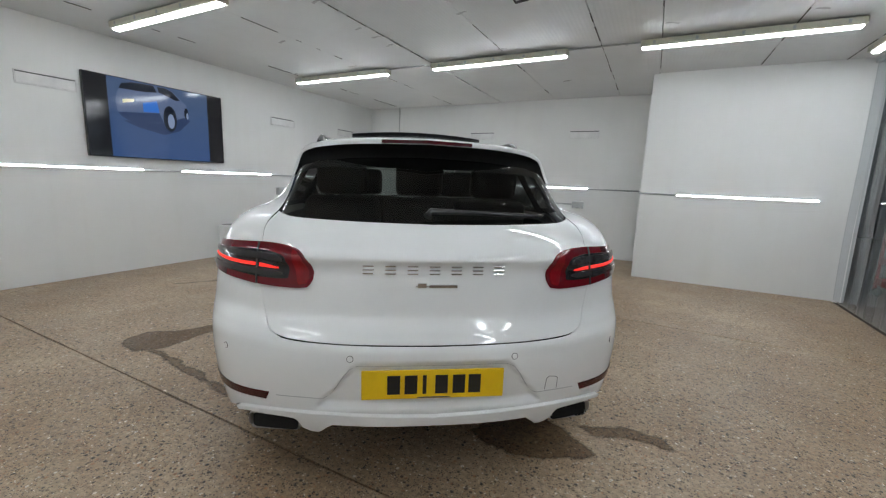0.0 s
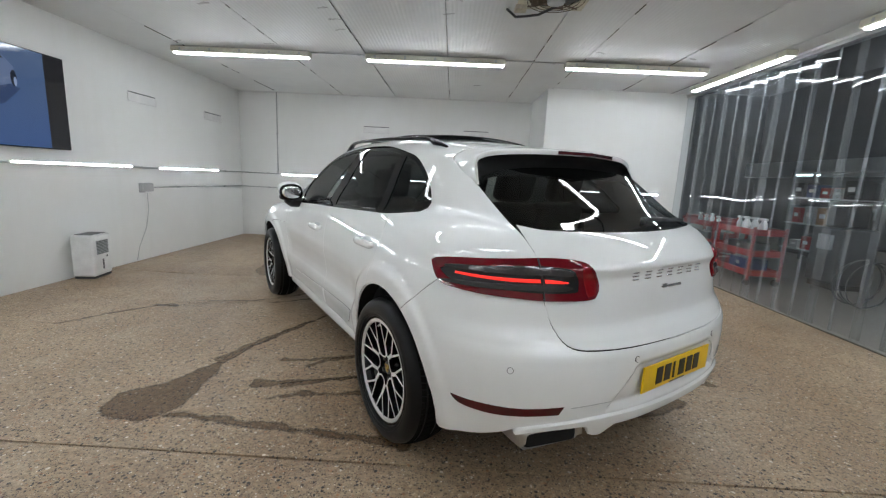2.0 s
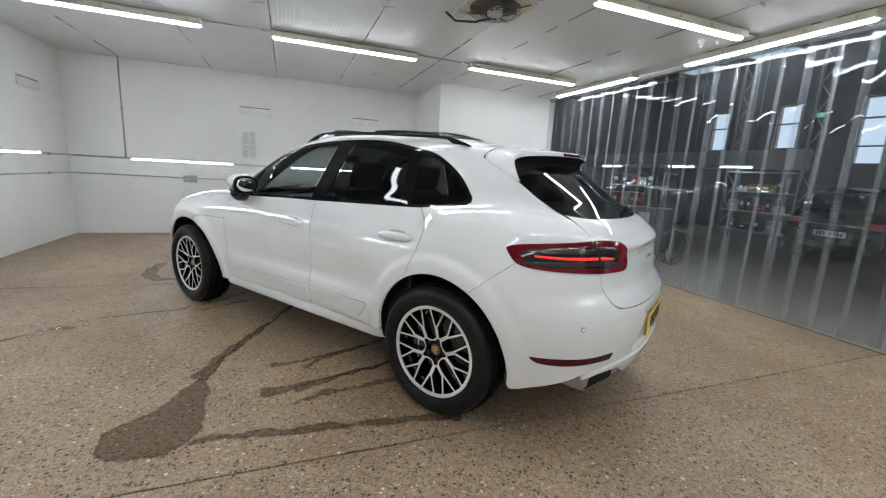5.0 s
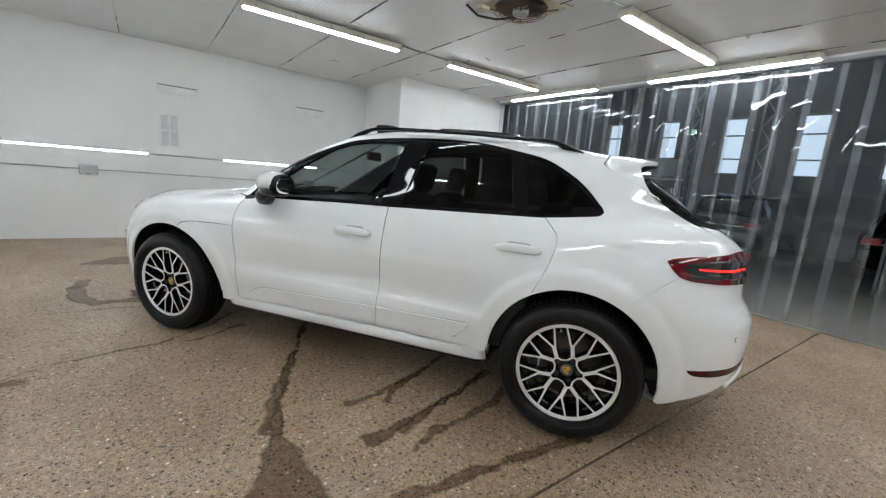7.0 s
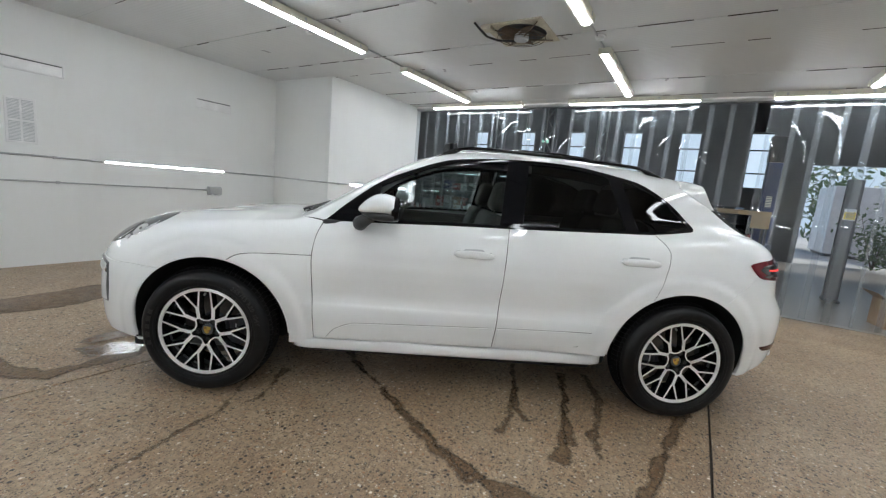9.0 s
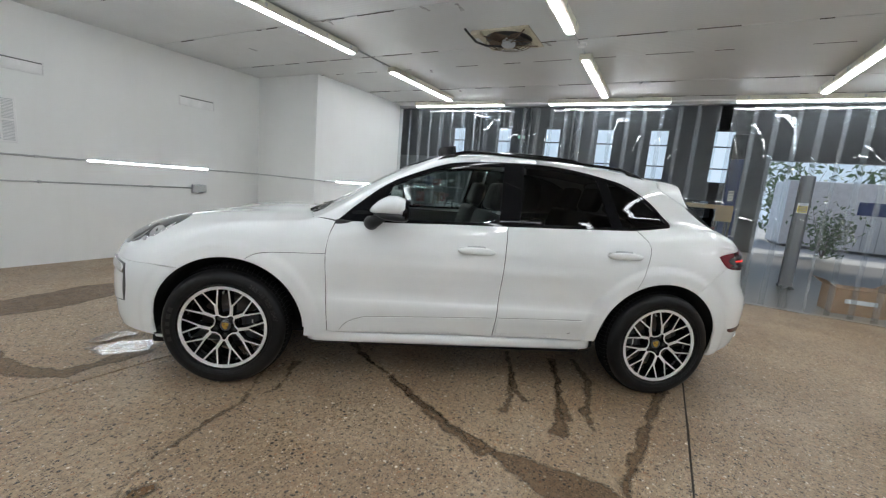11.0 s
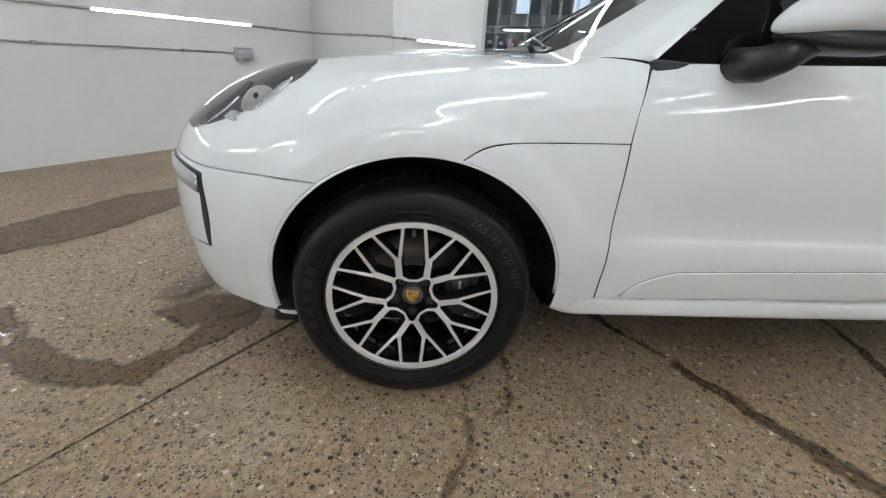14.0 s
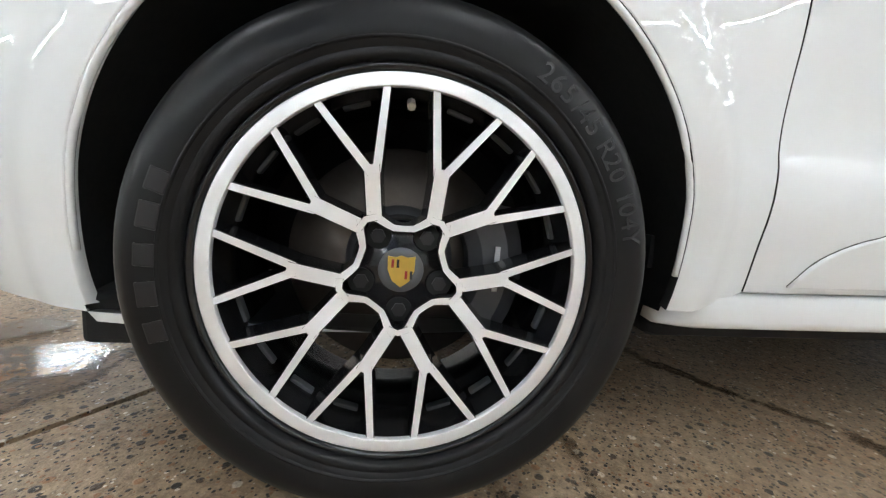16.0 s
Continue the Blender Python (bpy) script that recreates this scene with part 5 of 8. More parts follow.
def sheet(space, outline, gap, depth, lift, cell, half):
    """Vertices, faces and normals of a panel on the body's skin, its edge rolled inwards."""
    to_flat, to_skin, middle = space
    flat = to_flat(outline)
    fixed = (outline[:, 0] > -2e-3) & half
    area = (flat[:, 0] * np.roll(flat[:, 1], -1) - flat[:, 1] * np.roll(flat[:, 0], -1)).sum()
    if area < 0:
        flat, fixed = flat[::-1].copy(), fixed[::-1].copy()
    center = flat[fixed, middle].mean() if fixed.any() else 0
    rings = []
    for inset in (gap + 0.0022, gap, gap):
        r = shrink(flat, inset, fixed)
        r[fixed, middle] = center
        rings.append(r)
    lo, hi = flat.min(0), flat.max(0)
    grid = np.stack(np.meshgrid(np.arange(lo[0], hi[0], cell), np.arange(lo[1], hi[1], cell)), -1).reshape(-1, 2)
    grid = grid[inside(rings[0], grid)]
    if len(grid):
        near = np.full(len(grid), 9.0)
        for p in rings[0]:
            near = np.minimum(near, ((grid - p) ** 2).sum(-1))
        grid = grid[near > (0.55 * cell) ** 2]
    n = len(rings[0])
    every = np.concatenate([rings[0], grid])
    cdt = geometry.delaunay_2d_cdt([Vector(p) for p in every], [(k, (k + 1) % n) for k in range(n)], [], 1, 1e-6)
    flat_all = np.array([tuple(v) for v in cdt[0]])
    origin = [o[0] if o else -1 for o in cdt[3]]
    index = {o: k for k, o in enumerate(origin) if 0 <= o < n}
    top = to_skin(*flat_all.T)
    up = slope(top)
    faces = [tuple(f) for f in cdt[2]]
    edge, edge_up = to_skin(*rings[1].T), None
    edge_up = slope(edge)
    out = edge - to_skin(*rings[0].T)
    out = out - (out * edge_up).sum(-1, keepdims=True) * edge_up
    out = out / (np.linalg.norm(out, axis=-1, keepdims=True) + 1e-9)
    verts = np.concatenate([top + lift * up, edge + (lift - 0.002) * edge_up, edge + (lift - depth) * edge_up])
    normals = np.concatenate([up, (edge_up + out) / 1.414, out])
    base = len(top)
    for k in range(n):
        j = (k + 1) % n
        if (fixed[k] and fixed[j]) or k not in index or j not in index:
            continue
        faces.append((index[k], base + k, base + j, index[j]))
    walls = len(faces)
    for k in range(n):
        j = (k + 1) % n
        if not ((fixed[k] and fixed[j]) or k not in index or j not in index):
            faces.append((base + k, base + n + k, base + n + j, base + j))
    good = []
    for f in faces:
        a, b, c = verts[f[0]], verts[f[1]], verts[f[2]]
        turn = np.cross(b - a, c - a) @ (normals[f[0]] + normals[f[1]] + normals[f[2]])
        good.append(f if turn > 0 else f[::-1])
    dark = set(range(walls, len(good)))
    if half:
        m = np.array([-1, 1, 1])
        count = len(verts)
        walls_too = len(good)
        good += [tuple(count + i for i in f[::-1]) for f in good]
        dark = set(range(walls, walls_too)) | set(range(walls_too + walls, 2 * walls_too))
        verts, normals = np.concatenate([verts, verts * m]), np.concatenate([normals, normals * m])
    return verts, good, normals, dark


def skin(name, material, parent, space, outline, label="", gap=0.0018, depth=0.02, lift=0.0, cell=0.016, half=False, dark_edge=False):
    """A body panel as one mesh. half: the outline is the left half, and the panel is mirrored across the middle."""
    verts, faces, normals, dark = sheet(space, outline, gap, depth, lift, cell, half)
    mesh = bpy.data.meshes.new(name)
    mesh.from_pydata(verts.tolist(), [], faces)
    mesh.materials.append(material)
    # shade of the panel gaps, painted as black on the edge walls
    if dark_edge:
        mesh.materials.append(LINER)
        for k in dark:
            mesh.polygons[k].material_index = 1
    mesh.shade_smooth()
    mesh.normals_split_custom_set_from_vertices(normals.tolist())
    ob = new(name, mesh)
    ob.parent = parent
    return tagged(ob, label)


def other_side(ob):
    """The same part on the car's right side, with what hangs on it."""
    mesh = ob.data.copy()
    n = len(mesh.vertices)
    co = np.zeros(n * 3)
    mesh.vertices.foreach_get("co", co)
    co = co.reshape(-1, 3) * (-1, 1, 1)
    normals = np.zeros(len(mesh.loops) * 3)
    mesh.loops.foreach_get("normal", normals)
    normals = normals.reshape(-1, 3) * (-1, 1, 1)
    per_vertex = np.zeros((n, 3))
    links = np.zeros(len(mesh.loops), int)
    mesh.loops.foreach_get("vertex_index", links)
    np.add.at(per_vertex, links, normals)
    smooth = len(mesh.polygons) > 0 and mesh.polygons[0].use_smooth
    fresh = bpy.data.meshes.new(ob.data.name)
    fresh.from_pydata(co.tolist(), [], [tuple(p.vertices)[::-1] for p in mesh.polygons])
    for m in ob.data.materials:
        fresh.materials.append(m)
    for a, b in zip(fresh.polygons, mesh.polygons):
        a.material_index = b.material_index
    if smooth:
        fresh.shade_smooth()
        fresh.normals_split_custom_set_from_vertices((per_vertex / (np.linalg.norm(per_vertex, axis=1)[:, None] + 1e-9)).tolist())
    twin = new(ob.name.split(".")[0], fresh)
    twin.parent = ob.parent
    tagged(twin, ob.get("label", ""))
    bpy.data.meshes.remove(mesh)
    for child in ob.children:
        other_side(child).parent = twin
    return twin


# ---- car materials ----
def car_paint():
    m, nt, bsdf = nodes_of("white_car_paint")
    place = nt.nodes.new("ShaderNodeTexCoord").outputs["Object"]
    film = noise_at(nt, place, 2.5, 4)
    nt.links.new(blend(nt, span(nt, film, 0.35, 0.7, 0, 1), (0.785, 0.80, 0.802), (0.76, 0.775, 0.777)), bsdf.inputs["Base Color"])
    bsdf.inputs["Roughness"].default_value = 0.6
    bsdf.inputs["Specular IOR Level"].default_value = 0.0
    bsdf.inputs["Coat Weight"].default_value, bsdf.inputs["Coat IOR"].default_value = 1.0, 1.58
    nt.links.new(span(nt, film, 0.4, 0.7, 0.0, 0.008), bsdf.inputs["Coat Roughness"])
    return m


PAINT = car_paint()
RUBBER = plain("tyre_rubber", (0.007, 0.007, 0.0075), 0.37, vary=0.35, scale=6, relief=0.1, local=True)
TREAD = plain("tyre_tread_rubber", (0.007, 0.0068, 0.0065), 0.8, vary=0.35, scale=6, relief=0.2, local=True)
for m in (RUBBER, TREAD):
    m.node_tree.nodes["Principled BSDF"].inputs["Specular IOR Level"].default_value = 0.24 if m == RUBBER else 0.1
# felt liners, and the painted shade in the gaps between body panels
LINER = plain("black_felt_liner", (0.006, 0.006, 0.006), 0.95)
MACHINED = plain("machined_alloy", (0.88, 0.89, 0.9), 0.36, 0.62, vary=0.03, scale=30, local=True)
RIM_BLACK = plain("gloss_black_alloy", (0.01, 0.01, 0.011), 0.15, vary=0.1, local=True)
BRAKE_STEEL = plain("brake_disc_steel", (0.13, 0.112, 0.098), 0.5, 0.9, vary=0.2, local=True)
CALIPER = plain("dark_grey_caliper", (0.07, 0.072, 0.078), 0.4, 0.3, local=True)
CHROME = plain("chrome", (0.75, 0.75, 0.76), 0.08, 1.0, vary=0.03)
BRUSHED = plain("brushed_exhaust_steel", (0.45, 0.44, 0.43), 0.3, 1.0, vary=0.15)
RED_LENS = plain("dark_red_lens", (0.125, 0.003, 0.008), 0.06, vary=0.1)
BRIGHT_RED = plain("bright_red_lens", (0.22, 0.004, 0.008), 0.08, vary=0.3, scale=60)
REFLECTOR = plain("dark_red_reflector", (0.06, 0.003, 0.005), 0.12, vary=0.2)
LAMP_BLADE = plain("smoked_lamp_blade", (0.028, 0.025, 0.026), 0.12, vary=0.2)
SMOKED = plain("smoked_lens", (0.016, 0.016, 0.018), 0.06, vary=0.1)
LAMP_RED = glow("lit_red_lamp", (1.0, 0.025, 0.015), 0.8, (0.1, 0.0, 0.0))
LINE_GREY = plain("shaded_panel_groove", (0.1, 0.103, 0.1), 0.7)
PLATE_YELLOW = plain("yellow_plate", (0.80, 0.52, 0.01), 0.3, vary=0.04)
GOLD = plain("gold_enamel", (0.62, 0.42, 0.09), 0.3, 0.6, local=True)
CREST_RED = plain("red_enamel", (0.35, 0.02, 0.02), 0.3, local=True)
TRIM = plain("dark_cabin_trim", (0.018, 0.018, 0.02), 0.6, relief=0.1)
LEATHER = plain("black_leather", (0.02, 0.019, 0.019), 0.62, relief=0.15)
LAMP_DARK = plain("smoky_lamp_glass", (0.1, 0.104, 0.11), 0.05, 0.3, vary=0.6, scale=10)
HEADLINER = plain("grey_headliner", (0.2, 0.2, 0.2), 0.9)
LAMP_CHROME = plain("lamp_reflector", (0.8, 0.82, 0.85), 0.18, 0.9, vary=0.3, scale=40)
GLASS_CLEAR = clear("clear_car_glass", (0.56, 0.62, 0.61), 0.0)[0]
GLASS_DARK = clear("privacy_glass", (0.075, 0.08, 0.08), 0.0, ior=1.36)[0]
GLASS_REAR = clear("tinted_rear_glass", (0.34, 0.36, 0.35), 0.0)[0]
LAMP_GLASS = clear("lamp_cover_glass", (0.85, 0.87, 0.88), 0.0)[0]

TURN, OFFSET = 34.3, 0.027
car = thing("car", (OFFSET * math.cos(radians(TURN)), OFFSET * math.sin(radians(TURN)), 0), "glossy white compact luxury estate car, parked on the damp concrete floor", "car", turn=TURN)


def arc(center_y, center_z, radius, a, b):
    """Side-view arc of a wheel arch, in degrees from ahead, upwards."""
    turns = np.radians(np.linspace(a, b, 24))
    return fl(*[(center_y + radius * math.cos(t), center_z + radius * math.sin(t)) for t in turns])


FRONT, REAR, ARCH, ARCH_F = (1.392, 0.362), (-1.398, 0.367), 0.43, 0.44
# shared lines of the side
GLASS_TOP = [(0.785, 1.043), (0.668, 1.15), (0.487, 1.292), (0.292, 1.386), (0.15, 1.441), (0.015, 1.474), (-0.3, 1.502), (-0.6, 1.506), (-0.8, 1.49), (-1.0, 1.456), (-1.153, 1.42), (-1.3, 1.342), (-1.39, 1.27), (-1.462, 1.195)]
GLASS_TIP = [(-1.462, 1.195), (-1.472, 1.172), (-1.455, 1.155), (-1.42, 1.149)]
GLASS_LOW = [(-1.42, 1.149), (-1.192, 1.121), (-1.038, 1.113), (-0.291, 1.084), (0.056, 1.073), (0.352, 1.06), (0.785, 1.043)]
DOOR_FRONT = [(0.785, 1.043), (0.815, 0.965), (0.831, 0.875), (0.831, 0.768), (0.82, 0.55), (0.812, 0.335)]
DOOR_MID = [(-0.262, 0.347), (-0.27, 0.45), (-0.28, 0.62), (-0.292, 0.936), (-0.298, 1.084)]
DOOR_REAR = [(-1.183, 0.738), (-1.243, 0.886), (-1.269, 0.998), (-1.257, 1.051), (-1.192, 1.121)]
WING_GAP = [(0.833, 0.842), (1.03, 0.838), (1.17, 0.834), (1.235, 0.82), (1.285, 0.789)]
NOSE_GAP = [(1.655, 0.715), (1.8, 0.719), (1.98, 0.712)]
LAMP_GAP = [(-1.61, 0.741), (-1.71, 0.828), (-1.815, 0.915)]

side_gap = sweep(fl(*DOOR_REAR))
angle_r = math.degrees(math.atan2(0.738 - REAR[1], -1.183 - REAR[0]))
angle_t = math.degrees(math.atan2(0.741 - REAR[1], -1.61 - REAR[0]))
angle_w = math.degrees(math.atan2(0.789 - FRONT[1], 1.285 - FRONT[0]))
angle_n = math.degrees(math.atan2(0.715 - FRONT[1], 1.655 - FRONT[0]))

# ---- shell: roof, pillars and rear quarters ----
PILLAR_FOOT = [(-0.83, 0.80), (-0.76, 0.9), (-0.7, 0.955)]
SCREEN_SIDE = [(-0.5, 0.985), (-0.51, 0.9), (-0.5, 0.72), (-0.475, 0.5), (-0.445, 0.3), (-0.41, 0.2)]
SCREEN_TOP = [(-0.41, 0.2), (-0.25, 0.165), (0.0, 0.15)]
FIN_CORNER = ((-0.605, -1.44), (-0.57, -1.452))
TAIL_CUT = np.concatenate([st((-0.652, 0.9), (-0.652, 1.033), (-0.655, 1.085)), reach(np.array([[0, -1.5, 1.142]]), np.array([[-0.83, -0.56, 0.0]])), fl((-1.66, 1.297), (-1.575, 1.34), (-1.49, 1.384)), tp(*FIN_CORNER)])
roof_edge = sweep(tp((-0.5, -1.46), (-0.3, -1.455), (0.0, -1.45)))
lamp_line = np.concatenate([fl((-1.83, 0.925)), st((-0.84, 0.93), (-0.75, 0.91), (-0.652, 0.9))])
shell_line = loop(
    sweep(tp(*SCREEN_TOP))[::-1], sweep(tp(*SCREEN_SIDE))[::-1], sweep(np.concatenate([tp((-0.5, 0.989), (-0.61, 0.9735), (-0.71, 0.949), (-0.782, 0.884)), fl((0.785, 1.043))])),
    sweep(fl(*GLASS_TOP)), sweep(fl(*GLASS_TIP)), sweep(fl((-1.42, 1.149), (-1.3, 1.133), (-1.192, 1.121))), side_gap[::-1],
    arc(*REAR, ARCH, angle_r, angle_t), sweep(fl(*LAMP_GAP)), sweep(lamp_line), sweep(np.concatenate([TAIL_CUT, tp((-0.5, -1.46))])), roof_edge)
shell = skin("body_shell", PAINT, car, DOME, shell_line, "white roof, pillars and rear quarters", gap=0.0004, half=True, dark_edge=True)

# ---- bonnet ----
bonnet_line = loop(
    sweep(tp((0.0, 1.075), (-0.33, 1.045), (-0.5, 0.99), (-0.61, 0.974), (-0.715, 0.95))), sweep(np.concatenate([tp((-0.715, 0.95), (-0.785, 0.885)), fl((0.792, 1.038))])),
    sweep(fl((0.792, 1.038), (0.815, 0.965), (0.831, 0.875), (0.833, 0.842))), sweep(fl(*WING_GAP)), arc(*FRONT, ARCH_F, angle_w, angle_n),
    sweep(np.concatenate([fl(*NOSE_GAP), bw((-0.7, 0.712), (-0.55, 0.715))])), sweep(bw((-0.55, 0.715), (-0.3, 0.735), (0.0, 0.745))))
skin("bonnet", PAINT, car, DOME, bonnet_line, "white clamshell bonnet", gap=0.0012, half=True, dark_edge=True)

# ---- windscreen, cowl and wipers ----
screen_line = loop(sweep(tp(*SCREEN_TOP))[::-1], sweep(tp(*SCREEN_SIDE))[::-1], sweep(tp((-0.5, 0.985), (-0.35, 1.0), (0.0, 1.03))))
skin("windscreen", GLASS_CLEAR, car, DOME, screen_line, "clear windscreen", gap=0.004, depth=0.006, lift=-0.003, half=True)
cowl_line = loop(sweep(tp((0.0, 0.985), (-0.35, 0.965), (-0.47, 0.955))), sweep(tp((-0.47, 0.955), (-0.48, 0.985), (-0.33, 1.04), (0.0, 1.07))))
skin("cowl", BLACK, car, DOME, cowl_line, "black plastic cowl", gap=0.0, depth=0.01, lift=0.006, half=True)
for x in (-0.42, 0.1):
    arm = tp((x, 1.02), (x + 0.18, 0.99), (x + 0.34, 0.97)) + np.array([0, 0, 0.012])
    wiper = part("wiper", rod([tuple(p) for p in arm], [0.01, 0.008, 0.005], 8), BLACK, car, "black wiper arm", True)
    part("blade", rod([tuple(p) for p in tp((x - 0.02, 0.98), (x + 0.15, 0.955), (x + 0.36, 0.935)) + np.array([0, 0, 0.008])], 0.007, 6), BLACK, wiper)

# ---- doors, glass and lower wing, on both sides ----
front_door_line = loop(sweep(fl(*DOOR_FRONT)), sweep(fl((0.812, 0.335), (0.3, 0.341), (-0.262, 0.347))), sweep(fl(*DOOR_MID)), sweep(fl((-0.298, 1.084), (0.056, 1.073), (0.352, 1.06), (0.785, 1.043))))
door_f = skin("front_door", PAINT, car, WAISTLINE, front_door_line, "white front door", dark_edge=True)
angle_d = 180 - math.degrees(math.asin((0.352 - REAR[1]) / ARCH)) - 180
rear_door_line = loop(sweep(fl(*DOOR_MID))[::-1], sweep(fl((-0.262, 0.347), (-0.6, 0.35), (-0.967, 0.352))), arc(*REAR, ARCH, angle_d, angle_r), side_gap, sweep(fl((-1.192, 1.121), (-1.038, 1.113), (-0.298, 1.084))))
door_r = skin("rear_door", PAINT, car, WAISTLINE, rear_door_line, "white rear door", dark_edge=True)
angle_b = math.degrees(math.asin((0.3 - FRONT[1]) / ARCH_F))
wing_line = loop(sweep(fl(*WING_GAP)), arc(*FRONT, ARCH_F, angle_w, 180 - angle_b), sweep(fl((0.957, 0.3), (0.89, 0.3), (0.812, 0.335))), sweep(fl((0.812, 0.335), (0.82, 0.55), (0.831, 0.768), (0.833, 0.842))))
wing = skin("front_wing", PAINT, car, WAISTLINE, wing_line, "white lower front wing", dark_edge=True)


def side_sill():
    """A bulging white rail under the doors."""
    ys = np.linspace(0.935, -0.962, 60)
    rows, bm = [], bmesh.new()
    for y in ys:
        near = min(abs(y - 0.935), abs(y + 0.962))
        tuck = 0.03 * max(0, 1 - near / 0.08) ** 2
        out = 0.859 + 0.012 * math.cos(y * 1.3) - tuck + 0.006 * max(0, -y)
        rise = 0.012 * (0.965 - y) / 1.93
        profile = ((-out + 0.05, 0.338), (-out + 0.018, 0.336), (-out + 0.005, 0.332), (-out, 0.324), (-out + 0.001, 0.282), (-out + 0.006, 0.268), (-out + 0.018, 0.262), (-out + 0.1, 0.266), (-out + 0.1, 0.338))
        rows.append([bm.verts.new((x, y, z + rise)) for x, z in profile])
    for a, b in zip(rows, rows[1:]):
        for k in range(9):
            bm.faces.new((a[k], a[(k + 1) % 9], b[(k + 1) % 9], b[k]))
    bm.faces.new(rows[0]), bm.faces.new(rows[-1][::-1])
    bmesh.ops.recalc_face_normals(bm, faces=bm.faces)
    return part("sill", bm, PAINT, car, "white side sill", True)


sill = side_sill()

# glass: quarter light, front, rear and rear quarter panes with black surrounds
surround = loop(sweep(fl(*GLASS_TOP)), sweep(fl(*GLASS_TIP)), sweep(fl(*GLASS_LOW)))


def band(y0z0, y1z1, width):
    """A black upright bar between two side points."""
    (ya, za), (yb, zb) = y0z0, y1z1
    h = width / 2
    return loop(sweep(fl((ya - h, za), (yb - h, zb))), sweep(fl((yb - h, zb), (yb + h, zb))), sweep(fl((yb + h, zb), (ya + h, za))), sweep(fl((ya + h, za), (ya - h, za))))


def edge_trim(points, width, inward):
    """A narrow black strip along the glass opening."""
    p = np.array(points)
    along_p = np.gradient(p, axis=0)
    normal = np.stack([-along_p[:, 1], along_p[:, 0]], -1) / np.linalg.norm(along_p, axis=1)[:, None]
    q = p + inward * width * normal
    return loop(sweep(fl(*p)), sweep(fl(*q[::-1])))


front_pane = loop(sweep(fl((0.70, 1.062), (0.6, 1.19), (0.45, 1.303), (0.292, 1.373), (0.15, 1.428), (0.0, 1.46), (-0.27, 1.484))), sweep(fl((-0.27, 1.484), (-0.245, 1.3), (-0.215, 1.098))), sweep(fl((-0.215, 1.098), (0.056, 1.088), (0.352, 1.075), (0.70, 1.062))))
rear_pane = loop(sweep(fl((-0.445, 1.488), (-0.6, 1.492), (-0.8, 1.476), (-0.96, 1.449))), sweep(fl((-0.96, 1.449), (-1.02, 1.3), (-1.05, 1.128))), sweep(fl((-1.05, 1.128), (-0.7, 1.116), (-0.36, 1.102))), sweep(fl((-0.36, 1.102), (-0.42, 1.3), (-0.445, 1.488))))
quarter_pane = loop(sweep(fl((-0.995, 1.441), (-1.153, 1.405), (-1.29, 1.328), (-1.38, 1.255), (-1.44, 1.185))), sweep(fl((-1.44, 1.185), (-1.44, 1.172), (-1.4, 1.165))), sweep(fl((-1.4, 1.165), (-1.25, 1.143), (-1.085, 1.13))), sweep(fl((-1.085, 1.13), (-1.055, 1.3), (-0.995, 1.441))))
window_f = skin("front_window", GLASS_CLEAR, door_f, WAISTLINE, front_pane, "clear side window", gap=0.0, depth=0.004, lift=-0.008)
window_r = skin("rear_window_side", GLASS_DARK, door_r, WAISTLINE, rear_pane, "dark tinted side window", gap=0.0, depth=0.004, lift=-0.008)
skin("quarter_window", GLASS_DARK, car, WAISTLINE, quarter_pane, "dark tinted quarter window", gap=0.0, depth=0.004, lift=-0.008)
frames = [edge_trim(GLASS_TOP, 0.022, 1), edge_trim(GLASS_LOW, 0.019, 1), band((-0.305, 1.075), (-0.36, 1.508), 0.135), band((-1.067, 1.108), (-0.978, 1.462), 0.08)]
for line in frames:
    skin("window_trim", GLOSS_BLACK, car, WAISTLINE, line, "gloss black window trim", gap=0.0005, depth=0.014, lift=-0.004, cell=0.02)
skin("window_trim", GLOSS_BLACK, car, WAISTLINE, loop(sweep(fl((0.785, 1.043), (0.668, 1.15), (0.5, 1.283))), sweep(fl((0.5, 1.283), (0.475, 1.26), (0.53, 1.075))), sweep(fl((0.53, 1.075), (0.65, 1.055), (0.785, 1.043)))), "gloss black mirror triangle", gap=0.0005, depth=0.014, lift=-0.003, cell=0.02)
skin("window_trim", GLOSS_BLACK, car, WAISTLINE, loop(sweep(fl(*GLASS_TIP)), sweep(fl((-1.42, 1.149), (-1.4, 1.168), (-1.432, 1.178), (-1.442, 1.205), (-1.462, 1.195)))), "gloss black window trim", gap=0.0, depth=0.014, lift=-0.004, cell=0.02)


def moulding(front):
    """The raised blade low on each door."""
    if front:
        line = loop(sweep(fl((0.735, 0.352), (0.69, 0.405), (0.6, 0.445), (0.48, 0.456), (-0.255, 0.482))), sweep(fl((-0.255, 0.482), (-0.252, 0.44), (-0.25, 0.37))), sweep(fl((-0.25, 0.37), (0.3, 0.358), (0.735, 0.352))))
    else:
        line = loop(sweep(fl((-0.285, 0.483), (-0.6, 0.492), (-0.855, 0.498))), sweep(fl((-0.855, 0.498), (-0.85, 0.48), (-0.79, 0.41), (-0.76, 0.4))), sweep(fl((-0.76, 0.4), (-0.5, 0.385), (-0.28, 0.373))), sweep(fl((-0.28, 0.373), (-0.28, 0.43), (-0.285, 0.483))))
    return line


skin("side_blade", PAINT, door_f, WAISTLINE, moulding(True), "white side blade", gap=0.0, depth=0.012, lift=0.008, cell=0.02)
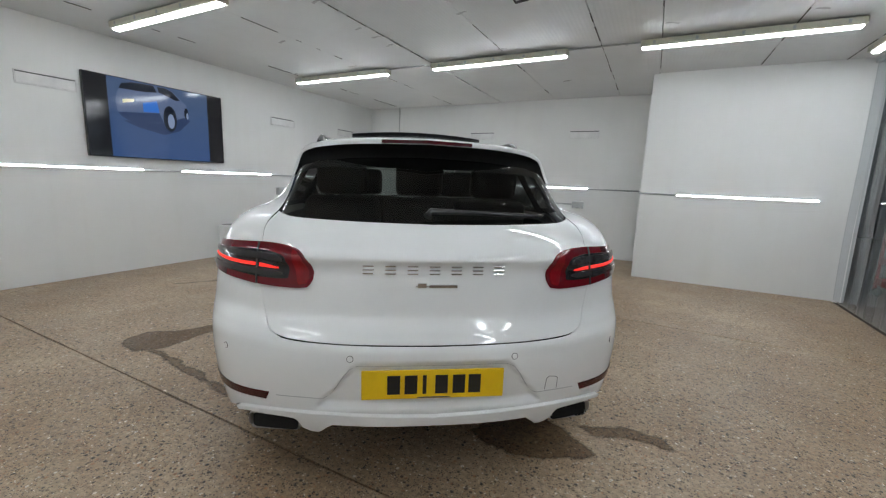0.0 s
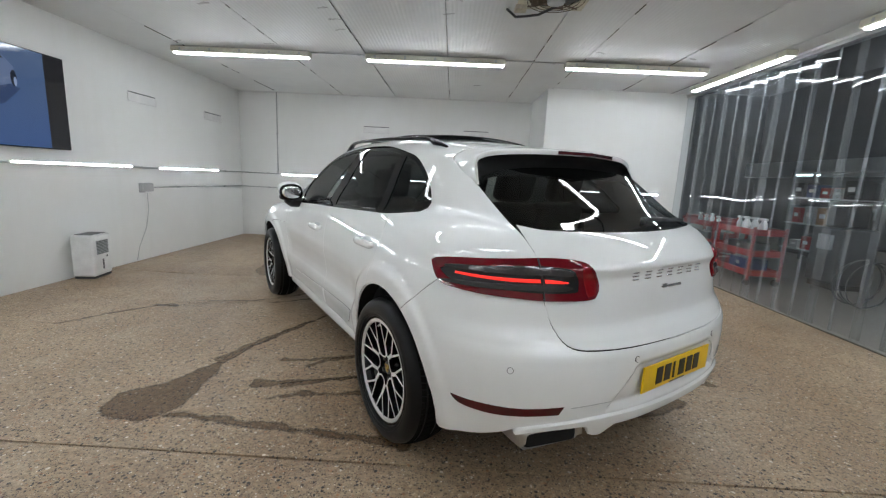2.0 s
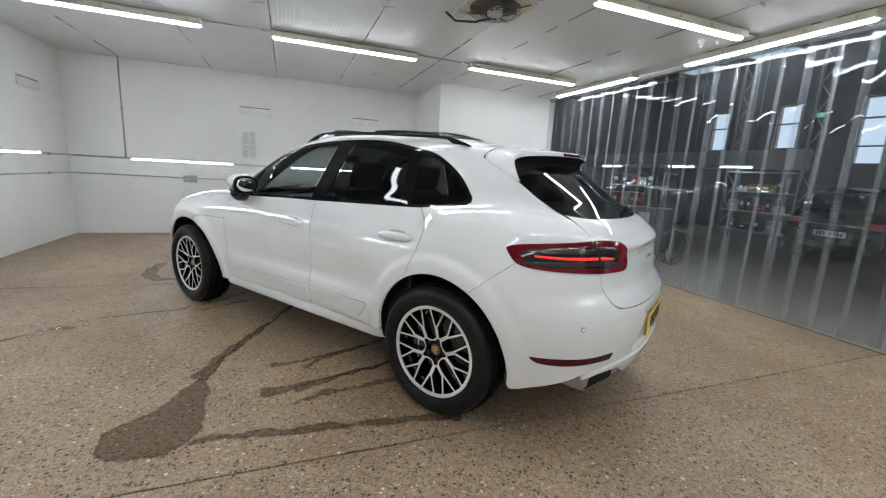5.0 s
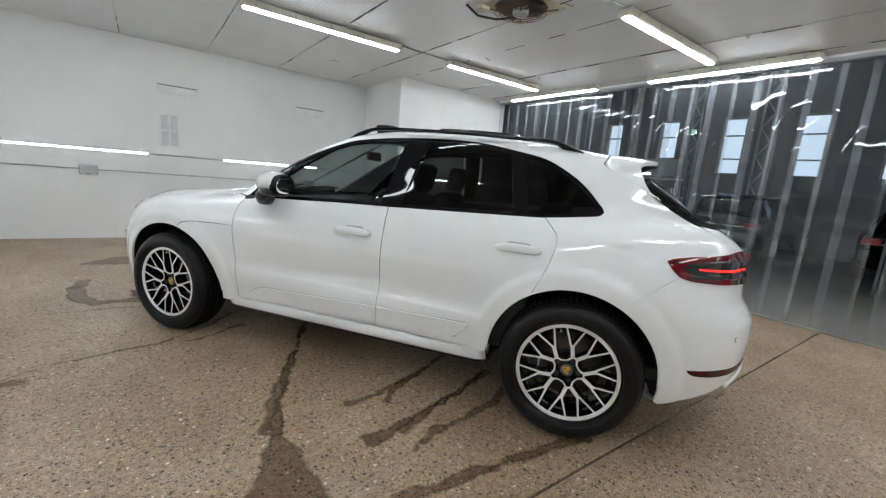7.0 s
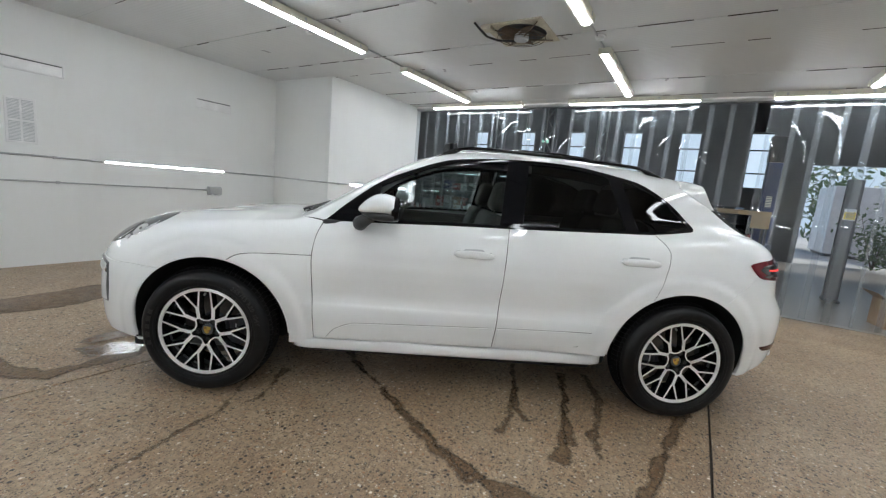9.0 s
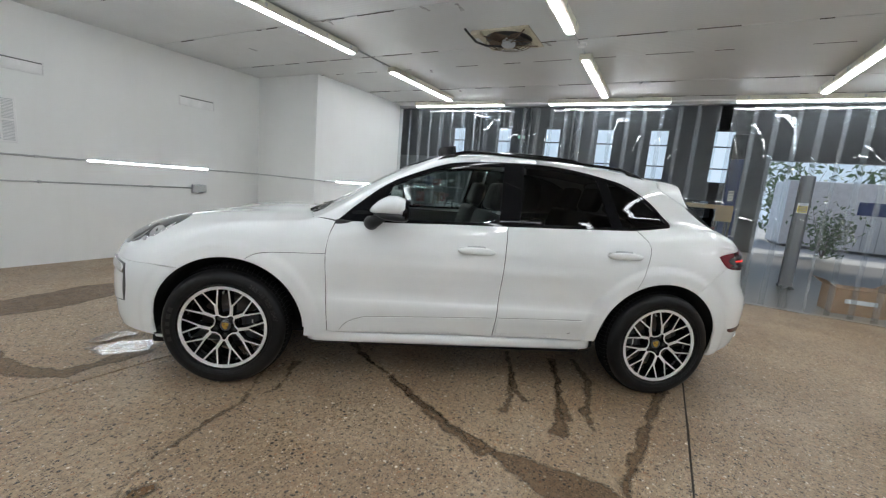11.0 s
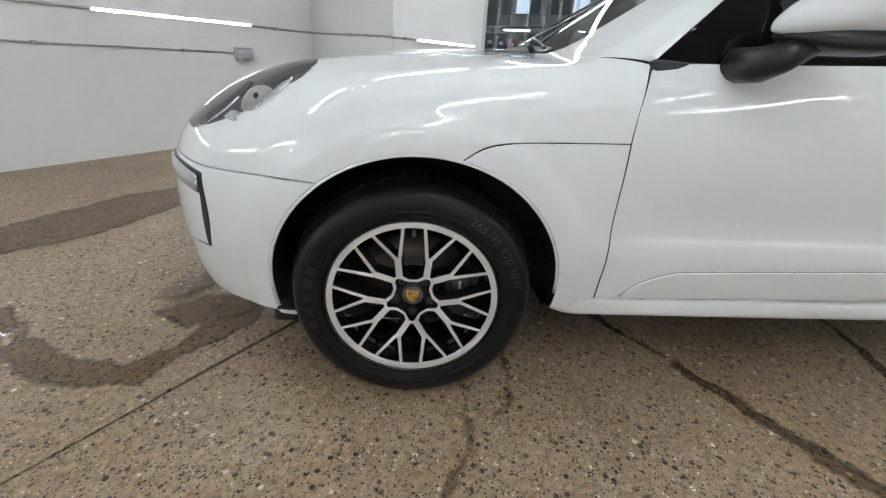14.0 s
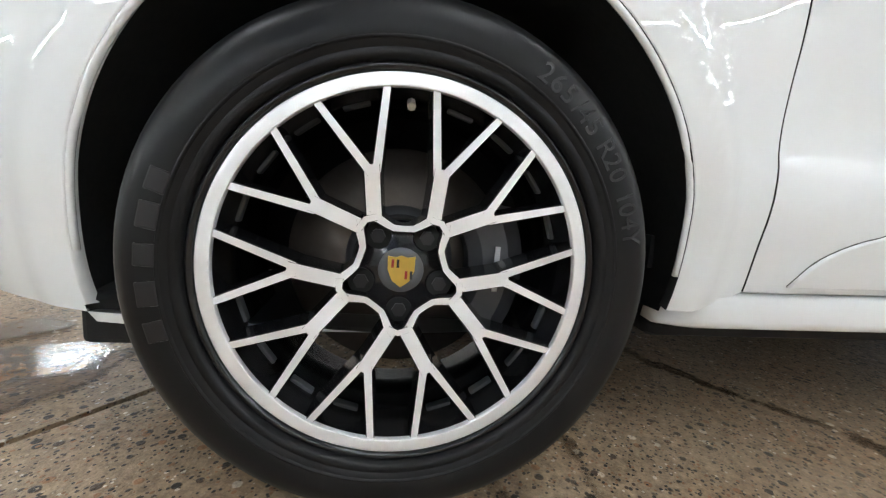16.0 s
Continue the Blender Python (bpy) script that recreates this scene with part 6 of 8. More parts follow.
skin("side_blade", PAINT, door_r, WAISTLINE, moulding(False), "white side blade", gap=0.0, depth=0.012, lift=0.008, cell=0.02)


def door_handle(y, z, door):
    """A bar handle over a flat grey patch that stands in for the cup's shade."""
    at = fl((y, z))[0]
    bm = bmesh.new()
    rows = []
    for k in range(17):
        u = k / 16 * 2 - 1
        r = 0.021 * (1 - abs(u) ** 4) ** 0.5 + 0.002
        stand = 0.03 - 0.016 * abs(u) ** 6
        rows.append([bm.verts.new((-stand - 0.012 * math.cos(a), 0.122 * u, r * math.sin(a) - 0.004 * u * u)) for a in [2 * math.pi * j / 12 for j in range(12)]])
    for a, b in zip(rows, rows[1:]):
        for j in range(12):
            bm.faces.new((a[j], a[(j + 1) % 12], b[(j + 1) % 12], b[j]))
    bm.faces.new(rows[0]), bm.faces.new(rows[-1][::-1])
    for u in (-0.085, 0.085):
        box((-0.03, u - 0.02, -0.014), (0.01, u + 0.02, 0.014), 0.004, bm)
    bmesh.ops.recalc_face_normals(bm, faces=bm.faces)
    bmesh.ops.translate(bm, vec=at, verts=bm.verts)
    handle = part("door_handle", bm, PAINT, door, "white bar door handle", True)
    cup = loop(sweep(fl((y + 0.07, z + 0.006), (y + 0.055, z + 0.026), (y - 0.055, z + 0.028), (y - 0.07, z + 0.006))), sweep(fl((y - 0.07, z + 0.006), (y - 0.05, z - 0.022), (y + 0.05, z - 0.024), (y + 0.07, z + 0.006))))
    skin("handle_cup", GREY_PLASTIC, door, WAISTLINE, cup, "grey patch painted as the handle cup's shade", gap=0.0, depth=0.002, lift=0.0015, cell=0.02)
    return handle


door_handle(-0.098, 0.922, door_f)
door_handle(-1.085, 0.955, door_r)


def door_mirror(door):
    def blob(center, size, power=2.15, rows=14, cols=24):
        bm = bmesh.new()
        grid = []
        for i in range(rows + 1):
            a = math.pi * (i / rows - 0.5)
            ring = []
            for j in range(cols):
                b = 2 * math.pi * j / cols
                v = (math.cos(a) * math.cos(b), math.cos(a) * math.sin(b), math.sin(a))
                n = sum(abs(c) ** power for c in v) ** (1 / power)
                ring.append(bm.verts.new([c0 + s * c / n for c0, s, c in zip(center, size, v)]))
            grid.append(ring)
        for r0, r1 in zip(grid, grid[1:]):
            for j in range(cols):
                bm.faces.new((r0[j], r0[(j + 1) % cols], r1[(j + 1) % cols], r1[j]))
        bmesh.ops.remove_doubles(bm, verts=bm.verts, dist=1e-4)
        bmesh.ops.recalc_face_normals(bm, faces=bm.faces)
        return bm

    def loft(rows, power=2.4, sides=28):
        """A closed hull through upright ovals: y, middle x, half width, lowest and highest z."""
        ys = np.array([r[0] for r in rows])
        dense = np.linspace(0, len(rows) - 1, 6 * len(rows))
        table = np.stack([np.interp(dense, range(len(rows)), [r[k] for r in rows]) for k in range(5)], -1)
        for _ in range(4):
            table[1:-1] = (table[:-2] + 2 * table[1:-1] + table[2:]) / 4
        bm = bmesh.new()
        rings = []
        for y, x, w, lo, hi in table:
            ring = []
            for k in range(sides):
                a = 2 * math.pi * k / sides
                c, s = math.cos(a), math.sin(a)
                n = (abs(c) ** power + abs(s) ** power) ** (-1 / power)
                ring.append(bm.verts.new((x + w * c * n, y, (lo + hi) / 2 + (hi - lo) / 2 * s * n)))
            rings.append(ring)
        for a, b in zip(rings, rings[1:]):
            for k in range(sides):
                bm.faces.new((a[k], a[(k + 1) % sides], b[(k + 1) % sides], b[k]))
        bm.faces.new(rings[0]), bm.faces.new(rings[-1][::-1])
        bmesh.ops.recalc_face_normals(bm, faces=bm.faces)
        return bm

    cap = part("door_mirror", loft([(0.576, -0.935, 0.0103, 1.122, 1.138), (0.565, -0.94, 0.0344, 1.117, 1.155), (0.53, -0.95, 0.0645, 1.113, 1.19), (0.48, -0.96, 0.0877, 1.112, 1.222), (0.43, -0.965, 0.0963, 1.112, 1.229), (0.395, -0.967, 0.0946, 1.108, 1.222), (0.372, -0.967, 0.0912, 1.1, 1.213)]), PAINT, door, "white mirror cap", True)
    part("mirror_base", loft([(0.556, -0.935, 0.0258, 1.108, 1.122), (0.52, -0.945, 0.0602, 1.09, 1.13), (0.47, -0.955, 0.0843, 1.078, 1.132), (0.41, -0.965, 0.0903, 1.076, 1.134), (0.372, -0.967, 0.086, 1.078, 1.134)], 3), BLACK, cap, "black lower casing", True)
    part("mirror_rim", loft([(0.385, -0.967, 0.0912, 1.08, 1.212), (0.37, -0.967, 0.092, 1.079, 1.214), (0.356, -0.967, 0.0903, 1.08, 1.211), (0.348, -0.967, 0.0834, 1.087, 1.2)]), GLOSS_BLACK, cap, "black mirror rim", True)
    part("mirror_foot", rod([(-0.84, 0.575, 1.045), (-0.92, 0.565, 1.05), (-0.955, 0.54, 1.07), (-0.965, 0.49, 1.1)], [0.044, 0.042, 0.036, 0.026], 14), BLACK, cap, "black mirror foot", True)
    part("mirror_glass", blob((-0.967, 0.35, 1.145), (0.078, 0.006, 0.05), 2.4), CHROME, cap, "mirror glass", True)


door_mirror(door_f)

# ---- tail: tailgate, glass, spoiler, bumper ----
tailgate_line = loop(
    sweep(st((0.0, 1.122), (-0.25, 1.124), (-0.45, 1.128), (-0.56, 1.133), (-0.625, 1.145))), sweep(st((-0.635, 1.13), (-0.655, 1.085), (-0.653, 1.033), (-0.65, 0.88), (-0.628, 0.8), (-0.605, 0.745), (-0.575, 0.722), (-0.53, 0.713))),
    sweep(st((-0.53, 0.713), (-0.388, 0.708), (0.0, 0.703))))
tailgate = skin("tailgate", PAINT, car, WAISTLINE, tailgate_line, "white tailgate", gap=0.0006, half=True, dark_edge=True)
rear_glass_line = loop(sweep(np.concatenate([st((0.0, 1.122), (-0.25, 1.124), (-0.45, 1.128), (-0.56, 1.133)), reach(np.array([[0, -1.5, 1.15]]), np.array([[-0.83, -0.56, 0.0]]))])), sweep(np.concatenate([reach(np.array([[0, -1.5, 1.15], [0, -1.4, 1.24], [0, -1.3, 1.31]]), np.array([[-0.83, -0.56, 0.0], [-0.88, -0.47, 0.0], [-0.9, -0.44, 0.0]]))])), sweep(st((-0.5, 1.37), (-0.3, 1.39), (0.0, 1.4))))
skin("rear_window", GLASS_REAR, tailgate, WAISTLINE, rear_glass_line, "dark tinted rear window", gap=0.002, depth=0.006, lift=-0.003, half=True)


def spoiler():
    """The roof spoiler with its side fins: a white upper skin flush with the roof, a rear edge and a black hollow underside."""
    front = sweep(np.concatenate([fl((-1.66, 1.297), (-1.575, 1.34), (-1.49, 1.384)), tp(*FIN_CORNER, (-0.5, -1.46), (-0.3, -1.455), (0.0, -1.45))]))
    lip = np.array([(-0.632, -1.68, 1.293), (-0.622, -1.655, 1.33), (-0.608, -1.63, 1.385), (-0.58, -1.622, 1.43), (-0.5, -1.655, 1.455), (-0.3, -1.735, 1.47), (0, -1.78, 1.476)])
    under = np.array([(-0.615, -1.685, 1.294), (-0.6, -1.68, 1.315), (-0.575, -1.655, 1.33), (-0.54, -1.65, 1.345), (-0.46, -1.665, 1.355), (-0.3, -1.69, 1.36), (0, -1.7, 1.364)])
    count = 48

    def spread(line):
        dense = sweep(line, 0.004)
        d = np.r_[0, np.cumsum(np.linalg.norm(np.diff(dense, axis=0), axis=1))]
        return np.stack([np.interp(np.linspace(0, d[-1], count), d, dense[:, k]) for k in range(3)], -1)

    f, l, u = spread(front), spread(lip), spread(under)
    way = l - f
    f = f + 0.0065 * way / (np.linalg.norm(way, axis=1)[:, None] + 1e-9)
    l0 = l * (1, 1, 1)
    high = np.clip((l[:, 2:] - 1.36) / 0.08, 0, 1)  # the rear edge stands upright along the top, and turns sideways down the fins
    drop = np.concatenate([0.012 * (1 - high), 0 * high, -0.024 * high], 1)
    ahead = np.array([0, 0.006, 0])
    f_in = f + np.array([0.0, 0, -0.012])
    upper = [f_in, f] + [f + (l - f) * t + np.array([0, 0, 0.006]) * high * math.sin(math.pi * t) for t in np.linspace(0.08, 0.97, 9)] + [l + drop * 0.12 - ahead * 0.3, l + drop * 0.5, l + drop]
    lower = [l + drop * 1.02 + ahead * 0.5, l + drop * 1.1 + ahead * 6 * high + (1 - high) * np.array([0.006, 0.006, 0]), u + np.array([0, 0.05, 0.02]), u + np.array([0, 0.0, -0.02])]
    made = {}
    for name, rows, material, label in (("spoiler", upper, PAINT, "white roof spoiler"), ("spoiler_underside", lower, LINER, "black hollow underside")):
        bm = bmesh.new()
        full = [np.concatenate([r, (r * (-1, 1, 1))[::-1][1:]]) for r in rows]
        grid = [[bm.verts.new(p) for p in r] for r in full]
        for a, b in zip(grid, grid[1:]):
            for k in range(len(a) - 1):
                bm.faces.new((a[k], b[k], b[k + 1], a[k + 1]))
        bmesh.ops.recalc_face_normals(bm, faces=bm.faces)
        made[name] = part(name, bm, material, tailgate, label, True)
    strip_rows = [l + drop * 0.2 - ahead * 0.6, l + drop * 0.9 - ahead * 0.6]
    keep = l0[:, 0] > -0.225
    bm = bmesh.new()
    grid = [[bm.verts.new(p) for p in np.concatenate([r[keep], (r[keep] * (-1, 1, 1))[::-1][1:]])] for r in (strip_rows[0] + ahead, strip_rows[0], strip_rows[1], strip_rows[1] + ahead)]
    for a, b in zip(grid, grid[1:]):
        for k in range(len(a) - 1):
            bm.faces.new((a[k], b[k], b[k + 1], a[k + 1]))
    bmesh.ops.recalc_face_normals(bm, faces=bm.faces)
    part("brake_light", bm, REFLECTOR, made["spoiler"], "dark red high brake light")


spoiler()
rear_wiper = part("rear_wiper", rod([(-0.02, -2.115, 1.15), (-0.01, -2.1, 1.17), (0.2, -2.075, 1.165), (0.47, -2.03, 1.15)], [0.019, 0.013, 0.009, 0.006], 10), BLACK, tailgate, "black rear wiper", True)
part("blade", rod([(0.1, -2.085, 1.172), (0.48, -2.03, 1.158)], 0.007, 6), BLACK, rear_wiper)

LAMP_LINE = np.concatenate([fl((-1.765, 0.988)), fl((-1.79, 1.001)), fl((-1.9, 1.019)), st((-0.65, 1.037), (-0.53, 1.033), (-0.475, 1.008), (-0.437, 0.945), (-0.452, 0.9), (-0.49, 0.885), (-0.648, 0.885), (-0.75, 0.892)), fl((-1.966, 0.9), (-1.855, 0.912), (-1.805, 0.94))])


def closed(points):
    """A smooth closed outline."""
    p = np.asarray(points)
    return loop(sweep(np.concatenate([p, p[:1]])))


def drawn_in(points, amounts):
    """The same outline pulled towards its middle line, by (across, down)."""
    flat = along(points)
    c = (flat.max(0) + flat.min(0)) / 2
    half = (flat.max(0) - flat.min(0)) / 2
    flat = c + (flat - c) * (1 - np.array(amounts) / half)
    return round_body(*flat.T)


lamp = skin("tail_lamp", RED_LENS, car, WAISTLINE, closed(LAMP_LINE), "dark red lit tail lamp", gap=0.001, depth=0.02, lift=0.009, cell=0.02)
inner = np.concatenate([fl((-1.83, 0.965)), fl((-1.9, 0.99)), st((-0.7, 1.008), (-0.6, 1.006), (-0.545, 0.995), (-0.525, 0.95), (-0.53, 0.918), (-0.65, 0.913), (-0.76, 0.92)), fl((-1.95, 0.925), (-1.87, 0.94))])
skin("smoked_lens", SMOKED, lamp, WAISTLINE, closed(inner), "smoked grey inner lens", gap=0.0, depth=0.006, lift=0.0115, cell=0.02)
for z0, z1 in ((0.975, 0.999), (0.921, 0.943)):  # smoked blades over and under the lit bar
    blade = loop(sweep(np.concatenate([fl((-1.85, z1 - 0.016), (-1.92, z1 - 0.006)), st((-0.72, z1), (-0.58, z1), (-0.55, z1 - 0.008))])), sweep(np.concatenate([st((-0.55, z0 + 0.006), (-0.58, z0), (-0.72, z0)), fl((-1.92, z0), (-1.85, z0 + 0.002))])))
    skin("lamp_blade", LAMP_BLADE, lamp, WAISTLINE, blade, "smoked grey lamp blade", gap=0.0, depth=0.008, lift=0.017, cell=0.02)
for line in (sweep(np.concatenate([fl((-1.9, 0.966)), st((-0.75, 0.963), (-0.66, 0.962))])), sweep(np.concatenate([st((-0.66, 0.95), (-0.75, 0.951)), fl((-1.9, 0.958))]))), (sweep(st((-0.645, 0.962), (-0.6, 0.96), (-0.565, 0.957))), sweep(st((-0.565, 0.951), (-0.6, 0.949), (-0.645, 0.949)))):
    skin("light_bar", LAMP_RED, lamp, WAISTLINE, loop(*line), "glowing red light bar", gap=0.0, depth=0.004, lift=0.0145, cell=0.015)
tip = np.concatenate([st((-0.515, 1.022), (-0.485, 1.0), (-0.452, 0.945), (-0.462, 0.905), (-0.49, 0.896), (-0.5, 0.93), (-0.515, 0.985))])
skin("bright_lens", BRIGHT_RED, lamp, WAISTLINE, closed(tip), "bright red lens end", gap=0.0, depth=0.004, lift=0.0115, cell=0.015)
skin("lamp_seam", BLACK, lamp, WAISTLINE, loop(sweep(st((-0.6505, 1.034), (-0.6505, 0.96), (-0.6505, 0.887))), sweep(st((-0.6555, 0.887), (-0.6555, 0.96), (-0.6555, 1.034)))), "thin dark seam", gap=0.0, depth=0.006, lift=0.0165, cell=0.02)

# rear bumper, its lower part and lip
bumper_line = loop(
    arc(*REAR, ARCH, angle_t, 193), sweep(np.concatenate([fl((-1.82, 0.27), (-1.92, 0.3)), st((-0.78, 0.37), (-0.72, 0.41), (-0.55, 0.437), (-0.376, 0.444), (0.0, 0.432))])),
    st((0.0, 0.55), (0.0, 0.7)), sweep(st((0.0, 0.7), (-0.388, 0.705), (-0.53, 0.71), (-0.575, 0.719), (-0.605, 0.742), (-0.628, 0.8), (-0.65, 0.88))), sweep(lamp_line)[::-1], sweep(fl(*LAMP_GAP))[::-1])
bumper = skin("rear_bumper", PAINT, car, WAISTLINE, bumper_line, "white rear bumper", gap=0.0006, half=True)
recess_side = [(-0.575, 0.495), (-0.47, 0.502), (-0.395, 0.504), (-0.37, 0.52), (-0.345, 0.56), (-0.315, 0.605), (-0.285, 0.628), (-0.2, 0.632), (0.0, 0.632)]
seam_in = [(x, z - 0.006) for x, z in recess_side]
# grey strip on the white skin, standing in for the step's soft shade
skin("plate_recess", GREY_PLASTIC, bumper, WAISTLINE, loop(sweep(st(*recess_side)), st((0.0, 0.628)), sweep(st(*seam_in[::-1]))), "grey strip painted as shade of the step round the number plate", gap=0.0, depth=0.004, lift=0.001, cell=0.02, half=True)
lip_line = loop(sweep(st((0.0, 0.43), (-0.2, 0.437), (-0.376, 0.443), (-0.55, 0.437), (-0.7, 0.416), (-0.75, 0.395))), sweep(st((-0.75, 0.395), (-0.738, 0.378), (-0.715, 0.389), (-0.65, 0.402), (-0.53, 0.41), (-0.495, 0.403), (-0.478, 0.37), (-0.45, 0.356), (-0.412, 0.354), (-0.39, 0.375), (-0.365, 0.395))), sweep(st((-0.365, 0.395), (-0.2, 0.39), (0.0, 0.387))))
skin("rear_lip", PAINT, bumper, WAISTLINE, lip_line, "white lower lip", gap=0.001, depth=0.05, lift=0.012, half=True, cell=0.02)
part("diffuser", box((-0.4, -2.2, 0.32), (0.4, -1.95, 0.39), 0.015), BLACK, bumper, "black diffuser")
reflector_line = loop(sweep(np.concatenate([fl((-1.93, 0.485)), st((-0.83, 0.49), (-0.72, 0.492), (-0.6, 0.5))])), sweep(st((-0.6, 0.5), (-0.615, 0.466))), sweep(np.concatenate([st((-0.615, 0.466), (-0.74, 0.458), (-0.83, 0.452)), fl((-1.96, 0.458), (-1.93, 0.485))])))
skin("reflector", REFLECTOR, bumper, WAISTLINE, reflector_line, "dark red reflector", gap=0.0, depth=0.008, lift=0.003, cell=0.02)


def sensor(x, z):
    c = st((x, z))
    n = slope(c)[0]
    turn = Vector(n).to_track_quat("Z", "Y").to_matrix().to_4x4()
    ring = bmesh.new()
    bmesh.ops.create_cone(ring, cap_ends=True, segments=20, radius1=0.0125, radius2=0.0125, depth=0.002)
    bmesh.ops.transform(ring, matrix=Matrix.Translation(c[0] + 0.0012 * n) @ turn, verts=ring.verts)
    ob = part("parking_sensor", ring, DARK_GREY, bumper, "round parking sensor")
    face = bmesh.new()
    bmesh.ops.create_cone(face, cap_ends=True, segments=20, radius1=0.0105, radius2=0.01, depth=0.002)
    bmesh.ops.transform(face, matrix=Matrix.Translation(c[0] + 0.0028 * n) @ turn, verts=face.verts)
    part("sensor_face", face, PAINT, ob)


for x in (-0.784, -0.3, 0.3, 0.784):
    sensor(x, 0.658 if abs(x) < 0.5 else 0.64)
tow_out = st((0.436, 0.507), (0.442, 0.556), (0.452, 0.562), (0.482, 0.556), (0.49, 0.55), (0.49, 0.505))


def thin_line(points, width, parent, name, material, label):
    """A hairline gap: a slim dark strip on the skin."""
    dense = sweep(points, 0.01)
    n = slope(dense)
    t = np.gradient(dense, axis=0)
    side = np.cross(t, n)
    side /= np.linalg.norm(side, axis=1)[:, None] + 1e-9
    bm = bmesh.new()
    a = [bm.verts.new(p) for p in dense + 0.0012 * n + side * width / 2]
    b = [bm.verts.new(p) for p in dense + 0.0012 * n - side * width / 2]
    c = [bm.verts.new(p) for p in dense - 0.004 * n]
    for r0, r1 in ((a, b), (b, c), (c, a)):
        for k in range(len(dense) - 1):
            bm.faces.new((r0[k], r0[k + 1], r1[k + 1], r1[k]))
    bmesh.ops.recalc_face_normals(bm, faces=bm.faces)
    return part(name, bm, material, parent, label)


thin_line(tow_out, 0.002, bumper, "tow_cover", DARK_GREY, "tow-eye cover outline")


# grey strips laid on the doors paint the shade of the blades' grooves
thin_line(fl((0.735, 0.352), (0.69, 0.405), (0.6, 0.445), (0.48, 0.456), (-0.255, 0.482)), 0.0045, door_f, "blade_groove", LINE_GREY, "fine grey line painted as groove shade over the side blade")
thin_line(fl((-0.285, 0.483), (-0.6, 0.492), (-0.855, 0.498), (-0.85, 0.48), (-0.79, 0.41), (-0.76, 0.4), (-0.5, 0.385)), 0.0045, door_r, "blade_groove", LINE_GREY, "fine grey line painted as groove shade round the side blade")
thin_line(fl((0.735, 0.352), (0.3, 0.362), (-0.25, 0.374)), 0.002, door_f, "blade_groove", LINE_GREY, "fine grey line painted as groove shade under the side blade")


def exhaust():
    """A flat wide tailpipe, its mouth following the bumper's curve and cut back below."""
    bm = bmesh.new()
    loops = []
    for back, size in ((0.2, 0.86), (0.05, 1.0), (0.0, 1.0), (0.001, 0.94), (0.13, 0.9)):
        ring = []
        for k in range(32):
            a = 2 * math.pi * k / 32
            u, v = np.sign(math.cos(a)) * abs(math.cos(a)) ** 0.28, np.sign(math.sin(a)) * abs(math.sin(a)) ** 0.28
            x = -0.599 + 0.105 * (1 - (1 - size) * 0.4) * u
            top, low = 0.378 + 0.09 * (x + 0.7), 0.293 + 0.19 * (x + 0.7)
            z = (top + low) / 2 + (top - low) / 2 * size * v
            ring.append(bm.verts.new((x, -2.166 - 0.43 * (x + 0.7) + back + 0.022 * (v < 0), z)))
        loops.append(ring)
    for a, b in zip(loops, loops[1:]):
        for k in range(32):
            bm.faces.new((a[k], a[(k + 1) % 32], b[(k + 1) % 32], b[k]))
    bm.faces.new(loops[0])
    bmesh.ops.recalc_face_normals(bm, faces=bm.faces)
    pipe = part("exhaust_tip", bm, BRUSHED, bumper, "brushed flat exhaust tip", True)
    bore = bmesh.new()
    plug = []
    for k in range(16):
        a = 2 * math.pi * k / 16
        x = -0.599 + 0.094 * np.sign(math.cos(a)) * abs(math.cos(a)) ** 0.28
        z = 0.3455 + 0.14 * (x + 0.599) + 0.0285 * np.sign(math.sin(a)) * abs(math.sin(a)) ** 0.28
        plug.append((x, -2.166 - 0.43 * (x + 0.7) + 0.02, z))
    front = [bore.verts.new(p) for p in plug]
    rear = [bore.verts.new((x, y + 0.03, z)) for x, y, z in plug]
    bore.faces.new(front), bore.faces.new(rear[::-1])
    for k in range(16):
        bore.faces.new((front[k], front[(k + 1) % 16], rear[(k + 1) % 16], rear[k]))
    bmesh.ops.recalc_face_normals(bore, faces=bore.faces)
    part("exhaust_bore", bore, LINER, pipe, "black bore")
    return pipe


pipe = exhaust()

# number plate with plain bars for its characters
plate = new("number_plate")
plate.parent = bumper
plate_y = st((0.0, 0.56))[0][1] - 0.012
plate.location = (0.0, plate_y, 0.5615)
plate_board = part("plate", box((-0.26, -0.004, -0.0555), (0.26, 0.004, 0.0555), 0.003), PLATE_YELLOW, plate, "yellow plate with dark plain bars")
for k, x in enumerate((-0.145, -0.083, -0.034, 0.028, 0.092, 0.15)):
    wide = 0.014 if k == 2 else 0.046
    part("bar", box((x - wide / 2, -0.0062, -0.036), (x + wide / 2, -0.0035, 0.036), 0.001), BLACK, plate_board)
part("bar", box((-0.06, -0.0062, -0.0515), (0.06, -0.0035, -0.0475)), DARK_GREY, plate_board)


# chrome badge shapes on the tailgate
def badge(x0, x1, z0, z1, label):
    y = min(st(((x0 + x1) / 2, (z0 + z1) / 2))[0][1], st((x0, z0))[0][1], st((x1, z0))[0][1])
    return part("badge", box((x0, y - 0.004, z0), (x1, y + 0.006, z1), 0.0015), CHROME, tailgate, label)


for k in range(7):
    x = -0.243 + 0.081 * k
    for lo, hi in ((0.975, 0.98), (0.9605, 0.9655), (0.947, 0.952)):
        badge(x - 0.02, x + 0.02, lo, hi, "chrome badge bar")
badge(-0.07, 0.085, 0.903, 0.9075, "slim chrome badge bar")
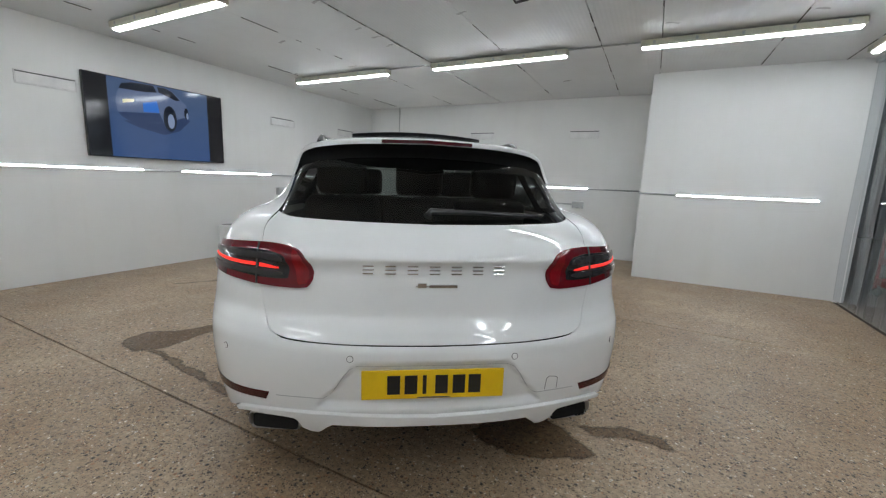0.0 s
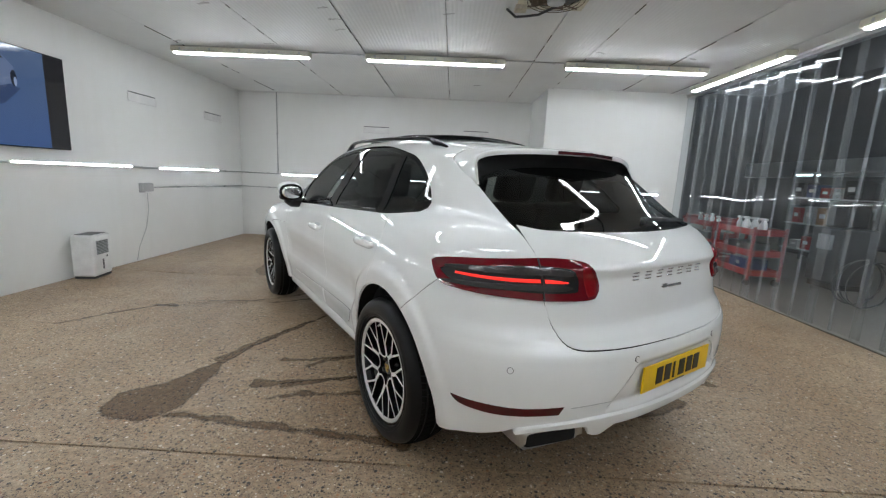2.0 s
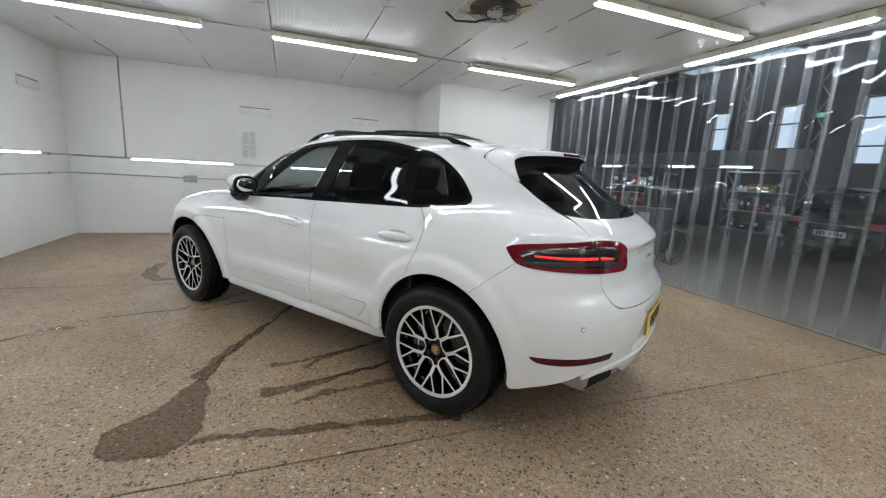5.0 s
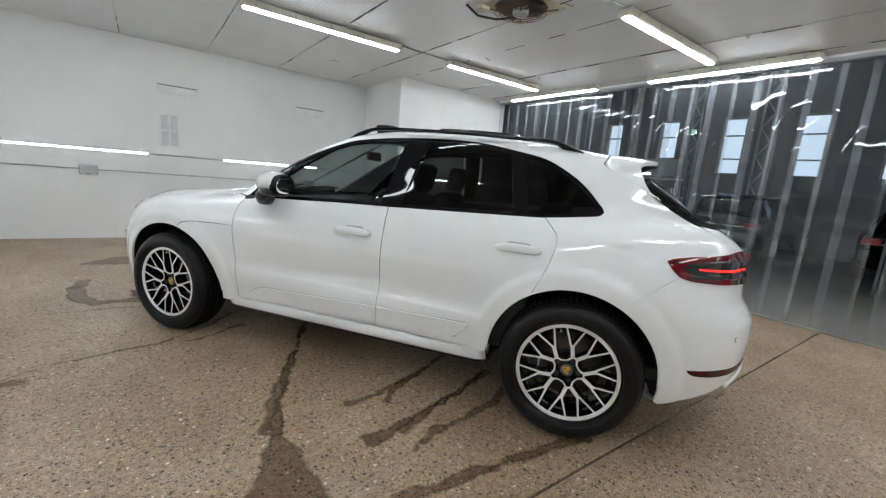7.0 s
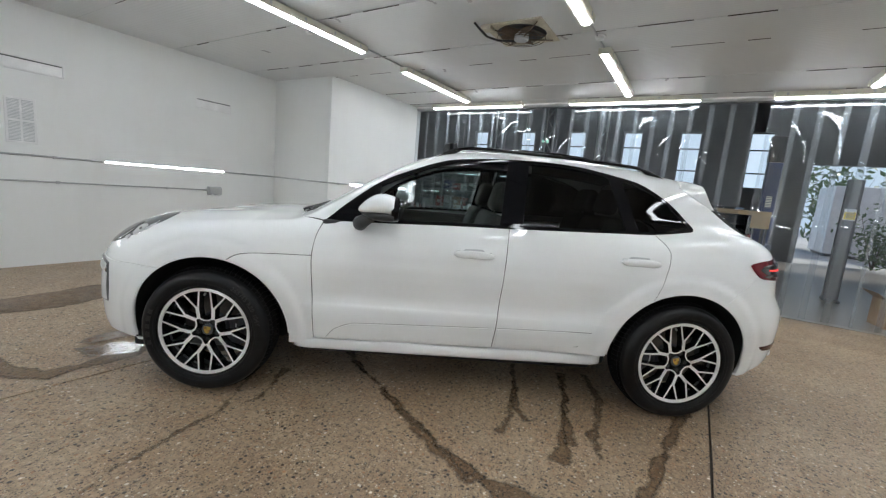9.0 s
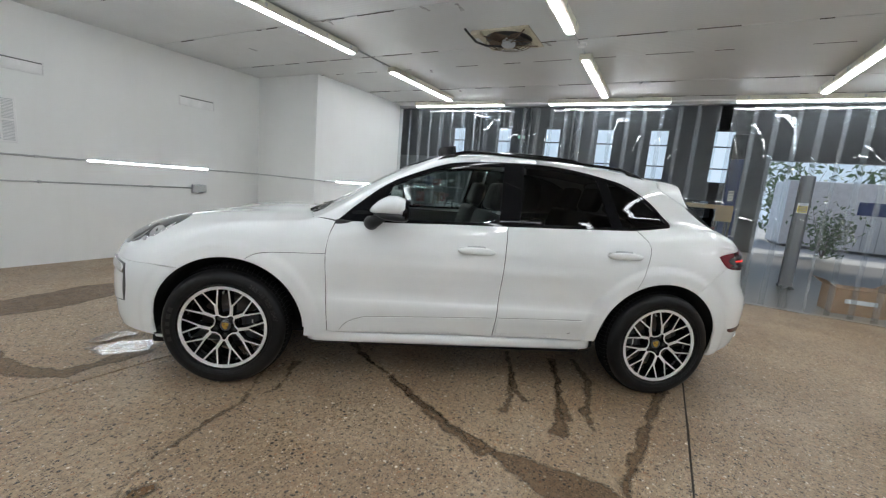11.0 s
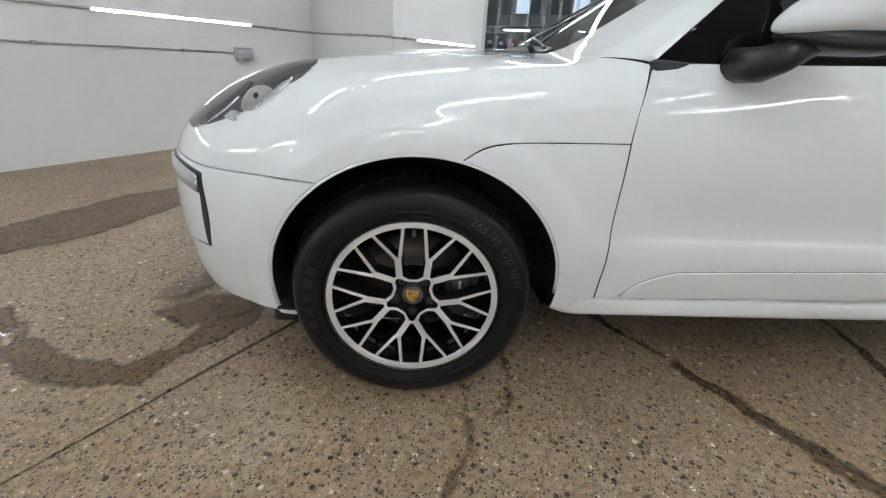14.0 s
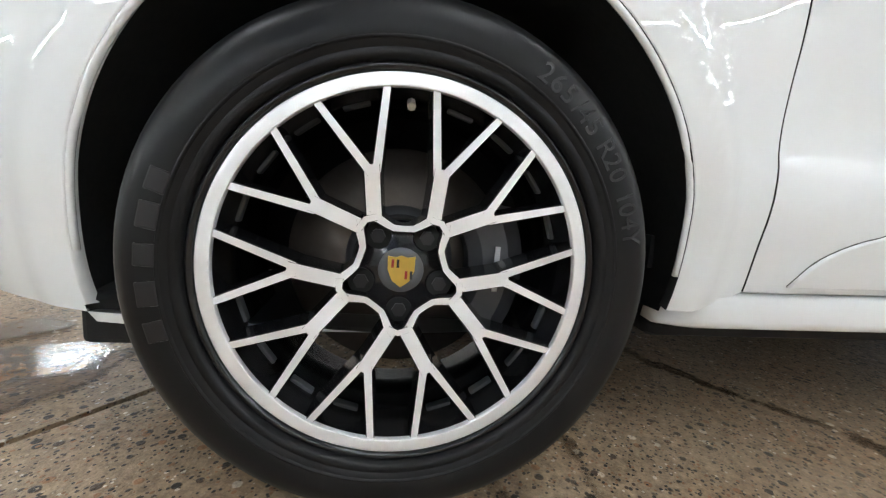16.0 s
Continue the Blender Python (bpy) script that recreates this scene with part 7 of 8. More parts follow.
badge(-0.062, -0.03, 0.9, 0.917, "slim chrome badge bar")
badge(-0.02, 0.085, 0.9, 0.911, "slim chrome badge bar")

# ---- nose ----
nose_line = loop(
    sweep(fl(*NOSE_GAP)), sweep(np.concatenate([fl((1.98, 0.71)), bw((-0.7, 0.71), (-0.55, 0.713), (-0.3, 0.733), (0.0, 0.743))])), bw((0.0, 0.6), (0.0, 0.4), (0.0, 0.27)),
    sweep(bw((0.0, 0.27), (-0.5, 0.265), (-0.75, 0.26))), sweep(fl((2.0, 0.25), (1.9, 0.245), (1.82, 0.25))), arc(*FRONT, ARCH_F, -10, angle_n))
front_bumper = skin("front_bumper", PAINT, car, WAISTLINE, nose_line, "white front bumper", half=True)
slot = loop(sweep(np.concatenate([fl((2.015, 0.69)), bw((-0.72, 0.697), (-0.5, 0.69))])), sweep(bw((-0.5, 0.69), (-0.48, 0.55), (-0.5, 0.45))), sweep(np.concatenate([bw((-0.5, 0.45), (-0.68, 0.44)), fl((2.03, 0.455))])), sweep(fl((2.03, 0.455), (2.012, 0.56), (2.015, 0.69))))
intake = skin("side_intake", BLACK, front_bumper, WAISTLINE, slot, "black side air intake", gap=0.0, depth=0.01, lift=0.003, cell=0.02)
skin("day_light", LAMP_CHROME, intake, WAISTLINE, loop(sweep(np.concatenate([fl((2.03, 0.682)), bw((-0.7, 0.69), (-0.53, 0.684))])), sweep(np.concatenate([bw((-0.53, 0.645), (-0.7, 0.64)), fl((2.03, 0.635))]))), "clear daytime light", gap=0.0, depth=0.006, lift=0.012, cell=0.02)
skin("intake_bar", PAINT, intake, WAISTLINE, loop(sweep(np.concatenate([fl((2.031, 0.626)), bw((-0.7, 0.632), (-0.49, 0.636))])), sweep(np.concatenate([bw((-0.49, 0.448), (-0.69, 0.448)), fl((2.04, 0.462))]))), "white intake fin", gap=0.0, depth=0.003, lift=0.0055, cell=0.02)
skin("grille", BLACK, front_bumper, WAISTLINE, loop(sweep(bw((0.0, 0.69), (-0.3, 0.68), (-0.42, 0.66))), sweep(bw((-0.42, 0.66), (-0.38, 0.5), (-0.34, 0.42))), sweep(bw((-0.34, 0.42), (-0.2, 0.41), (0.0, 0.405)))), "black front grille", gap=0.0, depth=0.01, lift=0.004, half=True)
HEAD = np.concatenate([bw((-0.626, 0.80)), fl((2.055, 0.798), (1.916, 0.845), (1.822, 0.888), (1.763, 0.929), (1.715, 0.958)), tp((-0.66, 1.70), (-0.6, 1.8), (-0.565, 1.92), (-0.55, 2.03), (-0.565, 2.1))])
headlamp = skin("headlamp", LAMP_DARK, car, DOME, closed(HEAD), "clear headlamp over dark housing", gap=0.0, depth=0.02, lift=0.003, cell=0.015)
PROJECTOR = [(1.876, 0.89), (1.864, 0.914), (1.822, 0.926), (1.788, 0.918), (1.8, 0.896), (1.835, 0.869), (1.87, 0.868)]
projector = skin("lamp_reflector", LAMP_CHROME, headlamp, DOME, closed(fl(*PROJECTOR)), "bright projector bowl", gap=0.0, depth=0.004, lift=0.007, cell=0.01)
for y, z, r in ((1.832, 0.9, 0.009),):
    ring = [(y + r * math.cos(a), z + r * 0.8 * math.sin(a)) for a in np.linspace(0, 2 * math.pi, 12, endpoint=False)]
    skin("lamp_lens", SMOKED, headlamp, DOME, closed(fl(*ring)), "dark round lens", gap=0.0, depth=0.003, lift=0.009, cell=0.008)
skin("lamp_reflector", LAMP_CHROME, headlamp, DOME, closed(fl((1.93, 0.842), (1.905, 0.861), (1.876, 0.86), (1.885, 0.84))), "bright facet", gap=0.0, depth=0.004, lift=0.006, cell=0.01)
skin("lamp_reflector", LAMP_CHROME, headlamp, DOME, closed(fl((1.8, 0.9), (1.765, 0.936), (1.738, 0.952), (1.745, 0.938), (1.785, 0.9))), "bright light strip", gap=0.0, depth=0.004, lift=0.006, cell=0.01)
skin("lamp_fin", BLACK, headlamp, DOME, closed(fl((2.0, 0.822), (1.94, 0.85), (1.88, 0.9), (1.87, 0.93), (1.89, 0.925), (1.94, 0.88), (2.01, 0.835))), "dark inner fin", gap=0.0, depth=0.003, lift=0.0055, cell=0.01)
skin("lamp_fin", LAMP_CHROME, headlamp, DOME, loop(sweep(fl((1.99, 0.822), (1.93, 0.862), (1.895, 0.893))), sweep(fl((1.893, 0.889), (1.927, 0.858), (1.988, 0.819)))), "slim bright edge", gap=0.0, depth=0.003, lift=0.0075, cell=0.01)

# ---- roof rails and shark-fin ----
def roof_rail():
    ys = np.linspace(0.16, -1.33, 40)
    base = over_body(np.array([-0.565 - 0.03 * math.sin(math.pi * k / 39) for k in range(40)]), ys)
    bm = bmesh.new()
    rows = []
    for k, p in enumerate(base):
        u = k / 39
        rise = 0.042 * min(1, (min(u, 1 - u) / 0.12)) ** 0.7 + 0.002
        gap_z = 0.0 if (u < 0.1 or u > 0.9) else rise - 0.02
        rows.append([bm.verts.new(p + np.array(d)) for d in ((-0.014, 0, gap_z), (0.014, 0, gap_z), (0.012, 0, rise - 0.004), (0.004, 0, rise), (-0.006, 0, rise), (-0.014, 0, rise - 0.006))])
    for a, b in zip(rows, rows[1:]):
        for j in range(6):
            bm.faces.new((a[j], a[(j + 1) % 6], b[(j + 1) % 6], b[j]))
    bm.faces.new(rows[0]), bm.faces.new(rows[-1][::-1])
    bmesh.ops.recalc_face_normals(bm, faces=bm.faces)
    return part("roof_rail", bm, GLOSS_BLACK, car, "black roof rail", True)


rail = roof_rail()

sunroof = loop(sweep(tp((0.0, 0.03), (-0.36, 0.02), (-0.43, -0.03))), sweep(tp((-0.43, -0.03), (-0.45, -0.5), (-0.43, -0.98))), sweep(tp((-0.43, -0.98), (-0.36, -1.03), (0.0, -1.035))))
skin("roof_glass", GLOSS_BLACK, car, DOME, sunroof, "black panoramic roof glass", gap=0.0, depth=0.008, lift=0.004, half=True)
open_panel = loop(sweep(tp((0.0, -0.4), (-0.38, -0.41), (-0.43, -0.45))), sweep(tp((-0.43, -0.45), (-0.445, -0.65), (-0.43, -0.86))), sweep(tp((-0.43, -0.86), (-0.38, -0.9), (0.0, -0.91))))
skin("roof_panel", GLOSS_BLACK, car, DOME, open_panel, "black roof glass slid back, standing proud of the roof", gap=0.0, depth=0.026, lift=0.03, half=True)
skin("wind_deflector", LINER, car, DOME, loop(sweep(tp((0.0, 0.09), (-0.33, 0.075), (-0.4, 0.045))), sweep(tp((-0.4, 0.045), (-0.33, 0.01), (0.0, 0.02)))), "raised black wind deflector", gap=0.0, depth=0.062, lift=0.06, half=True)

# ---- wheel arches and underbody ----
def arch_liner(center, ARCH):
    bm = bmesh.new()
    rows = []
    turns = np.radians(np.linspace(-14, 194, 40))
    rim = fl(*[(center[0] + ARCH * math.cos(a), max(0.25, center[1] + ARCH * math.sin(a))) for a in turns])[:, 0] + 0.018
    for x, r in ((None, ARCH + 0.003), (-0.8, ARCH + 0.012), (-0.62, ARCH + 0.012), (-0.6, 0.1)):
        rows.append([bm.verts.new((rim[k] if x is None else x, center[0] + r * math.cos(a), center[1] + r * math.sin(a))) for k, a in enumerate(turns)])
    for a, b in zip(rows, rows[1:]):
        for k in range(39):
            bm.faces.new((a[k], a[k + 1], b[k + 1], b[k]))
    return part("arch_liner", bm, LINER, car, "black felt arch liner", True)


liners = [arch_liner(FRONT, ARCH_F), arch_liner(REAR, ARCH)]
def arch_lip(center, radius):
    """The rolled edge of a wheel arch."""
    turns = np.radians(np.linspace(-10, 190, 60))
    line = fl(*[(center[0] + radius * math.cos(a), center[1] + radius * math.sin(a)) for a in turns if center[1] + radius * math.sin(a) > 0.345])
    return part("arch_lip", rod([(x + 0.006, y, z) for x, y, z in line], 0.005, 8), PAINT, car, "rolled white arch edge", True)


lips = [arch_lip(FRONT, ARCH_F - 0.003), arch_lip(REAR, ARCH - 0.003)]
part("underbody", box((-0.8, -0.93, 0.22), (0.8, 0.93, 0.34), 0.03), LINER, car, "black underbody")
part("underbody", box((-0.58, 0.9, 0.2), (0.58, 2.05, 0.6), 0.05), LINER, car)
part("underbody", box((-0.5, -2.05, 0.3), (0.5, -0.9, 0.62), 0.05), LINER, car)
flap = part("mud_flap", box((-0.868, 1.775, 0.222), (-0.66, 1.848, 0.3), 0.01), LINER, car, "black splash flap")

# ---- cabin ----
def seat(x, y, wide, z0=0.45):
    ob = new("seat")
    ob.parent = car
    tagged(ob, "black leather seat")
    part("cushion", box((x - wide / 2, y - 0.1, z0), (x + wide / 2, y + 0.4, z0 + 0.14), 0.05, segments=3), LEATHER, ob, "", True)
    back = box((x - wide / 2, -0.07, 0.0), (x + wide / 2, 0.07, 0.62), 0.05, segments=3)
    bmesh.ops.transform(back, matrix=Matrix.Translation((0, y - 0.12, z0 + 0.1)) @ pose(0, 0, 0, 16), verts=back.verts)
    part("backrest", back, LEATHER, ob, "", True)
    rest = box((x - 0.14, -0.05, 0.64), (x + 0.14, 0.05, 0.84), 0.04, segments=3)
    bmesh.ops.transform(rest, matrix=Matrix.Translation((0, y - 0.12, z0 + 0.1)) @ pose(0, 0, 0, 16), verts=rest.verts)
    part("headrest", rest, LEATHER, ob, "", True)
    for s in (-0.06, 0.06):
        part("headrest_post", rod([(x + s, y - 0.28, z0 + 0.66), (x + s, y - 0.31, z0 + 0.78)], 0.007, 6), CHROME, ob)


for x in (-0.38, 0.38):
    seat(x, 0.02, 0.5)
for x in (-0.45, 0.0, 0.45):
    seat(x, -0.92, 0.44, 0.48)
part("dashboard", box((-0.74, 0.55, 0.72), (0.74, 0.95, 1.03), 0.06, segments=3), TRIM, car, "dark dashboard", True)
part("centre_console", box((-0.12, -0.4, 0.4), (0.12, 0.7, 0.72), 0.03), TRIM, car)
wheel_ring = rod([(0.38 + 0.18 * math.cos(a), 0.45 - 0.08 * math.sin(a), 0.95 + 0.165 * math.sin(a)) for a in np.linspace(0, 2 * math.pi, 33)], 0.015, 8)
part("steering_wheel", wheel_ring, LEATHER, car, "black steering wheel", True)
part("inside_mirror", box((-0.1, 0.28, 1.36), (0.1, 0.31, 1.43), 0.012), TRIM, car, "black inside mirror")
part("cabin_floor", box((-0.8, -1.9, 0.36), (0.8, 0.95, 0.42)), TRIM, car)
part("boot_cover", box((-0.66, -1.95, 0.98), (0.66, -1.2, 1.0)), TRIM, car, "dark boot cover")
lining = loop(sweep(tp((0.0, 0.1), (-0.5, 0.14))), sweep(tp((-0.5, 0.14), (-0.52, -0.6), (-0.5, -1.4))), sweep(tp((-0.5, -1.4), (0.0, -1.42))))
skin("headliner", HEADLINER, car, DOME, lining, "grey headliner", gap=0.0, depth=0.01, lift=-0.045, half=True, cell=0.06)
cards = [part("door_card", box((-0.84, -1.15, 0.42), (-0.79, 0.8, 1.05), 0.02), TRIM, car, "dark door card")]


# ---- wheels: the axle along x, the outer face towards minus x ----
def lathe(profile, sides=72, bm=None):
    """A ring turned about the x axis from (x, radius) points."""
    bm = bm or bmesh.new()
    rows = [[bm.verts.new((x, r * math.cos(a), r * math.sin(a))) for a in [2 * math.pi * k / sides for k in range(sides)]] for x, r in profile]
    for a, b in zip(rows, rows[1:]):
        for k in range(sides):
            bm.faces.new((a[k], a[(k + 1) % sides], b[(k + 1) % sides], b[k]))
    bmesh.ops.recalc_face_normals(bm, faces=bm.faces)
    return bm


def spoke_x(r):
    """The face of the rim: dished towards the hub."""
    return -0.112 + 0.03 * (1 - min(1, r / 0.25)) ** 1.3


def bar_mesh(points, widths, proud=0.0):
    """A spoke: a flat bar in the wheel's face with bevelled flanks; face 0 machined, flanks black."""
    bm = bmesh.new()
    p = [Vector((0, a, b)) for a, b in points]
    rows = []
    for i, c in enumerate(p):
        ahead = (p[min(i + 1, len(p) - 1)] - p[max(i - 1, 0)]).normalized()
        side = Vector((0, -ahead.z, ahead.y))
        x, w = spoke_x(c.length) - proud, widths[i] / 2
        rows.append([bm.verts.new(c + Vector((dx, 0, 0)) + side * s) for dx, s in ((x, -w + 0.0012), (x, w - 0.0012), (x + 0.0015, w), (x + 0.045, w * 1.3), (x + 0.045, -w * 1.3), (x + 0.0015, -w))])
    for a, b in zip(rows, rows[1:]):
        for j in range(6):
            f = bm.faces.new((a[j], a[(j + 1) % 6], b[(j + 1) % 6], b[j]))
            f.material_index = 0 if j == 0 else 1
    for end in (rows[0], rows[-1]):
        bm.faces.new(end).material_index = 1
    bmesh.ops.recalc_face_normals(bm, faces=bm.faces)
    return bm


def polar(r, degrees):
    return (-r * math.cos(radians(degrees)), r * math.sin(radians(degrees)))


def two_tone(name, bm, parent, label=""):
    ob = part(name, bm, MACHINED, parent, label)
    ob.data.materials.append(RIM_BLACK)
    return ob


def road_wheel():
    wheel = new("wheel")
    tagged(wheel, "black and machined silver alloy wheel with black tyre")
    tyre = part("tyre", lathe([(-0.1, 0.262), (-0.116, 0.266), (-0.124, 0.277), (-0.13, 0.293), (-0.1305, 0.31), (-0.127, 0.3265), (-0.12, 0.338), (-0.107, 0.348), (-0.09, 0.354), (-0.05, 0.364), (0.0, 0.368), (0.05, 0.364), (0.09, 0.354), (0.108, 0.347), (0.12, 0.336), (0.13, 0.308), (0.125, 0.279), (0.1, 0.262)], 96), RUBBER, wheel, "black tyre", True)
    tread = bmesh.new()
    for k in range(76):
        a0 = 360 / 76 * k
        for x0, x1, lean in ((-0.117, -0.066, 1.2), (-0.056, -0.006, -0.8), (0.006, 0.056, 0.8), (0.066, 0.118, -1.2)):
            corner = []
            for x, shift in ((x0, 0), (x1, lean)):
                for a in (a0 + 0.35 + shift, a0 + 4.3 + shift):
                    r0 = 0.3685 - 1.75 * x * x
                    corner.append([(x, rr * math.cos(radians(a)), rr * math.sin(radians(a))) for rr in (r0 - 0.006, r0 + 0.004 - 0.6 * max(0, abs(x) - 0.1))])
            v = [[tread.verts.new(p) for p in c] for c in corner]
            a, b, c, d = v[0], v[1], v[3], v[2]
            tread.faces.new((a[1], b[1], c[1], d[1]))
            for s, t in ((a, b), (b, c), (c, d), (d, a)):
                tread.faces.new((s[0], t[0], t[1], s[1]))
    bmesh.ops.recalc_face_normals(tread, faces=tread.faces)
    tagged(part("tread", tread, TREAD, tyre, "black tread blocks"), kind="stuff")
    for ob in (tyre, *tyre.children):
        for v in ob.data.vertices:
            v.co.z = max(v.co.z, -WHEEL_Z + 0.0005)
    part("sidewall_rib", lathe([(-0.1265, 0.2865), (-0.1305, 0.2885), (-0.1305, 0.291), (-0.128, 0.2925)], 96), RUBBER, tyre, "", True)
    part("rim_guard", lathe([(-0.117, 0.2655), (-0.1235, 0.2675), (-0.127, 0.2715), (-0.1255, 0.2785)], 96), RUBBER, tyre, "", True)

    lip = part("rim_ring", lathe([(-0.106, 0.2365), (-0.1132, 0.237), (-0.1142, 0.2378), (-0.1143, 0.2384), (-0.1155, 0.2524), (-0.1154, 0.253), (-0.1146, 0.254), (-0.104, 0.2548)], 120), MACHINED, wheel, "machined silver rim ring", True)
    part("rim_flange", lathe([(-0.104, 0.2545), (-0.1165, 0.2565), (-0.1185, 0.2605), (-0.117, 0.2645), (-0.105, 0.2665)], 96), RIM_BLACK, wheel, "black rim flange", True)
    part("barrel", lathe([(-0.106, 0.2455), (-0.095, 0.243), (-0.07, 0.232), (0.09, 0.228), (0.11, 0.245)], 96), RIM_BLACK, wheel, "gloss black barrel", True)
    for k in range(10):
        mid = 108 + 36 * k
        root = 126 + 72 * round((mid - 126) / 72)
        start = root + (7.5 if mid > root else -7.5)
        fork = 0.148
        two_tone("spoke", bar_mesh([polar(0.083, start), polar(fork, mid)], [0.022, 0.022], 0.0006), wheel, "machined spoke stem")
        for s in (-1, 1):
            two_tone("spoke", bar_mesh([polar(fork - 0.01, mid + s * 1.5), polar(0.252, mid + s * 11.3)], [0.0135, 0.0112], 0.0002 * (s + 1)), wheel, "machined forked spoke")
    for k in range(5):
        a, b = 126 + 72 * k + 7.5, 126 + 72 * (k + 1) - 7.5
        two_tone("hub_band", bar_mesh([polar(0.0885, a - 4), polar(0.080, a + 3), polar(0.069, a + 9), polar(0.0615, a + 16), polar(0.0597, (a + b) / 2), polar(0.0615, b - 16), polar(0.069, b - 9), polar(0.080, b - 3), polar(0.0885, b + 4)], [0.014, 0.0135, 0.012, 0.011, 0.0105, 0.011, 0.012, 0.0135, 0.014], 0.001 + 0.0002 * (k % 2)), wheel, "machined band round the hub")
        two_tone("hub_band", bar_mesh([polar(0.082, 126 + 72 * k - 10), polar(0.086, 126 + 72 * k), polar(0.082, 126 + 72 * k + 10)], [0.011, 0.011, 0.011], 0.0016), wheel)
    hub = part("hub", lathe([(-0.078, 0.001), (-0.078, 0.031), (-0.076, 0.034), (-0.072, 0.05), (-0.068, 0.066), (-0.03, 0.07), (0.0, 0.075)], 60), RIM_BLACK, wheel, "gloss black hub", True)
    for k in range(5):
        y, z = polar(0.0575, 126 + 72 * k)
        part("bolt_well", disc((-0.0715, y, z), "x", 0.018, 0.012, 24), LINER, hub, "dark bolt well")
        part("wheel_bolt", disc((-0.074, y, z), "x", 0.0105, 0.014, 6), BLACK, hub, "black wheel bolt")
    cap = part("hub_cap", lathe([(-0.08, 0.001), (-0.0805, 0.02), (-0.0795, 0.031), (-0.076, 0.0325)], 40), DARK_GREY, hub, "dark grey hub cap", True)
    shield = bmesh.new()
    outline = [(-0.019, 0.02), (-0.008, 0.0185), (0.0, 0.021), (0.008, 0.0185), (0.019, 0.02), (0.0185, 0.0), (0.012, -0.015), (0.0, -0.024), (-0.012, -0.015), (-0.0185, 0.0)]
    front, back = [shield.verts.new((-0.0825, y, z)) for y, z in outline], [shield.verts.new((-0.0785, y, z)) for y, z in outline]
    shield.faces.new(front)
    for k in range(10):
        shield.faces.new((front[k], front[(k + 1) % 10], back[(k + 1) % 10], back[k]))
    bmesh.ops.recalc_face_normals(shield, faces=shield.faces)
    crest = part("crest", shield, GOLD, hub, "gold enamel shield")
    for y0, z0 in ((0.003, 0.004), (-0.016, -0.012)):
        for k in range(2):
            part("crest_bar", box((-0.0832, y0 + 0.0072 * k, z0), (-0.0822, y0 + 0.0072 * k + 0.0036, z0 + 0.0115)), CREST_RED if k else BLACK, hub)
    part("valve", rod([(-0.098, 0.0, 0.222), (-0.112, 0.0, 0.214)], 0.0055, 8), STEEL, wheel, "grey valve cap")
    for k in range(20):
        if k % 5:
            bm = box((-0.06, -0.019, 0.226), (-0.045, 0.019, 0.2325), 0.002)
            bmesh.ops.transform(bm, matrix=Matrix.Rotation(radians(18 * k), 4, "X"), verts=bm.verts)
            part("balance_weight", bm, DARK_GREY, wheel, "dark weight pad on the barrel")
    return wheel


def brake(y):
    ob = new("brake")
    ob.parent = car
    tagged(ob, "steel brake disc with dark grey caliper")
    ob.location = (-0.83, y, WHEEL_Z)
    part("disc", lathe([(0.0, 0.08), (0.0, 0.172), (0.03, 0.172), (0.03, 0.08)], 60), BRAKE_STEEL, ob, "steel disc", True)
    part("disc_bell", lathe([(-0.022, 0.001), (-0.022, 0.075), (0.0, 0.085)], 40), CALIPER, ob, "", True)
    bm = bmesh.new()
    rows = []
    for a in np.radians(np.linspace(150, 215, 12) if y > 0 else np.linspace(-35, 30, 12)):
        rows.append([bm.verts.new((x, r * math.cos(a), r * math.sin(a))) for x, r in ((-0.04, 0.105), (-0.052, 0.125), (-0.052, 0.165), (-0.04, 0.19), (0.05, 0.19), (0.05, 0.105))])
    for a, b in zip(rows, rows[1:]):
        for j in range(6):
            bm.faces.new((a[j], a[(j + 1) % 6], b[(j + 1) % 6], b[j]))
    bm.faces.new(rows[0]), bm.faces.new(rows[-1])
    bmesh.ops.recalc_face_normals(bm, faces=bm.faces)
    caliper = part("caliper", bm, CALIPER, ob, "dark grey caliper")
    part("caliper_mark", box((-0.0535, (-0.15 if y > 0 else 0.142), -0.035), (-0.0515, (-0.142 if y > 0 else 0.15), 0.035)), WHITE_PLASTIC, ob, "plain pale bar")
    return ob


front_left = road_wheel()
front_left.parent = car
front_left.matrix_basis = pose(-0.839, AXLE, WHEEL_Z)
rear_left = copy_thing(front_left, pose(-0.839, -AXLE, WHEEL_Z))  # its tyre stands flat on the floor, its rim is turned on
for piece in rear_left.children:
    if not piece.name.startswith("tyre"):
        piece.matrix_basis = pose(0, 0, 0, -14) @ piece.matrix_basis
for y, spin in ((AXLE, 20), (-AXLE, 35)):
    copy_thing(front_left, pose(0.839, y, WHEEL_Z, 0, 0, 180) @ pose(0, 0, 0, spin))
brakes = [brake(AXLE), brake(-AXLE)]

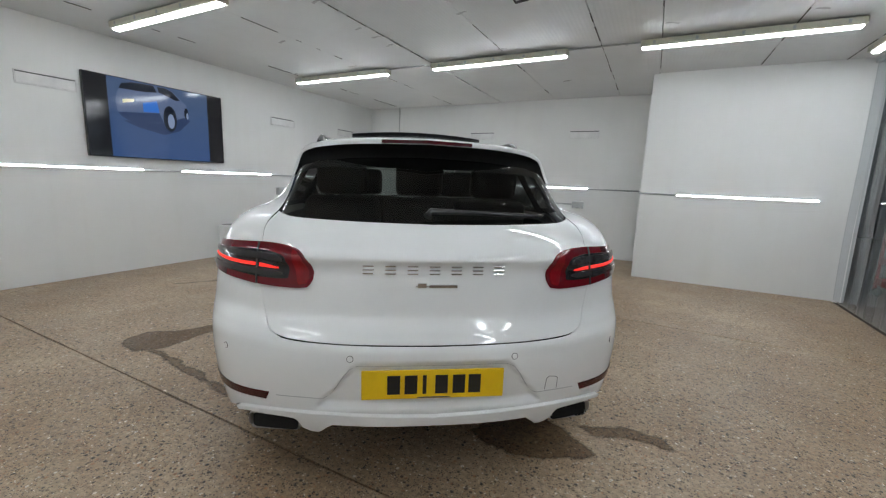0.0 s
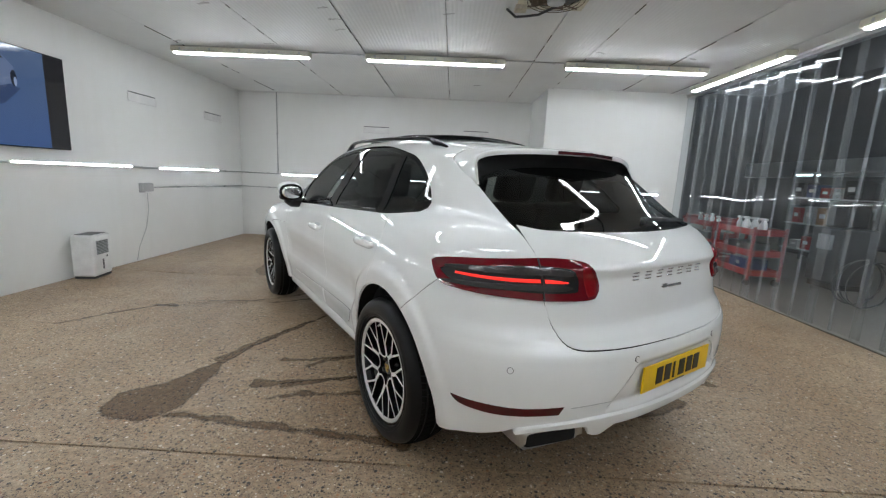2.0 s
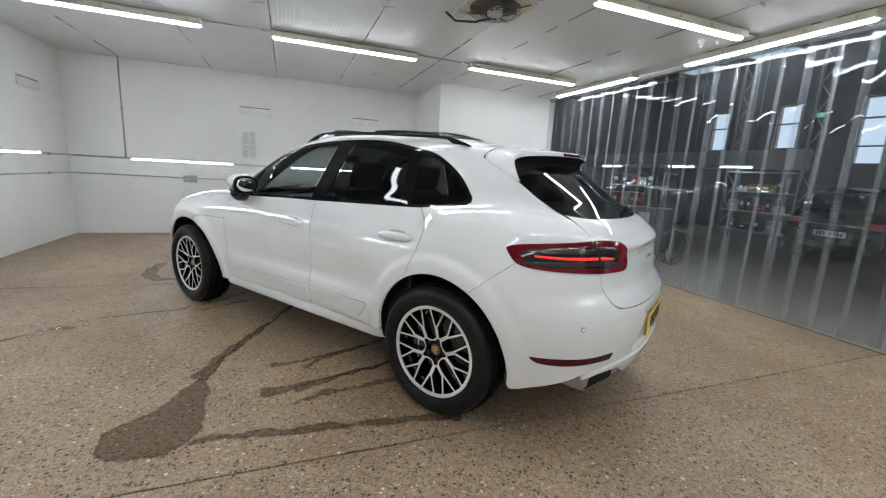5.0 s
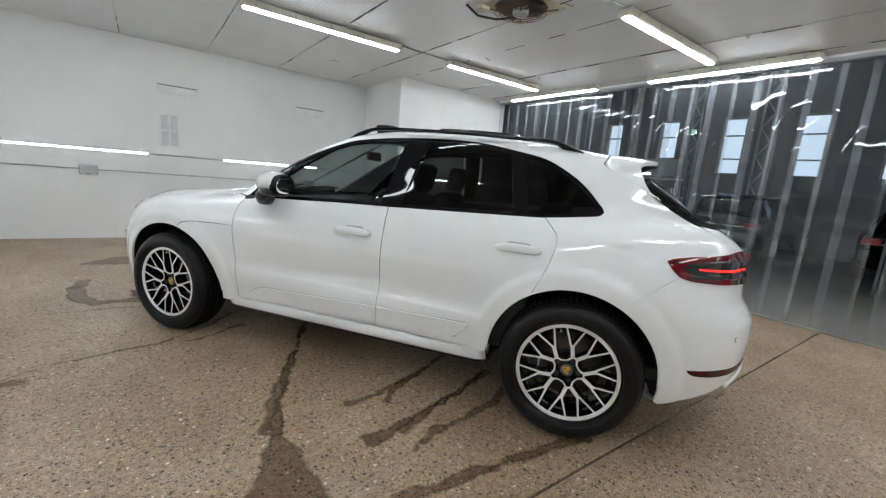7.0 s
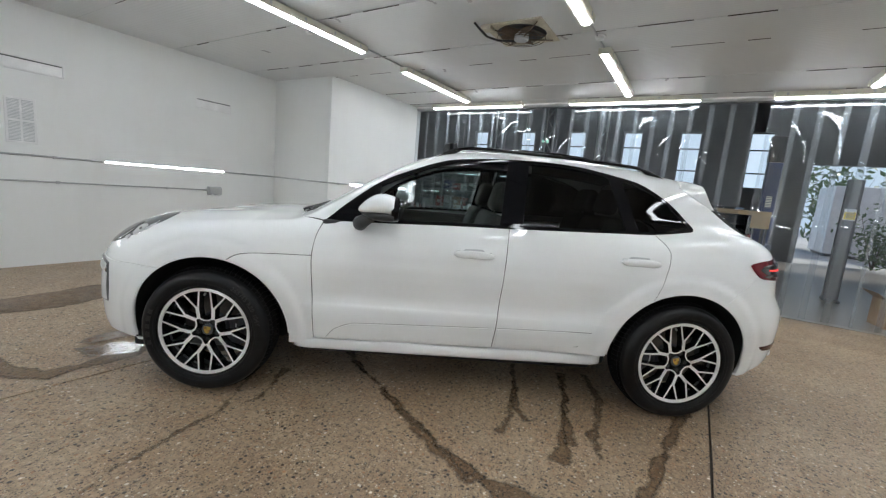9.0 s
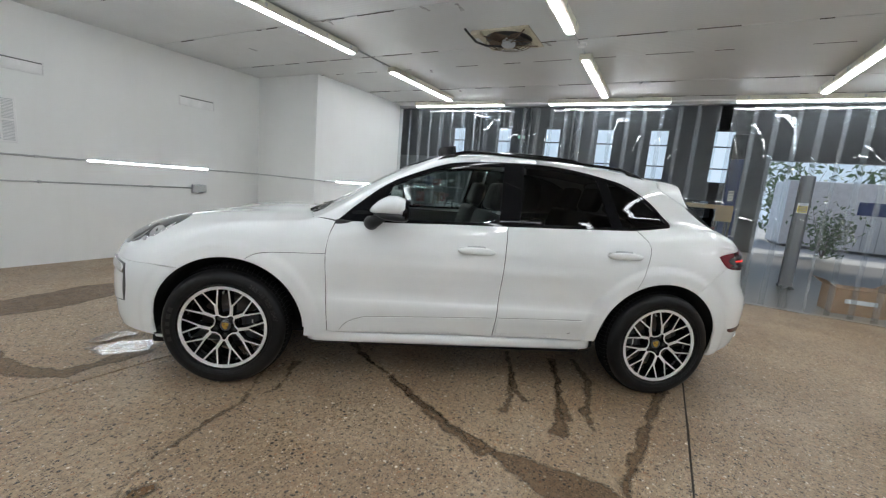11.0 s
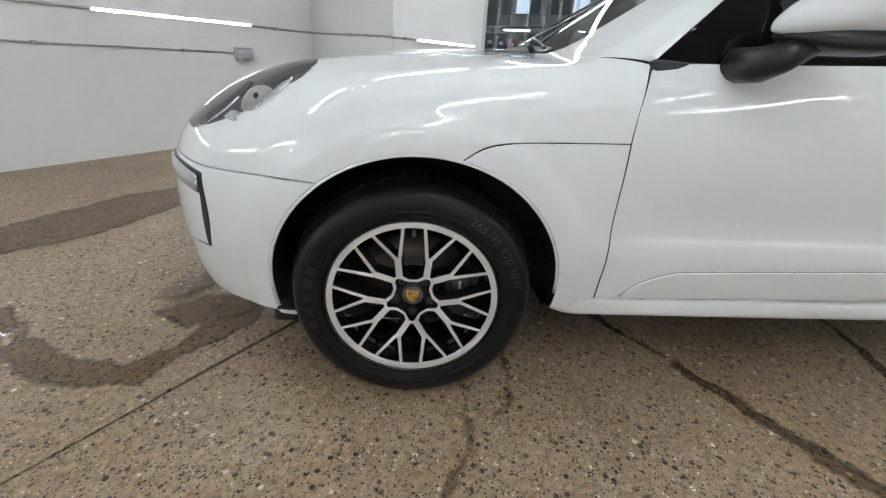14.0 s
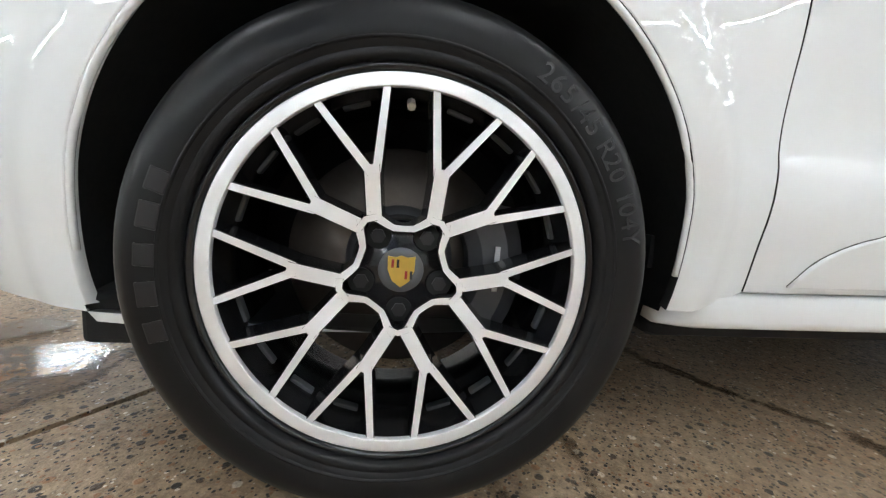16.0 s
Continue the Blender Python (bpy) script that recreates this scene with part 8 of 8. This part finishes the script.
# size marking on the front tyre
def curved_text(text, radius, middle, height, parent):
    """Raised letters round the sidewall."""
    x = 0.0
    glyphs = []
    for ch in text:
        glyphs.append((ch, x))
        x += {"1": 0.62, "/": 0.5, " ": 0.45}.get(ch, 0.72) * height
    for ch, at in glyphs:
        if ch == " ":
            continue
        curve_data = bpy.data.curves.new("size_mark", "FONT")
        curve_data.body, curve_data.size, curve_data.extrude, curve_data.align_x = ch, height * 1.35, 0.0006, "CENTER"
        temp = new("size_mark", curve_data)
        mesh = bpy.data.meshes.new_from_object(temp.evaluated_get(bpy.context.evaluated_depsgraph_get()))
        bpy.data.objects.remove(temp)
        mesh.materials.append(MARK)
        angle = middle - math.degrees((at - x / 2) / radius)
        letter = new("size_mark", mesh)
        letter.parent = parent
        y, z = polar(radius, angle)
        letter.matrix_basis = Matrix.Translation((-0.1312, y, z)) @ Matrix(((0, 0, -1, 0), (-1, 0, 0, 0), (0, 1, 0, 0), (0, 0, 0, 1))) @ pose(0, 0, 0, 0, 0, angle - 90)


MARK = plain("raised_tyre_marking", (0.024, 0.024, 0.025), 0.5, vary=0.2, local=True)
MARK_DIM = plain("faint_tyre_marking", (0.0078, 0.0078, 0.0082), 0.42, vary=0.2, local=True)
tyre_front = [c for c in front_left.children if c.name.startswith("tyre")][0]
curved_text("265/45 R20 104Y", 0.3, 34, 0.026, tyre_front)
for k, (a, length) in enumerate(((160, 5.2), (168, 6.0), (177, 5.2), (186, 5.8), (195, 5.0))):
    bm = box((-0.1315, -0.306 * radians(length) / 2, -0.012), (-0.1285, 0.306 * radians(length) / 2, 0.012), 0.002)
    bmesh.ops.transform(bm, matrix=Matrix.Rotation(radians(90 - a) * 1, 4, "X") @ Matrix.Translation((0, 0, 0.302)), verts=bm.verts)
    part("plain_mark", bm, MARK_DIM, tyre_front)

# ---- right-hand twins of the car's left-hand parts ----
twins = [door_f, door_r, wing, sill, lamp, headlamp, rail, flap, *liners, *lips, *cards]
twins += [o for o in car.children if o.name.startswith(("window_trim", "quarter_window"))]
for ob in twins:
    other_side(ob)
for ob in [o for o in bumper.children if o.name.startswith(("reflector", "exhaust_tip"))]:
    other_side(ob)
for ob in [o for o in front_bumper.children if o.name.startswith("side_intake")]:
    other_side(ob)
